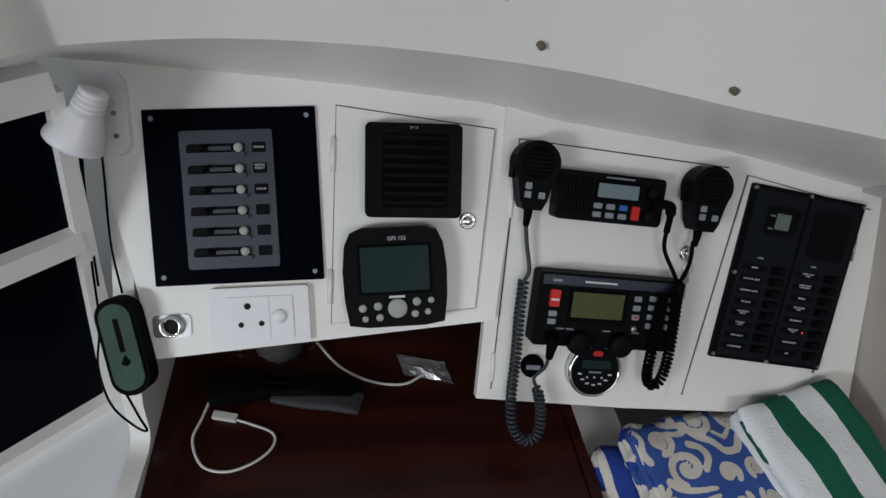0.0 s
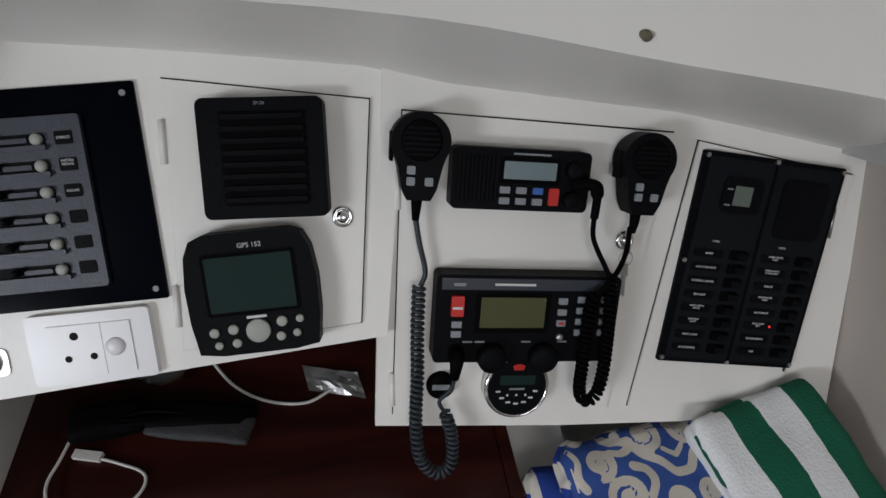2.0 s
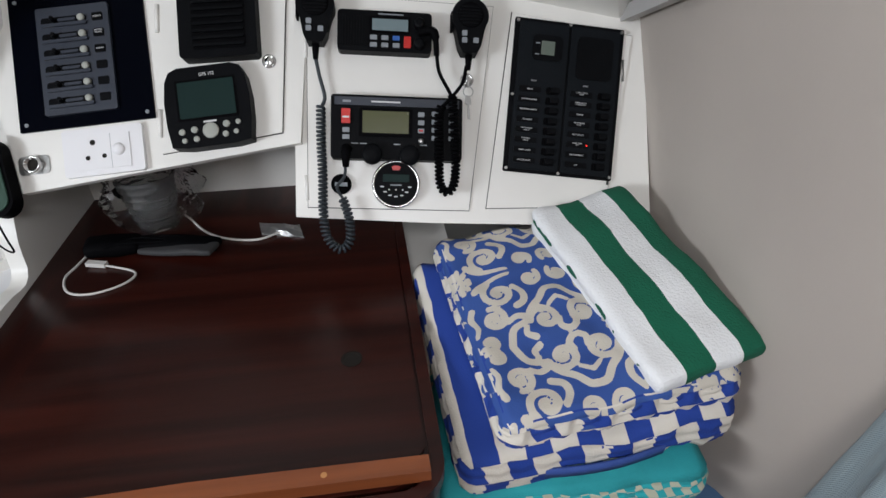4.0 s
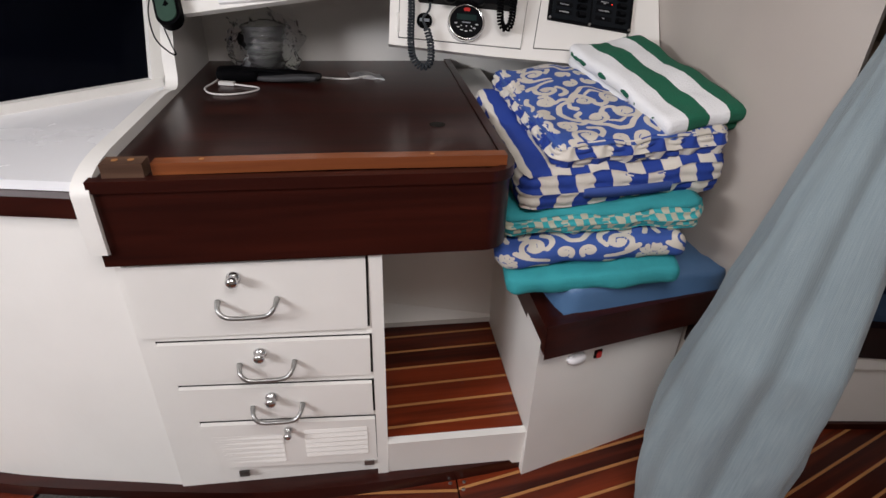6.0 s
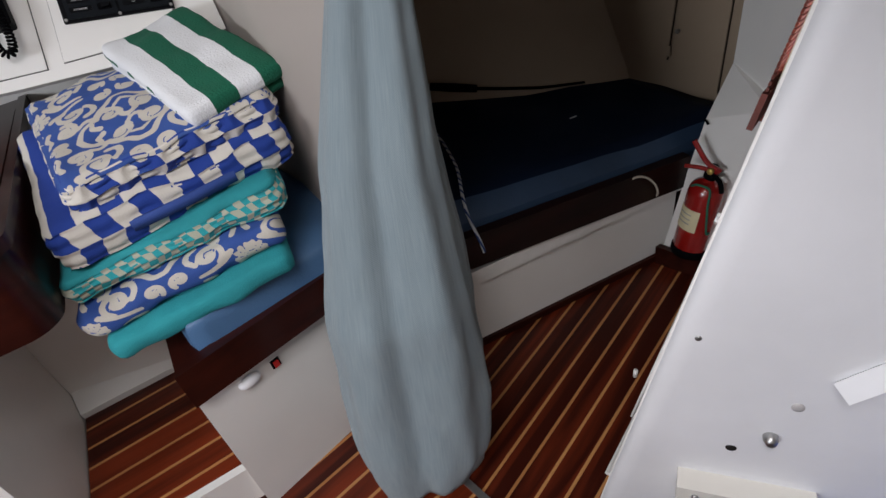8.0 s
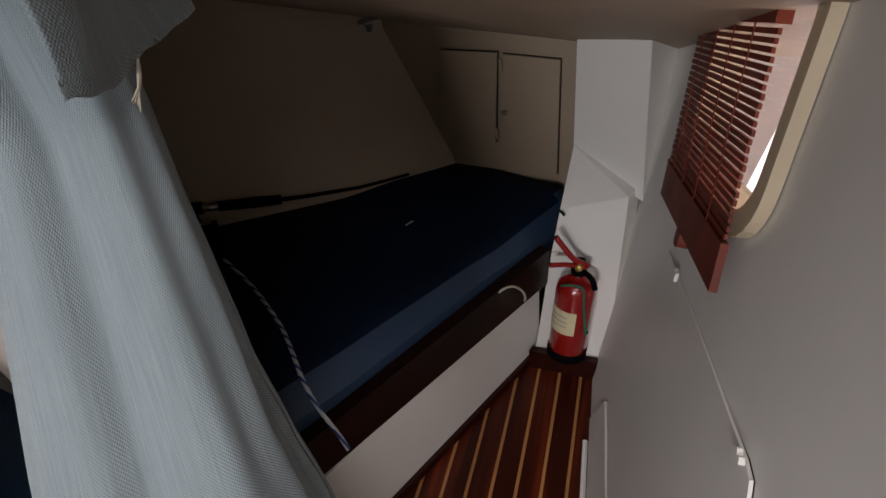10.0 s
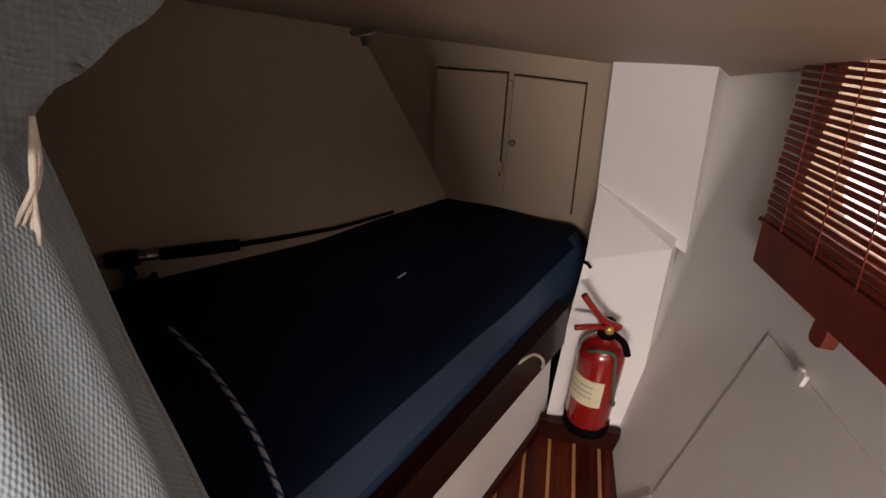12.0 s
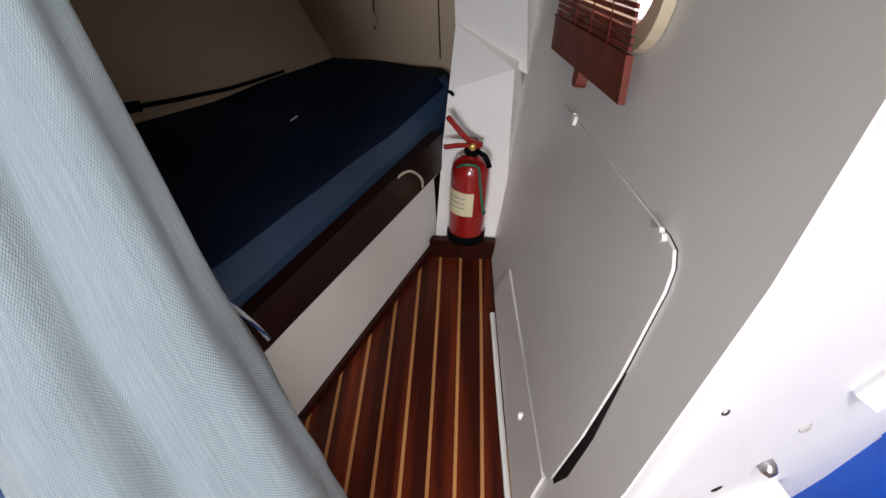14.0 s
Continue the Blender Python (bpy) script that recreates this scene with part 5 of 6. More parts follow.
mic1, M1 = microphone(0.072, 0.348, -5, "black hand microphone with grey coiled cord")
mic2, M2 = microphone(0.337, 0.318, -5, "black hand microphone clipped beside the VHF radio")
bm = B()
tube(bm, smooth_path([(0.066, 0.282, 0.022), (0.070, 0.25, 0.020), (0.076, 0.215, 0.018), (0.070, 0.198, 0.018)], 6), 0.0032, 8, True, PB)
part("cord_lead", bm, CORDGREY, mic1, smooth=True)
bm = B()
coil(bm, [(0.068, 0.198, 0.018), (0.064, 0.14, 0.018), (0.062, 0.08, 0.018), (0.058, 0.015, 0.018), (0.062, -0.030, 0.022), (0.082, -0.052, 0.024), (0.100, -0.040, 0.026), (0.102, 0.0, 0.028), (0.094, 0.035, 0.030)], 0.0065, 0.0072, 0.0026, PB)
part("coiled_cord", bm, CORDGREY, mic1, smooth=True)
bm = B()
tube(bm, smooth_path([(0.094, 0.035, 0.030), (0.086, 0.055, 0.036), (0.100, 0.072, 0.040), (0.104, 0.092, 0.046)], 6), 0.0026, 8, True, PB)
part("cord_lead", bm, CORDGREY, mic1, smooth=True)
bm = B()
tube(bm, [(0.104, 0.088, 0.044), (0.106, 0.112, 0.050), (0.108, 0.120, 0.040)], [0.0055, 0.0085, 0.0095], 12, True, PB)
part("plug", bm, RUBBER, mic1, smooth=True)
bm = B()
tube(bm, smooth_path([(0.246, 0.312, 0.040), (0.268, 0.312, 0.046), (0.274, 0.300, 0.044), (0.275, 0.272, 0.036)], 5), [0.007] * 6 + [0.0075] * 5 + [0.005] * 5, 10, True, PB)
part("plug", bm, RUBBER, mic2, smooth=True)
bm = B()
tube(bm, smooth_path([(0.275, 0.276, 0.036), (0.278, 0.245, 0.030), (0.290, 0.212, 0.040), (0.296, 0.195, 0.046)], 6), 0.0032, 8, True, PB)
part("cord_lead", bm, RUBBER, mic2, smooth=True)
bm = B()
tube(bm, smooth_path([(0.328, 0.255, 0.022), (0.318, 0.225, 0.034), (0.298, 0.200, 0.046), (0.274, 0.178, 0.048)], 6), 0.0032, 8, True, PB)
part("cord_lead", bm, RUBBER, mic2, smooth=True)
bm = B()
coil(bm, [(0.296, 0.198, 0.046), (0.296, 0.14, 0.044), (0.294, 0.08, 0.040), (0.288, 0.045, 0.036), (0.276, 0.034, 0.034), (0.265, 0.050, 0.036), (0.266, 0.10, 0.042), (0.270, 0.165, 0.047), (0.276, 0.182, 0.048)], 0.0062, 0.0068, 0.0027, PB)
part("coiled_cord", bm, RUBBER, mic2, smooth=True)

# breaker panel
M = dev(PB, 0.5075, 0.1905, -9)
bp_ = thing("breaker_panel", M.translation, "dark two-column breaker panel with labelled circuits", "breaker panel")
slab("plate", rounded(-0.103, 0.103, -0.140, 0.140, 0.003), 0.0046, 0.009, M, BLACKP, bp_, 0.0008)
slab("column", rounded(-0.094, -0.002, -0.134, 0.134, 0.003), 0.009, 0.0115, M, GREYP, bp_, 0.001).data.materials[0] = material("charcoal_plastic", (0.009, 0.011, 0.0135), 0.5, var=0.2, bump=0.2, fine=300)
slab("column", rounded(0.003, 0.096, -0.134, 0.134, 0.003), 0.009, 0.0115, M, MATS["charcoal_plastic"], bp_, 0.001)
for x, y in ((-0.098, 0.134), (0.0, 0.136), (-0.098, 0.0), (-0.098, -0.134), (0.098, -0.134), (0.098, 0.134), (0.0, -0.136)):
    slab("screw", disc(x, y, 0.003, 10), 0.009, 0.0125, M, STEEL, bp_)
slab("meter_bezel", rounded(-0.068, -0.012, 0.066, 0.112, 0.010), 0.0115, 0.0135, M, BLACKP, bp_, 0.001)
slab("meter", rounded(-0.052, -0.027, 0.076, 0.101, 0.001), 0.0135, 0.0139, M, material("lcd_grey", (0.13, 0.16, 0.13), 0.3), bp_)
slab("blank_plate", rounded(0.016, 0.084, 0.040, 0.118, 0.010), 0.0115, 0.013, M, BLACKP, bp_, 0.001)
for y in (0.096, 0.076):
    slab("print_bar", [(-0.063, y - 0.001), (-0.055, y - 0.001), (-0.055, y + 0.001), (-0.063, y + 0.001)], 0.0135, 0.0138, M, KEYGREY, bp_)
LEFT = ("SPARE", "ANCHOR LIGHT", "COMPASS LIGHTS", "TRI LIGHT", "NAVIGATION\nLIGHTS", "STEAMING\nLIGHT", "MAST LIGHT", "ACCESSORIES")
RIGHT = ("CABIN LIGHTS\nPORT", "CABIN LIGHTS\nSTARBOARD", "FRIDGE", "FRESHWATER\nPUMP", "AUTOPILOT", "BILGE PUMP\nTEST", "INSTRUMENTS", "VHF")
for col, names in ((-0.048, LEFT), (0.0495, RIGHT)):
    writing("12VDC", 0.0038, M @ Matrix.Translation((col - 0.012, 0.028, 0.0117)), PRINT, bp_)
    for i, text in enumerate(names):
        y = 0.012 - 0.0185 * i
        br = slab("breaker", rounded(col + 0.012, col + 0.037, y - 0.0065, y + 0.0065, 0.003), 0.0115, 0.0135, M, RUBBER, bp_)
        bm = B()
        prism(bm, [(col + 0.019, y - 0.005), (col + 0.034, y - 0.0035), (col + 0.034, y + 0.0035), (col + 0.019, y + 0.005)], 0.0135, 0.0195, M)
        part("rocker", bm, BLACKP, br, bevel=0.0012)
        tab = slab("label_tab", rounded(col - 0.039, col + 0.002, y - 0.0052, y + 0.0052, 0.002), 0.0115, 0.0128, M, BLACKP, bp_)
        writing(text, 0.0040 if "\n" not in text else 0.0034, M @ Matrix.Translation((col - 0.0185, y + (0.0014 if "\n" in text else 0), 0.0130)), PRINT, tab)
        if text.startswith("BILGE"):
            slab("pilot_lamp", disc(col - 0.0005, y, 0.0012, 8), 0.0128, 0.0136, M, material("red_pilot", (0.9, 0.03, 0.02), 0.3, emit=3.0), tab)

# reading lamp
lm = thing("reading_lamp", PA @ Vector((-0.505, 0.32, 0)), "small white swivel reading lamp on an oval base", "lamp")
M = dev(PA, -0.506, 0.322, 8)
slab("base", rounded(-0.020, 0.020, -0.055, 0.055, 0.0195, 8), 0.0, 0.012, M, SOCKETW, lm, 0.003)
for y in (0.0, -0.030):
    slab("screw", disc(0.003, y, 0.0035, 10), 0.012, 0.013, M, STEEL, lm)
HM = Vector((0.086, 0.655, 1.272))
hd = look(HM, HM + Vector((-0.50, -0.16, -0.85))) @ Matrix.Scale(0.88, 4)
bm = B()
lathe(bm, [(0.006, 0.034), (0.0165, 0.034), (0.0185, 0.031), (0.0185, 0.029), (0.0148, 0.028), (0.0148, 0.026), (0.0192, 0.025), (0.0192, 0.022), (0.0152, 0.021), (0.0152, 0.019), (0.0200, 0.018), (0.0200, 0.015), (0.0158, 0.014), (0.0158, 0.012), (0.0206, 0.011), (0.0206, 0.007), (0.0165, 0.006), (0.0165, 0.004), (0.0212, 0.003), (0.0220, -0.004), (0.026, -0.012), (0.033, -0.028), (0.038, -0.043), (0.0385, -0.048), (0.036, -0.048), (0.030, -0.030), (0.016, -0.012)], hd, 32)
part("shade", bm, SOCKETW, lm, smooth=True)
bm = B()
tube(bm, [PA @ Vector((-0.506, 0.335, 0.010)), (PA @ Vector((-0.506, 0.34, 0.04))).lerp(hd @ Vector((0, 0, 0.02)), 0.3), hd @ Vector((0, 0, 0.026))], 0.005, 10)
part("swivel_arm", bm, SOCKETW, lm, smooth=True)

# pocket wind meter in its green case on a lanyard
km = thing("wind_meter", PA @ Vector((-0.482, 0.01, 0)), "green and black pocket wind meter hanging on a lanyard", "wind meter")
M = dev(PA, -0.478, 0.012, 15)
slab("case", rounded(-0.0265, 0.0265, -0.068, 0.068, 0.026, 8), 0.004, 0.030, M, RUBBER, km, 0.007)
slab("sleeve", rounded(-0.0205, 0.0205, -0.060, 0.060, 0.0200, 8), 0.0302, 0.033, M, GREENCASE, km, 0.002)
slab("maker_mark", [(-0.003, -0.006), (0.004, -0.006), (0.004, 0.040), (-0.003, 0.040)], 0.0331, 0.0334, M, RUBBER, km)
slab("maker_mark", [(-0.006, -0.022), (0.002, -0.016), (0.008, -0.022), (0.002, -0.010), (0.001, -0.026)], 0.0331, 0.0334, M, RUBBER, km)
for pts in ([(-0.522, 0.335, 0.022), (-0.516, 0.25, 0.010), (-0.505, 0.15, 0.010), (-0.487, 0.082, 0.014)],
            [(-0.545, 0.30, 0.020), (-0.540, 0.22, 0.012), (-0.528, 0.12, 0.012), (-0.515, 0.04, 0.016), (-0.515, -0.02, 0.018), (-0.50, -0.075, 0.012), (-0.47, -0.105, 0.010), (-0.452, -0.112, 0.010), (-0.462, -0.092, 0.012), (-0.478, -0.056, 0.018)],
            [(-0.541, 0.30, 0.020), (-0.536, 0.20, 0.012), (-0.518, 0.09, 0.014)]):
    bm = B()
    tube(bm, smooth_path(pts, 6), 0.0017, 6, True, PA)
    part("lanyard", bm, RUBBER, km, smooth=True)

# screws and holes in the fascia above
for x, y, z, r in ((0.596, 0.602, 1.395, 0.0045), (0.792, 0.522, 1.388, 0.004), (0.548, 0.606, 1.448, 0.0075)):
    ho = thing("screw_plug", (x, y, z), "dark screw plug in the white fascia", "screw plug", "fascia plugs")
    bm = B()
    lathe(bm, [(r, -0.012), (r, 0.0008), (r * 0.6, 0.0012)], look((x, y, z), (x, y + 0.3, z)), 14)
    part("plug", bm, material("tan_filler", (0.15, 0.13, 0.085), 0.85, var=0.5, scale=300), ho, smooth=True)

# cable duct on the bulkhead
du = thing("cable_duct", (1.2, 0.5, 1.2), "grey plastic cable duct with an open end", "duct")
mat_duct = material("pale_grey_plastic", (0.44, 0.43, 0.42), 0.5, var=0.06)
bm = B()
box(bm, -0.011, 0.011, -0.013, 0.013, 0.0, 0.275, look((1.205, 0.405, 1.278), (1.207, 0.66, 1.175)) @ pose(0, 0, 0, 180, 0, 0))
part("trunking", bm, mat_duct, du, bevel=0.001)
bm = B()
box(bm, 1.192, 1.224, 0.366, 0.400, 1.300, 1.75)
part("trunking", bm, mat_duct, du, bevel=0.001)
for i in range(3):
    bm = B()
    tube(bm, smooth_path([(1.196, 0.40 + 0.006 * i, 1.272), (1.19, 0.385, 1.268 + 0.004 * i), (1.195, 0.365, 1.28)], 4), 0.003, 6)
    part("cable", bm, RUBBER, du, smooth=True)

# ---- clutter on the desk ----
z0 = 0.7875
ub = thing("usb_cable", (0.2, 0.49, z0), "white USB cable lying in a loop on the desk", "cable")
bm = B()
tube(bm, smooth_path([(0.185, 0.545, z0 + 0.004), (0.225, 0.530, z0 + 0.003), (0.262, 0.510, z0 + 0.003), (0.262, 0.485, z0 + 0.003), (0.235, 0.462, z0 + 0.003), (0.198, 0.452, z0 + 0.003), (0.162, 0.465, z0 + 0.003), (0.142, 0.508, z0 + 0.003), (0.150, 0.545, z0 + 0.004), (0.160, 0.585, z0 + 0.006)], 8), 0.0022, 8)
part("cord", bm, WHITECORD, ub, smooth=True)
bm = B()
box(bm, -0.019, 0.019, -0.006, 0.006, 0.0, 0.008, Matrix.Translation((0.185, 0.545, z0 + 0.001)) @ pose(0, 0, 0, 0, 0, -15))
part("plug", bm, WHITECORD, ub, bevel=0.002)
c2 = thing("charger_cable", (0.42, 0.62, z0), "grey cable with a silver sachet at its end", "cable")
bm = B()
tube(bm, smooth_path([(0.29, 0.74, z0 + 0.012), (0.33, 0.682, z0 + 0.006), (0.37, 0.630, z0 + 0.003), (0.42, 0.598, z0 + 0.003), (0.475, 0.588, z0 + 0.003), (0.515, 0.605, z0 + 0.005), (0.545, 0.618, z0 + 0.006)], 8), 0.0025, 8)
part("cord", bm, WHITECORD, c2, smooth=True)
fo = thing("foil_sachet", (0.51, 0.62, z0), "crumpled silver foil sachet on the desk", "sachet")
bm = B()
g = [[bm.verts.new((0.47 + 0.085 * i / 8 + 0.010 * (j / 6), 0.655 - 0.05 * i / 8 * 0.5 - 0.045 * j / 6, z0 + 0.003 + 0.010 * (math.sin(math.pi * i / 8) * math.sin(math.pi * j / 6)) + 0.004 * noise.noise(Vector((i * 0.7, j * 0.9, 1))))) for j in range(7)] for i in range(9)]
for a, b in zip(g, g[1:]):
    for j in range(6):
        bm.faces.new((a[j], a[j + 1], b[j + 1], b[j]))
ex = bmesh.ops.extrude_face_region(bm, geom=bm.faces[:])
for v in ex["geom"]:
    if isinstance(v, bmesh.types.BMVert):
        v.co.z -= 0.003
part("pouch", bm, FOIL, fo, smooth=False)

bag = thing("tumbler_stack", (0.262, 0.69, z0), "stack of clear ribbed plastic tumblers on the desk", "tumblers")
pm = bpy.data.materials.new("clear_film")
pm.use_nodes = True
pb = pm.node_tree.nodes["Principled BSDF"]
pb.inputs["Base Color"].default_value = (0.85, 0.85, 0.85, 1)
pb.inputs["Roughness"].default_value = 0.12
pb.inputs["Transmission Weight"].default_value = 0.92
pb.inputs["IOR"].default_value = 1.3
prof = [(0.036, 0.0)]
for k in range(7):
    zz, rr = 0.012 + 0.016 * k, 0.0375 + 0.0024 * k
    prof += [(rr, zz), (rr + 0.0035, zz + 0.002), (rr + 0.0035, zz + 0.005), (rr + 0.0008, zz + 0.008)]
prof += [(r - 0.0025, h) for r, h in ((0.0535, 0.118), (0.046, 0.06), (0.0385, 0.006))]
bm = B()
lathe(bm, prof, Matrix.Translation((0.262, 0.685, z0 + 0.001)), 36)
part("tumbler", bm, pm, bag, smooth=True)

fb = thing("clear_bag", (0.255, 0.70, z0), "crumpled clear plastic bag with a black cap on the desk", "bag")
film = bpy.data.materials.new("clear_bag_film")
film.use_nodes = True
fl = film.node_tree.nodes["Principled BSDF"]
fl.inputs["Base Color"].default_value = (0.92, 0.93, 0.94, 1)
fl.inputs["Roughness"].default_value, fl.inputs["Transmission Weight"].default_value, fl.inputs["IOR"].default_value = 0.08, 1.0, 1.12
bm = B()
rings = []
for i in range(19):
    t = i / 18
    row = []
    for j in range(44):
        a = 2 * math.pi * j / 44
        r = 0.070 + 0.012 * math.sin(3.2 * t) + 0.020 * noise.noise(Vector((math.cos(a) * 2.4, math.sin(a) * 2.4, t * 4))) + 0.010 * abs(noise.noise(Vector((math.cos(a) * 7, math.sin(a) * 7, t * 9 + 5)))) + 0.014 * t * math.sin(5 * a)
        row.append(bm.verts.new((0.258 + 1.05 * r * math.cos(a), 0.705 + 0.85 * r * math.sin(a), z0 + 0.001 + 0.135 * t * (1 - 0.12 * math.sin(2 * a + 1)))))
    rings.append(row)
for a, b in zip(rings, rings[1:]):
    for j in range(44):
        bm.faces.new((a[j], a[(j + 1) % 44], b[(j + 1) % 44], b[j]))
part("film", bm, film, fb)
bm = B()
lathe(bm, [(0.004, 0.0), (0.013, 0.0), (0.014, 0.004), (0.013, 0.030), (0.008, 0.034)], look((0.205, 0.690, z0 + 0.085), (0.16, 0.66, z0 + 0.14)), 18)
part("cap", bm, RUBBER, fb, "black bottle cap", smooth=True)

tl = thing("tool_pouch", (0.28, 0.58, z0), "flat black tool pouch with leads on the desk", "pouch")
placed("pouch", soft_block(0.215, 0.040, 0.016, 0.007, 10, 0.003, 0.004, 31), [RUBBER], pose(0.300, 0.585, z0 + 0.014, 0, 0, -10), tl)
placed("flap", soft_block(0.15, 0.045, 0.012, 0.005, 8, 0.003, 0.004, 32), [material("charcoal_cloth", (0.035, 0.035, 0.037), 0.7, bump=0.5, fine=300)], pose(0.33, 0.565, z0 + 0.013, 0, -3, -16), tl)
placed("roll", soft_block(0.10, 0.05, 0.028, 0.012, 8, 0.003, 0.006, 33), [RUBBER], pose(0.205, 0.588, z0 + 0.016, 0, 0, 8), tl)
for k in range(4):
    rnd = random.Random(70 + k)
    bm = B()
    tube(bm, smooth_path([(0.17 + 0.03 * rnd.random(), 0.56 + 0.03 * rnd.random(), z0 + 0.004), (0.20, 0.565 + 0.02 * rnd.random(), z0 + 0.025), (0.25, 0.57 + 0.02 * rnd.random(), z0 + 0.028), (0.30 + 0.05 * rnd.random(), 0.575, z0 + 0.022)], 5), 0.0025, 6)
    part("lead", bm, RUBBER, tl, smooth=True)

# ---- quarter berth fittings ----
# cupboard doors on the end wall
PE = as_matrix((2.2625, 0.317, 0.40), (0.117, -0.993, 0.0), (0.0, 0.0, 1.0), (-0.993, -0.117, 0.0))
for quad, k, lab in (([(-0.016, 0.070), (0.138, 0.075), (0.166, 0.296), (0.022, 0.298)], None, "small cream cupboard door in the berth end wall"),
                     ([(0.144, 0.008), (0.293, 0.008), (0.312, 0.285), (0.181, 0.293)], (0.174, 0.160), "cream cupboard door with a round knob")):
    d = thing("cupboard_door", PE @ Vector((quad[0][0], quad[0][1], 0)), lab, "cupboard door", "berth cupboards")
    slab("gap", [(x + dx * 0.002, y + dy * 0.002) for (x, y), (dx, dy) in zip(quad, ((-1, -1), (1, -1), (1, 1), (-1, 1)))], 0.006, 0.0085, PE, DARKGAP, d)
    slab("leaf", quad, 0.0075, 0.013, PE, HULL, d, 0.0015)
    if k:
        bm = B()
        lathe(bm, [(0.003, 0.012), (0.003, 0.018), (0.006, 0.021), (0.0055, 0.025), (0.002, 0.026)], PE @ Matrix.Translation((k[0], k[1], 0)), 16)
        part("knob", bm, STEEL, d, smooth=True)
    else:
        for y in (0.10, 0.27):
            slab("hinge", rounded(0.139 + 0.16 * (y - 0.077), 0.146 + 0.16 * (y - 0.077), y - 0.014, y + 0.014, 0.001), 0.012, 0.016, PE, HULL, d)

# window frame, glass and blind
wi = thing("window_1", PW @ Vector((*blind_point(0.18, 0.15), 0)), "small window with a rounded cream frame behind the blind", "window", kind="structure")
bm = B()
o_ = [blind_point(s, t) for s, t in rounded(0.025, BLW + 0.034, 0.050, 0.325, 0.065, 6)]
i_ = [blind_point(s, t) for s, t in rounded(0.046, BLW + 0.011, 0.076, 0.299, 0.049, 6)]
n_ = len(o_)
vs = [[bm.verts.new(PW @ Vector((*q, z))) for q, z in ((o_[i], 0.001), (o_[i], 0.014), (i_[i], 0.014), (i_[i], -0.03))] for i in range(n_)]
for i in range(n_):
    a, b = vs[i], vs[(i + 1) % n_]
    for j in range(3):
        bm.faces.new((a[j], a[j + 1], b[j + 1], b[j]))
part("window_frame", bm, material("cream_plastic", (0.62, 0.52, 0.36), 0.4, var=0.15), wi, bevel=0.0)
gm = bpy.data.materials.new("window_glass")
gm.use_nodes = True
gb = gm.node_tree.nodes["Principled BSDF"]
gb.inputs["Transmission Weight"].default_value, gb.inputs["Roughness"].default_value, gb.inputs["IOR"].default_value = 1.0, 0.02, 1.1
pane = slab("pane", i_, -0.022, -0.018, PW, gm, wi)
pane.visible_shadow = False

def hung(s, t):
    """A point of the blind, which hangs aslant on the leaning wall."""
    return blind_point(s - 0.22 * t, t)


bl = thing("slatted_blind", PW @ Vector((*BLA, 0.02)), "red-stained wooden slatted blind hanging over the window", "blind")


def blind_box(s0, s1, t0, t1, z0, z1):
    bm = B()
    prism(bm, [hung(s, t) for s, t in ((s0, t0), (s1, t0), (s1, t1), (s0, t1))], z0, z1, PW)
    return bm


part("bottom_board", blind_box(0.030, 0.370, 0.004, 0.052, 0.019, 0.027), BLINDRED, bl, "plain red-stained bottom board", bevel=0.002)
part("head_board", blind_box(0.030, 0.376, 0.250, 0.292, 0.017, 0.031), BLINDRED, bl, bevel=0.002)
for i in range(24):
    t = 0.0545 + 0.0081 * i
    part("slat", blind_box(0.026 + 0.002 * math.sin(i * 2.1), 0.366 + 0.002 * math.sin(i * 1.7), t, t + 0.0054 + 0.0004 * math.sin(i * 3.3), 0.021, 0.0245), BLINDRED, bl)
for s in (0.075, 0.150, 0.225, 0.300):
    bm = B()
    tube(bm, [(*hung(s, 0.05), 0.0265), (*hung(s, 0.26), 0.0265)], 0.0009, 5, True, PW)
    part("cord", bm, BLINDRED, bl)
bm = B()
prism(bm, [blind_point(s, t) for s, t in rounded(0.178, 0.202, -0.018, 0.008, 0.008)], 0.012, 0.026, PW)
part("toggle", bm, BLINDRED, bl, "dark wooden cord toggle", bevel=0.003)
bm = B()
tube(bm, [(*hung(0.012, 0.050), 0.022), (*hung(0.04, 0.051), 0.022)], 0.003, 8, True, PW)
part("peg", bm, BLINDRED, bl)

# engine-room hatch leaning in the wall
ha = thing("engine_hatch", PW @ Vector((*on_wall(1.7, -0.42, 0.3), 0)), "white painted access hatch sprung open at one edge", "hatch")
htl, htr, hbr, hbl = (Vector(on_wall(*p)) for p in ((1.924, -0.35, 0.560), (1.529, -0.555, 0.672), (1.500, -0.455, 0.187), (1.905, -0.268, 0.172)))
edge_pts = [htl, Vector((0.645, 0.6865)), Vector((0.665, 0.688)), Vector((0.677, 0.677)), Vector((0.684, 0.653)), Vector((0.694, 0.533)), Vector((0.698, 0.405)), Vector((0.693, 0.268)), Vector((0.673, 0.240)), hbl]
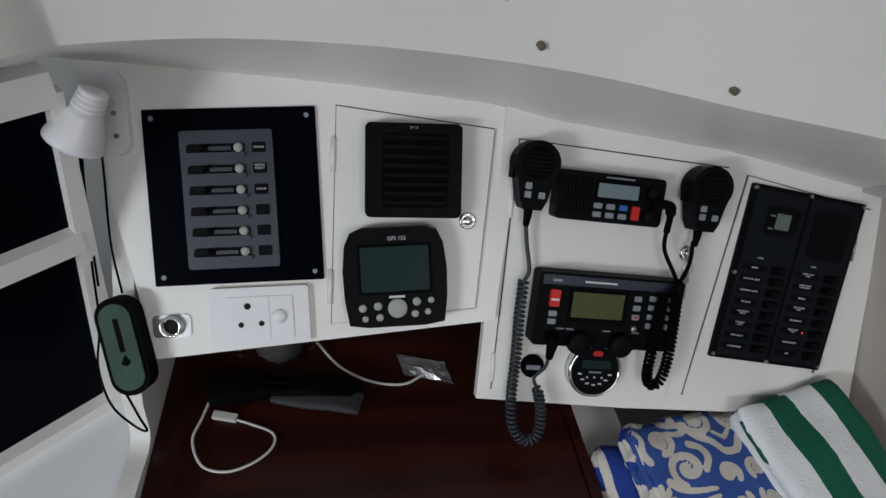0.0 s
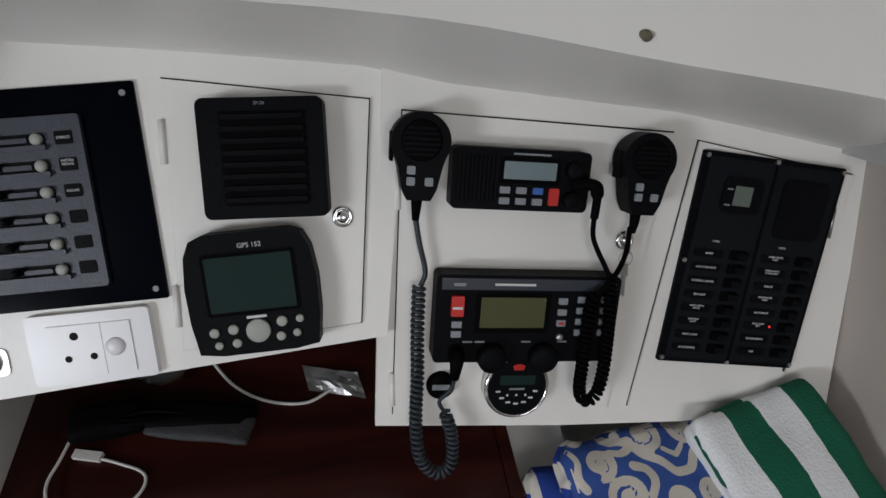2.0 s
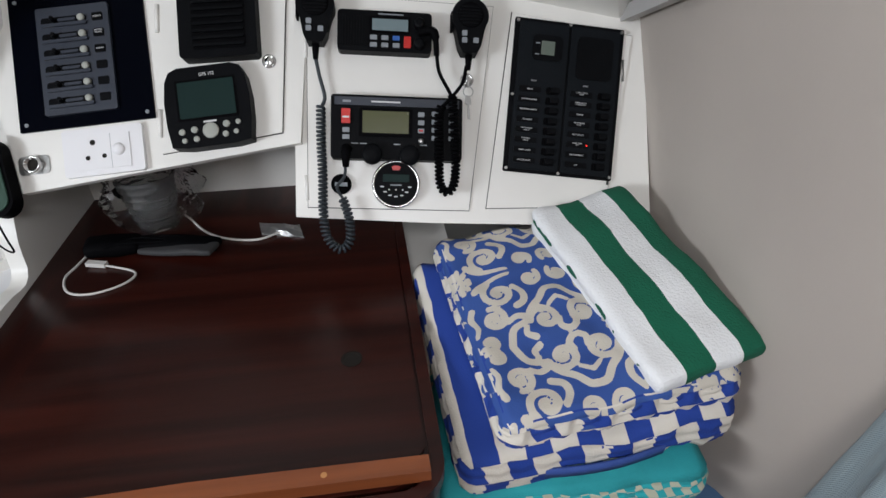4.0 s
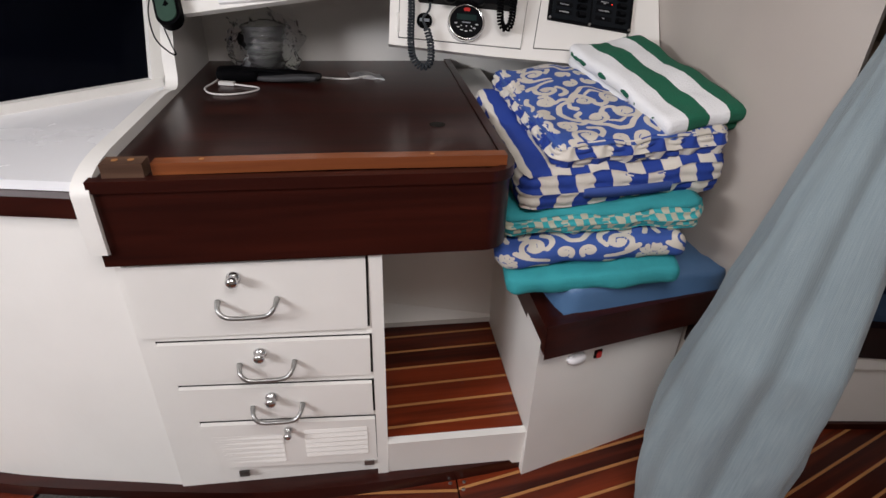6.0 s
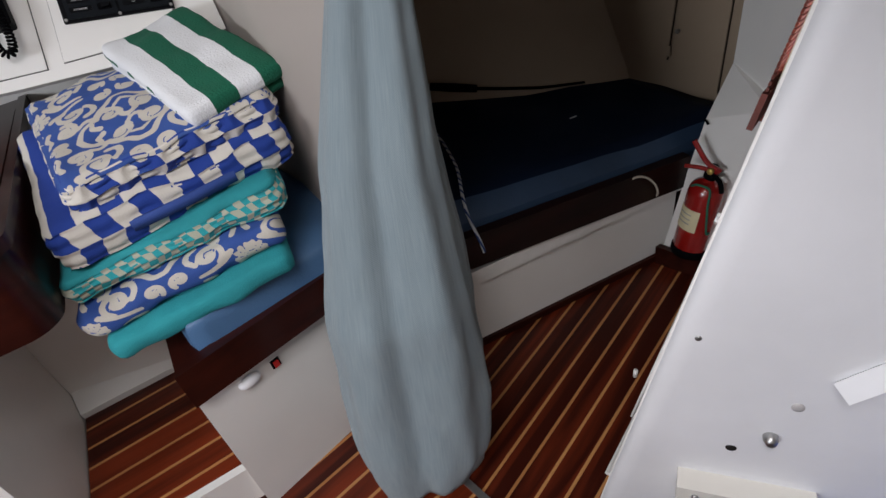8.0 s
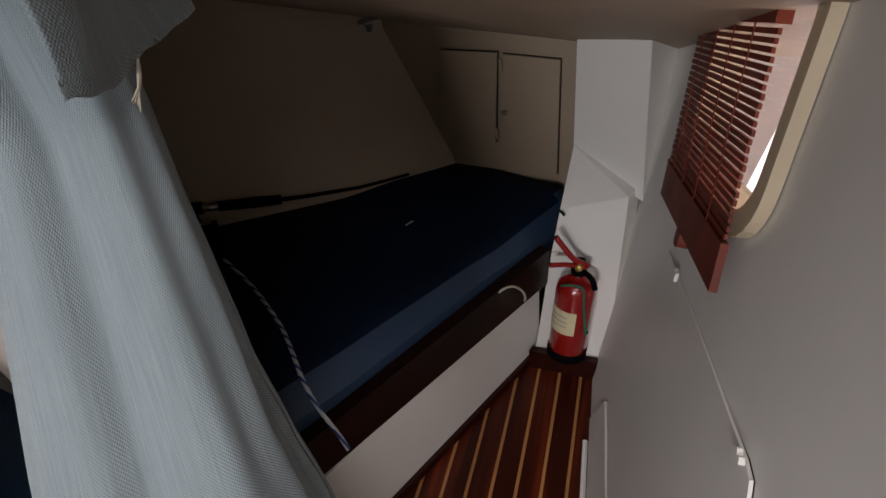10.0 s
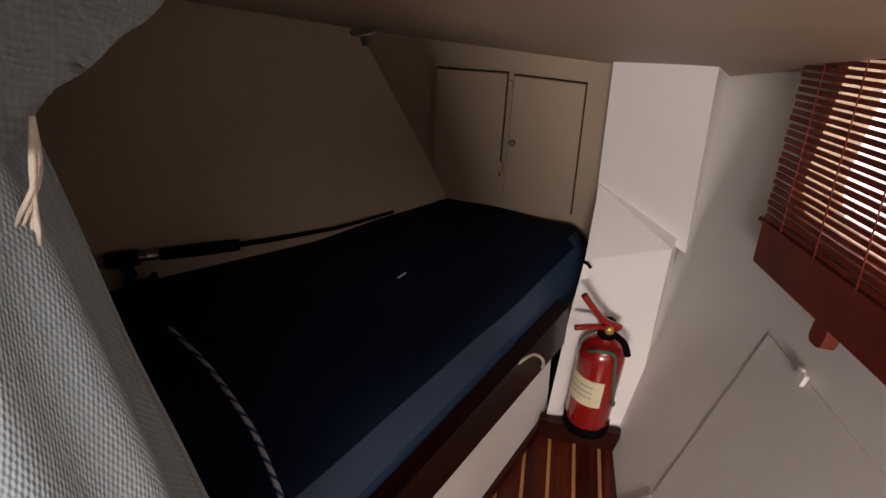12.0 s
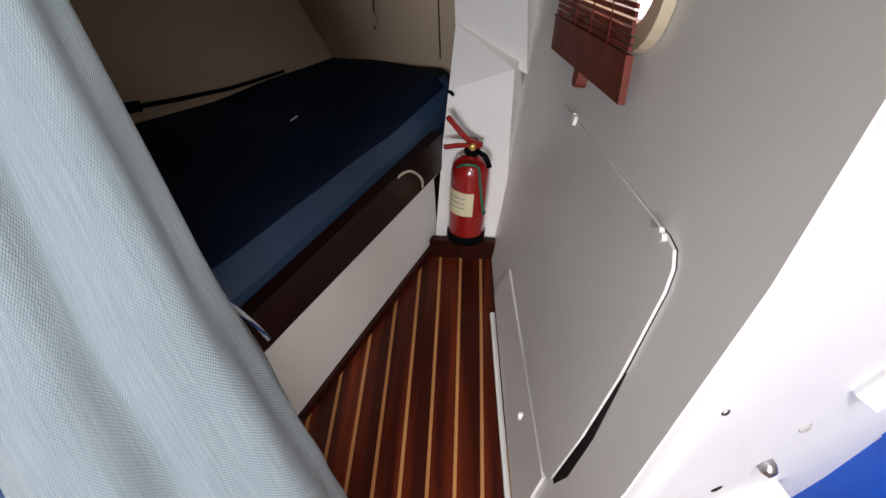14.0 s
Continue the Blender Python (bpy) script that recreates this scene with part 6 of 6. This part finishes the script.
# the leaf has sprung out of its rebate at its lower free corner
sx, sy = (htr - htl).normalized(), (hbl - htl).normalized()
open_by = [0.0008 + 0.011 * max(0.0, (p - htl).dot(sx)) / (htr - htl).length * max(0.0, (p - htl).dot(sy)) / (hbl - htl).length for p in edge_pts]
bm = B()
lo_ = [bm.verts.new(PW @ Vector((p.x, p.y, z))) for p, z in zip(edge_pts, open_by)]
hi_ = [bm.verts.new(PW @ Vector((p.x, p.y, z + (0.0034 if 0 < k < 9 else 0.0008)))) for k, (p, z) in enumerate(zip(edge_pts, open_by))]
bm.faces.new(hi_)
bm.faces.new(lo_[::-1])
for i in range(10):
    j = (i + 1) % 10
    bm.faces.new((lo_[i], lo_[j], hi_[j], hi_[i]))
part("leaf", bm, WHITE, ha, bevel=0.0004)
slab("gap", [(p + (p - (htl + hbr) / 2).normalized() * (0.0016 if 0 < k < 9 else -0.02))[:] for k, p in enumerate(edge_pts)], 0.0003, 0.0007, PW, DARKGAP, ha)
slab("opening", [(0.66, 0.50), (0.66, 0.25), (0.693, 0.252), (0.708, 0.311), (0.709, 0.418), (0.697, 0.54)], 0.0006, 0.0015, PW, DARKGAP, ha)
for p, ang in ((htl.lerp(htr, 0.20), 5), (htl.lerp(htr, 0.93), -40)):
    for dx in (-0.006, 0.006):
        bm = B()
        prism(bm, rounded(-0.0035, 0.0035, -0.007, 0.007, 0.0015), 0.001, 0.006, PW @ Matrix.Translation((p.x + dx * 0.7, p.y + 0.004, 0.004)) @ pose(0, 0, 0, 0, 0, ang))
        part("turn_button", bm, WHITE, ha, bevel=0.002)
bm = B()
tube(bm, [(hbr.x - 0.07, hbr.y + 0.045, 0.036), (hbr.x - 0.068, hbr.y + 0.065, 0.038)], 0.004, 8, True, PW)
part("finger_pull", bm, WHITE, ha, smooth=True)
p2 = [on_wall(*p) for p in ((1.905, -0.268, 0.165), (1.49, -0.458, 0.212), (1.48, -0.43, 0.02), (1.95, -0.22, 0.02))]
lower = thing("lower_panel", PW @ Vector((*p2[3], 0)), "white painted lower panel below the hatch", "panel")
slab("board", p2, 0.001, 0.006, PW, WHITE, lower, 0.0015)
bm = B()
tube(bm, [(-0.0 + q[0], q[1], 0.010) for q in (on_wall(1.90, -0.225, 0.004), on_wall(1.47, -0.42, 0.004))], 0.006, 6, True, PW)
part("foot_bead", bm, WHITE, lower)

# chips, screws and stains on the casing corner
def on_corner(a, z):
    """A point of the worn corner wall, a metres past its edge."""
    t = max(0.0, min(1.0, z / 1.0))
    e = PW @ Vector((float(np.interp(z, [0, 0.2, 0.47, 0.76, 0.95], [0.755, 0.770, 0.780, 0.760, 0.732])), z, 0.0))
    return e + Vector((-0.9195, -0.3931, 0)) * 0.024 + Vector((0.63, -0.77, 0)) * a


CN = Vector((-0.77, -0.63, 0.0))


def fitting(name, a, z, r, h, mat, label, cat):
    p = on_corner(a, z)
    f = thing(name, p, label, cat)
    bm = B()
    lathe(bm, [(r, -0.004), (r, h * 0.5), (r * 0.6, h), (r * 0.2, h)], look(p, p - CN), 12)
    part("head", bm, mat, f, smooth=True)


fitting("bolt", 0.163, 0.452, 0.009, 0.014, STEEL, "rusty steel bolt end in the white casing", "bolt")
fitting("bolt_hole", 0.132, 0.405, 0.007, 0.001, DARKGAP, "open bolt hole in the white casing", "hole")
fitting("screw", 0.168, 0.520, 0.007, 0.003, material("stained_filler", (0.45, 0.43, 0.42), 0.7), "stained screw head in the white casing", "screw")
fitting("screw", 0.032, 0.62, 0.004, 0.002, STEEL, "small screw at the casing edge", "screw")
ba = thing("batten", on_corner(0.17, 0.62), "white painted batten on the casing", "batten")
bm = B()
p, q = on_corner(0.195, 0.565), on_corner(0.315, 0.745)
tube(bm, [p + CN * 0.004, q + CN * 0.004], 0.018, 4, True)
part("strip", bm, MATS["worn_white_paint"], ba, bevel=0.002)
bx_ = thing("step_bracket", on_corner(0.14, 0.33), "white moulded bracket screwed to the casing", "bracket")
bm = B()
c = on_corner(0.165, 0.300)
box(bm, -0.075, 0.10, -0.09, 0.02, 0.0, 0.035, as_matrix(c, (0.63, -0.77, 0), (0.0, 0.0, 1.0), CN))
part("plate", bm, material("cream_moulding", (0.72, 0.69, 0.62), 0.4, var=0.08), bx_, bevel=0.006)
for a in (-0.05, 0.04):
    bm = B()
    lathe(bm, [(0.005, 0.0), (0.005, 0.003), (0.002, 0.004)], as_matrix(c, (0.63, -0.77, 0), (0.0, 0.0, 1.0), CN) @ Matrix.Translation((a, 0.004, 0.035)), 12)
    part("screw", bm, STEEL, bx_, smooth=True)
blb = thing("blue_crate", (1.62, -0.93, 0.0), "bright blue plastic crate beside the casing", "crate")
bm = B()
box(bm, -0.15, 0.15, -0.15, 0.15, 0.0, 0.36, Matrix.Translation((1.64, -1.02, 0.0)) @ pose(0, 0, 0, 0, 0, -50))
part("body", bm, material("blue_plastic", (0.01, 0.10, 0.55), 0.4), blb, bevel=0.012)
bm = B()
box(bm, -0.158, 0.158, -0.158, 0.158, 0.36, 0.385, Matrix.Translation((1.64, -1.02, 0.0)) @ pose(0, 0, 0, 0, 0, -50))
part("rim", bm, MATS["blue_plastic"], blb, bevel=0.006)

# fire extinguisher in the niche
fe = thing("fire_extinguisher", (2.045, -0.10, 0.06), "red fire extinguisher with a cream label in a niche", "fire extinguisher")
up = Vector((0.20, -0.06, 0.975)).normalized()
sx = Vector((0.345, -0.936, 0.0))
sx = (sx - up * sx.dot(up)).normalized()
FE = as_matrix((2.046, -0.112, 0.088), sx, sx.cross(up), up)
bm = B()
lathe(bm, [(0.010, 0.0), (0.040, 0.0), (0.043, 0.006), (0.043, 0.175), (0.041, 0.190), (0.034, 0.203), (0.022, 0.212), (0.014, 0.216), (0.014, 0.222)], FE, 32)
part("cylinder", bm, EXTRED, fe, smooth=True)
bm = B()
lathe(bm, [(0.040, -0.002), (0.0455, 0.0), (0.0455, 0.018), (0.0435, 0.021)], FE, 32)
part("foot_ring", bm, RUBBER, fe, "black rubber foot ring", smooth=True)
bm = B()
lathe(bm, [(0.013, 0.215), (0.017, 0.219), (0.017, 0.232), (0.012, 0.240), (0.012, 0.252), (0.006, 0.254)], FE, 20)
part("valve", bm, RUBBER, fe, smooth=True)
bm = B()
seg = []
for i in range(15):
    a = radians(190 + 95 * i / 14)
    seg.append([bm.verts.new(FE @ Vector((r * math.cos(a), -r * math.sin(a), z))) for r, z in ((0.0435, 0.080), (0.0435, 0.140), (0.0441, 0.140), (0.0441, 0.080))])
for a, b in zip(seg, seg[1:]):
    for j in range(4):
        bm.faces.new((a[j], a[(j + 1) % 4], b[(j + 1) % 4], b[j]))
part("label", bm, LABELP, fe, "cream paper service label")
for zz in (0.125, 0.112, 0.10):
    bm = B()
    seg = []
    for i in range(9):
        a = radians(205 + 55 * i / 8)
        seg.append([bm.verts.new(FE @ Vector((r * math.cos(a), -r * math.sin(a), zz + dz))) for r, dz in ((0.0442, -0.0012), (0.0442, 0.0012), (0.0446, 0.0012), (0.0446, -0.0012))])
    for a, b in zip(seg, seg[1:]):
        for j in range(4):
            bm.faces.new((a[j], a[(j + 1) % 4], b[(j + 1) % 4], b[j]))
    part("print_bar", bm, KEYGREY, fe)
for pts, rr in (([(0.020, 0.004, 0.243), (-0.012, 0.012, 0.258), (-0.045, 0.018, 0.295), (-0.055, 0.020, 0.308)], 0.0065), ([(0.016, 0.004, 0.238), (-0.025, 0.016, 0.244), (-0.060, 0.028, 0.243)], 0.0055)):
    bm = B()
    tube(bm, smooth_path(pts, 5), rr, 8, True, FE)
    part("lever", bm, EXTRED, fe, smooth=True)
bm = B()
lathe(bm, [(0.008, 0.0), (0.008, 0.008), (0.006, 0.010)], FE @ Matrix.Translation((0.0, 0.014, 0.243)) @ pose(0, 0, 0, -90, 0, 0), 14)
part("gauge", bm, material("brass_tag", (0.55, 0.38, 0.10), 0.35, 0.6), fe, smooth=True)
bm = B()
tube(bm, smooth_path([(-0.030, 0.030, 0.198), (-0.012, 0.044, 0.212), (0.015, 0.040, 0.205), (0.022, 0.045, 0.17), (0.030, 0.040, 0.12), (0.036, 0.032, 0.085), (0.040, 0.020, 0.082)], 6), 0.0028, 7, True, FE)
part("lashing", bm, material("green_cord", (0.01, 0.13, 0.07), 0.7), fe, "green cord lashing", smooth=True)
bm = B()
tube(bm, smooth_path([(0.014, 0.010, 0.228), (0.030, 0.022, 0.222), (0.040, 0.026, 0.200)], 5), 0.006, 8, True, FE)
part("nozzle", bm, RUBBER, fe, smooth=True)

# hook on the niche edge
hk = thing("coat_hook", (2.14, -0.06, 0.41), "small dark steel hook at the berth end", "hook")
bm = B()
tube(bm, smooth_path([(2.150, -0.055, 0.412), (2.138, -0.060, 0.416), (2.131, -0.068, 0.420), (2.129, -0.076, 0.414)], 4), 0.003, 8)
part("shank", bm, RUBBER, hk, smooth=True)

# fishing rod lying against the hull side
rd = thing("fishing_rod", (1.56, 0.82, 0.5), "black fishing rod lying along the hull side", "fishing rod")
line = [Vector(p) for p in ((1.40, 0.935, 0.545), (1.564, 0.815, 0.51), (1.747, 0.678, 0.472), (1.91, 0.553, 0.432), (2.049, 0.452, 0.408), (2.15, 0.38, 0.405))]


def along(t):
    f = t * (len(line) - 1)
    i = min(int(f), len(line) - 2)
    return line[i].lerp(line[i + 1], f - i)


for name, t0, t1, r, mt in (("butt_grip", 0.0, 0.30, 0.016, RUBBER), ("reel_seat", 0.30, 0.43, 0.010, STEEL), ("seat_hood", 0.345, 0.395, 0.017, RUBBER), ("fore_grip", 0.43, 0.57, 0.0135, RUBBER), ("blank", 0.57, 1.0, 0.0055, RUBBER)):
    bm = B()
    tube(bm, [along(t0 + (t1 - t0) * i / 6) for i in range(7)], [r * (1 - (0.35 * i / 6 if name == "blank" else 0.04 * abs(i - 3))) for i in range(7)], 12)
    part(name, bm, mt, rd, smooth=True)
bm = B()
c = along(0.37)
lathe(bm, [(0.012, -0.03), (0.034, -0.028), (0.036, -0.02), (0.026, -0.012), (0.026, 0.012), (0.036, 0.02), (0.034, 0.028), (0.012, 0.03)], look(c + Vector((-0.012, -0.05, -0.055)), c + Vector((0.4, -0.3, -0.15))), 24)
part("reel", bm, RUBBER, rd, smooth=True)
bm = B()
tube(bm, [c, c + Vector((-0.010, -0.03, -0.025))], 0.010, 8)
part("reel_foot", bm, RUBBER, rd)


# ropes
def rope(name, pts, r, mat, label, k=8):
    o = thing(name, pts[0], label, "rope")
    bm = B()
    path = smooth_path(pts, k)
    tube(bm, path, [r * (1 + 0.08 * math.sin(i * 2.4)) for i in range(len(path))], 8)
    part("line", bm, mat, o, smooth=True)
    return o


zt = 0.448
rope("rope", [(1.437, 0.70, zt), (1.434, 0.60, zt), (1.429, 0.512, zt), (1.405, 0.40, zt), (1.405, 0.33, zt), (1.432, 0.30, zt), (1.465, 0.322, zt), (1.478, 0.382, zt), (1.455, 0.415, zt + 0.004), (1.42, 0.43, zt + 0.008), (1.384, 0.436, zt), (1.34, 0.44, zt)], 0.0042, ROPE, "cream rope lying in a loop on the mattress")
SPECK = stripes("blue_fleck_rope", (0.50, 0.52, 0.55), (0.02, 0.05, 0.18), 0.012, 0.35, "X")
rope("rope", [(1.66, 0.50, 0.437), (1.63, 0.36, 0.438), (1.585, 0.22, 0.441), (1.556, 0.155, 0.440), (1.525, 0.095, 0.436), (1.508, 0.055, 0.412), (1.500, 0.020, 0.390), (1.496, -0.004, 0.372), (1.492, -0.022, 0.352)], 0.0038, SPECK, "thin blue-flecked rope hanging over the berth rail")
rope("rope", [(1.925, -0.012, 0.318), (1.942, -0.028, 0.334), (1.975, -0.033, 0.318), (2.000, -0.038, 0.285), (2.010, -0.034, 0.250), (2.006, -0.006, 0.228)], 0.0028, ROPE, "short cream rope becket through the berth front")
fh = thing("rope_hole", (1.964, 0.002, 0.205), "dark drilled hole in the berth front", "hole")
bm = B()
lathe(bm, [(0.005, -0.002), (0.005, 0.0012), (0.002, 0.0012)], BF @ Matrix.Translation((0.709, 0.208, 0.0)), 12)
part("rim", bm, DARKGAP, fh)
pc = thing("paper_scrap", (1.93, 0.22, 0.398), "small white paper scrap on the mattress", "paper")
bm = B()
box(bm, -0.010, 0.010, -0.002, 0.002, 0.0, 0.0012, pose(1.98, 0.24, 0.400, 0, -6, -20))
part("sheet", bm, PRINT, pc)

# ceiling fitting above the berth
cf = thing("ceiling_fitting", (1.99, 0.235, 0.84), "small dark steel eye under the berth ceiling", "eye bolt")
bm = B()
lathe(bm, [(0.020, 0.0), (0.020, -0.003), (0.008, -0.006), (0.006, -0.02), (0.002, -0.022)], Matrix.Translation((1.99, 0.235, 0.852)), 16)
part("plate", bm, STEEL, cf, smooth=True)

# upper swag of the curtain, with its frayed tassel
sw_ = thing("curtain_swag", (1.36, -0.1, 1.1), "grey woven curtain swag with a frayed cream tassel", "curtain")
bm = B()
nu, nv = 24, 12
gr = []
for i in range(nu + 1):
    t = i / nu
    base = Vector((1.335, -0.20, 1.135)).lerp(Vector((1.475, -0.10, 1.135)), t)
    row = []
    for j in range(nv + 1):
        s = j / nv
        drop = 0.115 * s * (0.80 + 0.20 * math.sin(math.pi * (0.15 + 0.7 * t)))
        row.append(bm.verts.new(base + Vector((0.010 * math.sin(5 * t + 3 * s), 0.010 * math.cos(6 * t + 2 * s), -drop + 0.004 * noise.noise(Vector((i * 0.3, j * 0.4, 0)))))))
    gr.append(row)
uv = bm.loops.layers.uv.new("cloth")
for i in range(nu):
    for j in range(nv):
        f = bm.faces.new((gr[i][j], gr[i][j + 1], gr[i + 1][j + 1], gr[i + 1][j]))
        for lp, (p, q) in zip(f.loops, ((i, j), (i, j + 1), (i + 1, j + 1), (i + 1, j))):
            lp[uv].uv = (0.17 * p / nu, 0.115 * q / nv)
ex = bmesh.ops.extrude_face_region(bm, geom=bm.faces[:])
for v in ex["geom"]:
    if isinstance(v, bmesh.types.BMVert):
        v.co += Vector((0.004, 0.002, 0.0))
part("cloth", bm, CLOTH, sw_, smooth=True)
for k in range(5):
    rnd = random.Random(90 + k)
    bm = B()
    b0 = Vector((1.408, -0.148, 1.025))
    tube(bm, smooth_path([b0, b0 + Vector((-0.008 + 0.003 * rnd.random(), -0.001 + 0.002 * rnd.random(), -0.014)), b0 + Vector((-0.020 + 0.006 * rnd.random(), 0.004 * rnd.random() - 0.003, -0.024 - 0.008 * rnd.random()))], 4), [0.0009] * 8 + [0.0004], 5)
    part("tassel", bm, ROPE, sw_, smooth=True)

# ---- loose floor mat ----
fm = thing("floor_mat", (-0.1, -0.1, 0.0), "dark grey loop-pile floor mat with a black edge", "mat")
m = pose(-0.33, -0.30, 0.0, 0, 0, -13)
bm = B()
box(bm, 0.0, 0.46, -0.5, 0.36, 0.0, 0.008, m)
part("tufting", bm, MATGREY, fm, bevel=0.003)
bm = B()
for x0, x1, y0, y1 in ((-0.012, 0.0, -0.512, 0.372), (0.46, 0.472, -0.512, 0.372), (0.0, 0.46, 0.36, 0.372), (0.0, 0.46, -0.512, -0.5)):
    box(bm, x0, x1, y0, y1, 0.0, 0.006, m)
part("binding", bm, RUBBER, fm)

# ---- threshold strip ----
bm = B()
prism(bm, [(1.188, -0.10), (1.204, -0.105), (1.275, -0.46), (1.259, -0.462)], -0.004, 0.004)
structure("threshold", bm, material("brushed_alloy", (0.55, 0.54, 0.52), 0.35, 0.9, var=0.15, scale=40), "dull metal threshold strip in the cabin sole", "threshold", 0.001)


# ---- sole planks with holly stripes ----
def planks(owner, clip, direction, pitch, offset, z, thick, stripe, box_xy):
    """Planks along one way, each cut to the outline, with a light stripe between neighbours."""
    d = Vector((math.cos(direction), math.sin(direction)))
    n = Vector((-d.y, d.x))

    def cut(poly, c, keep_above):
        out = []
        for i in range(len(poly)):
            a, b = poly[i], poly[(i + 1) % len(poly)]
            fa, fb = (a.dot(n) - c), (b.dot(n) - c)
            if not keep_above:
                fa, fb = -fa, -fb
            if fa >= 0:
                out.append(a)
            if (fa >= 0) != (fb >= 0):
                out.append(a.lerp(b, fa / (fa - fb)))
        return out

    cs = [p.dot(n) for p in clip]
    k0, k1 = math.floor((min(cs) - offset) / pitch), math.ceil((max(cs) - offset) / pitch)
    for k in range(k0, k1 + 1):
        for lo, hi, mt, nm, zz in ((offset + k * pitch + stripe, offset + (k + 1) * pitch, PLANK, "plank", z), (offset + k * pitch + 0.0004, offset + k * pitch + stripe - 0.0004, HOLLY, "stripe", z - 0.0003)):
            poly = cut(cut(clip, lo, True), hi, False)
            if len(poly) < 3:
                continue
            ang = Matrix.Rotation(direction, 4, "Z")
            inv = ang.inverted()
            loc = [inv @ Vector((p.x, p.y, 0)) for p in poly]
            bm = B()
            prism(bm, [(p.x, p.y) for p in loc], zz - thick, zz)
            me = bpy.data.meshes.new(nm)
            bmesh.ops.recalc_face_normals(bm, faces=bm.faces[:])
            bm.to_mesh(me)
            bm.free()
            me.materials.append(mt)
            ob = new(nm, me)
            ob.matrix_world = ang
            ob.parent = owner


V2 = lambda *p: [Vector(q) for q in p]
planks(bpy.data.objects["floor_footwell"], V2((0.531, 0.002), (0.844, 0.002), (0.844, 0.41), (0.531, 0.44)), math.atan(0.045), 0.0645, 0.004, 0.135, 0.010, 0.0085, None)
planks(bpy.data.objects["floor"], V2((1.262, 0.075), (1.20, -0.105), (1.262, -0.47), (1.45, -0.46), (2.10, -0.17), (2.045, -0.015)), math.atan(0.375), 0.0508, -0.8085, 0.0, 0.010, 0.0075, None)
planks(bpy.data.objects["floor"], V2((0.69, -0.012), (0.98, 0.032), (1.225, 0.092), (1.19, -0.105), (1.262, -0.47), (1.3, -0.9), (0.69, -0.9)), math.atan(0.205), 0.056, -0.2445, 0.0, 0.010, 0.0085, None)
planks(bpy.data.objects["floor"], V2((-1.2, 0.40), (-0.9, 0.265), (-0.39, 0.09), (0.14, 0.006), (0.405, -0.022), (0.686, -0.013), (0.686, -0.9), (-1.2, -0.9)), math.atan(-0.08), 0.062, -0.062, 0.0, 0.010, 0.0085, None)
for x, y in ((0.672, -0.03), (0.705, -0.03), (0.700, -0.05)):
    sc = thing("sole_screw", (x, y, 0.0), "small countersunk screw in the cabin sole", "screw", "sole screws")
    bm = B()
    lathe(bm, [(0.0045, -0.003), (0.0045, 0.0006), (0.002, 0.0008)], Matrix.Translation((x, y, 0.0)), 10)
    part("head", bm, STEEL, sc)
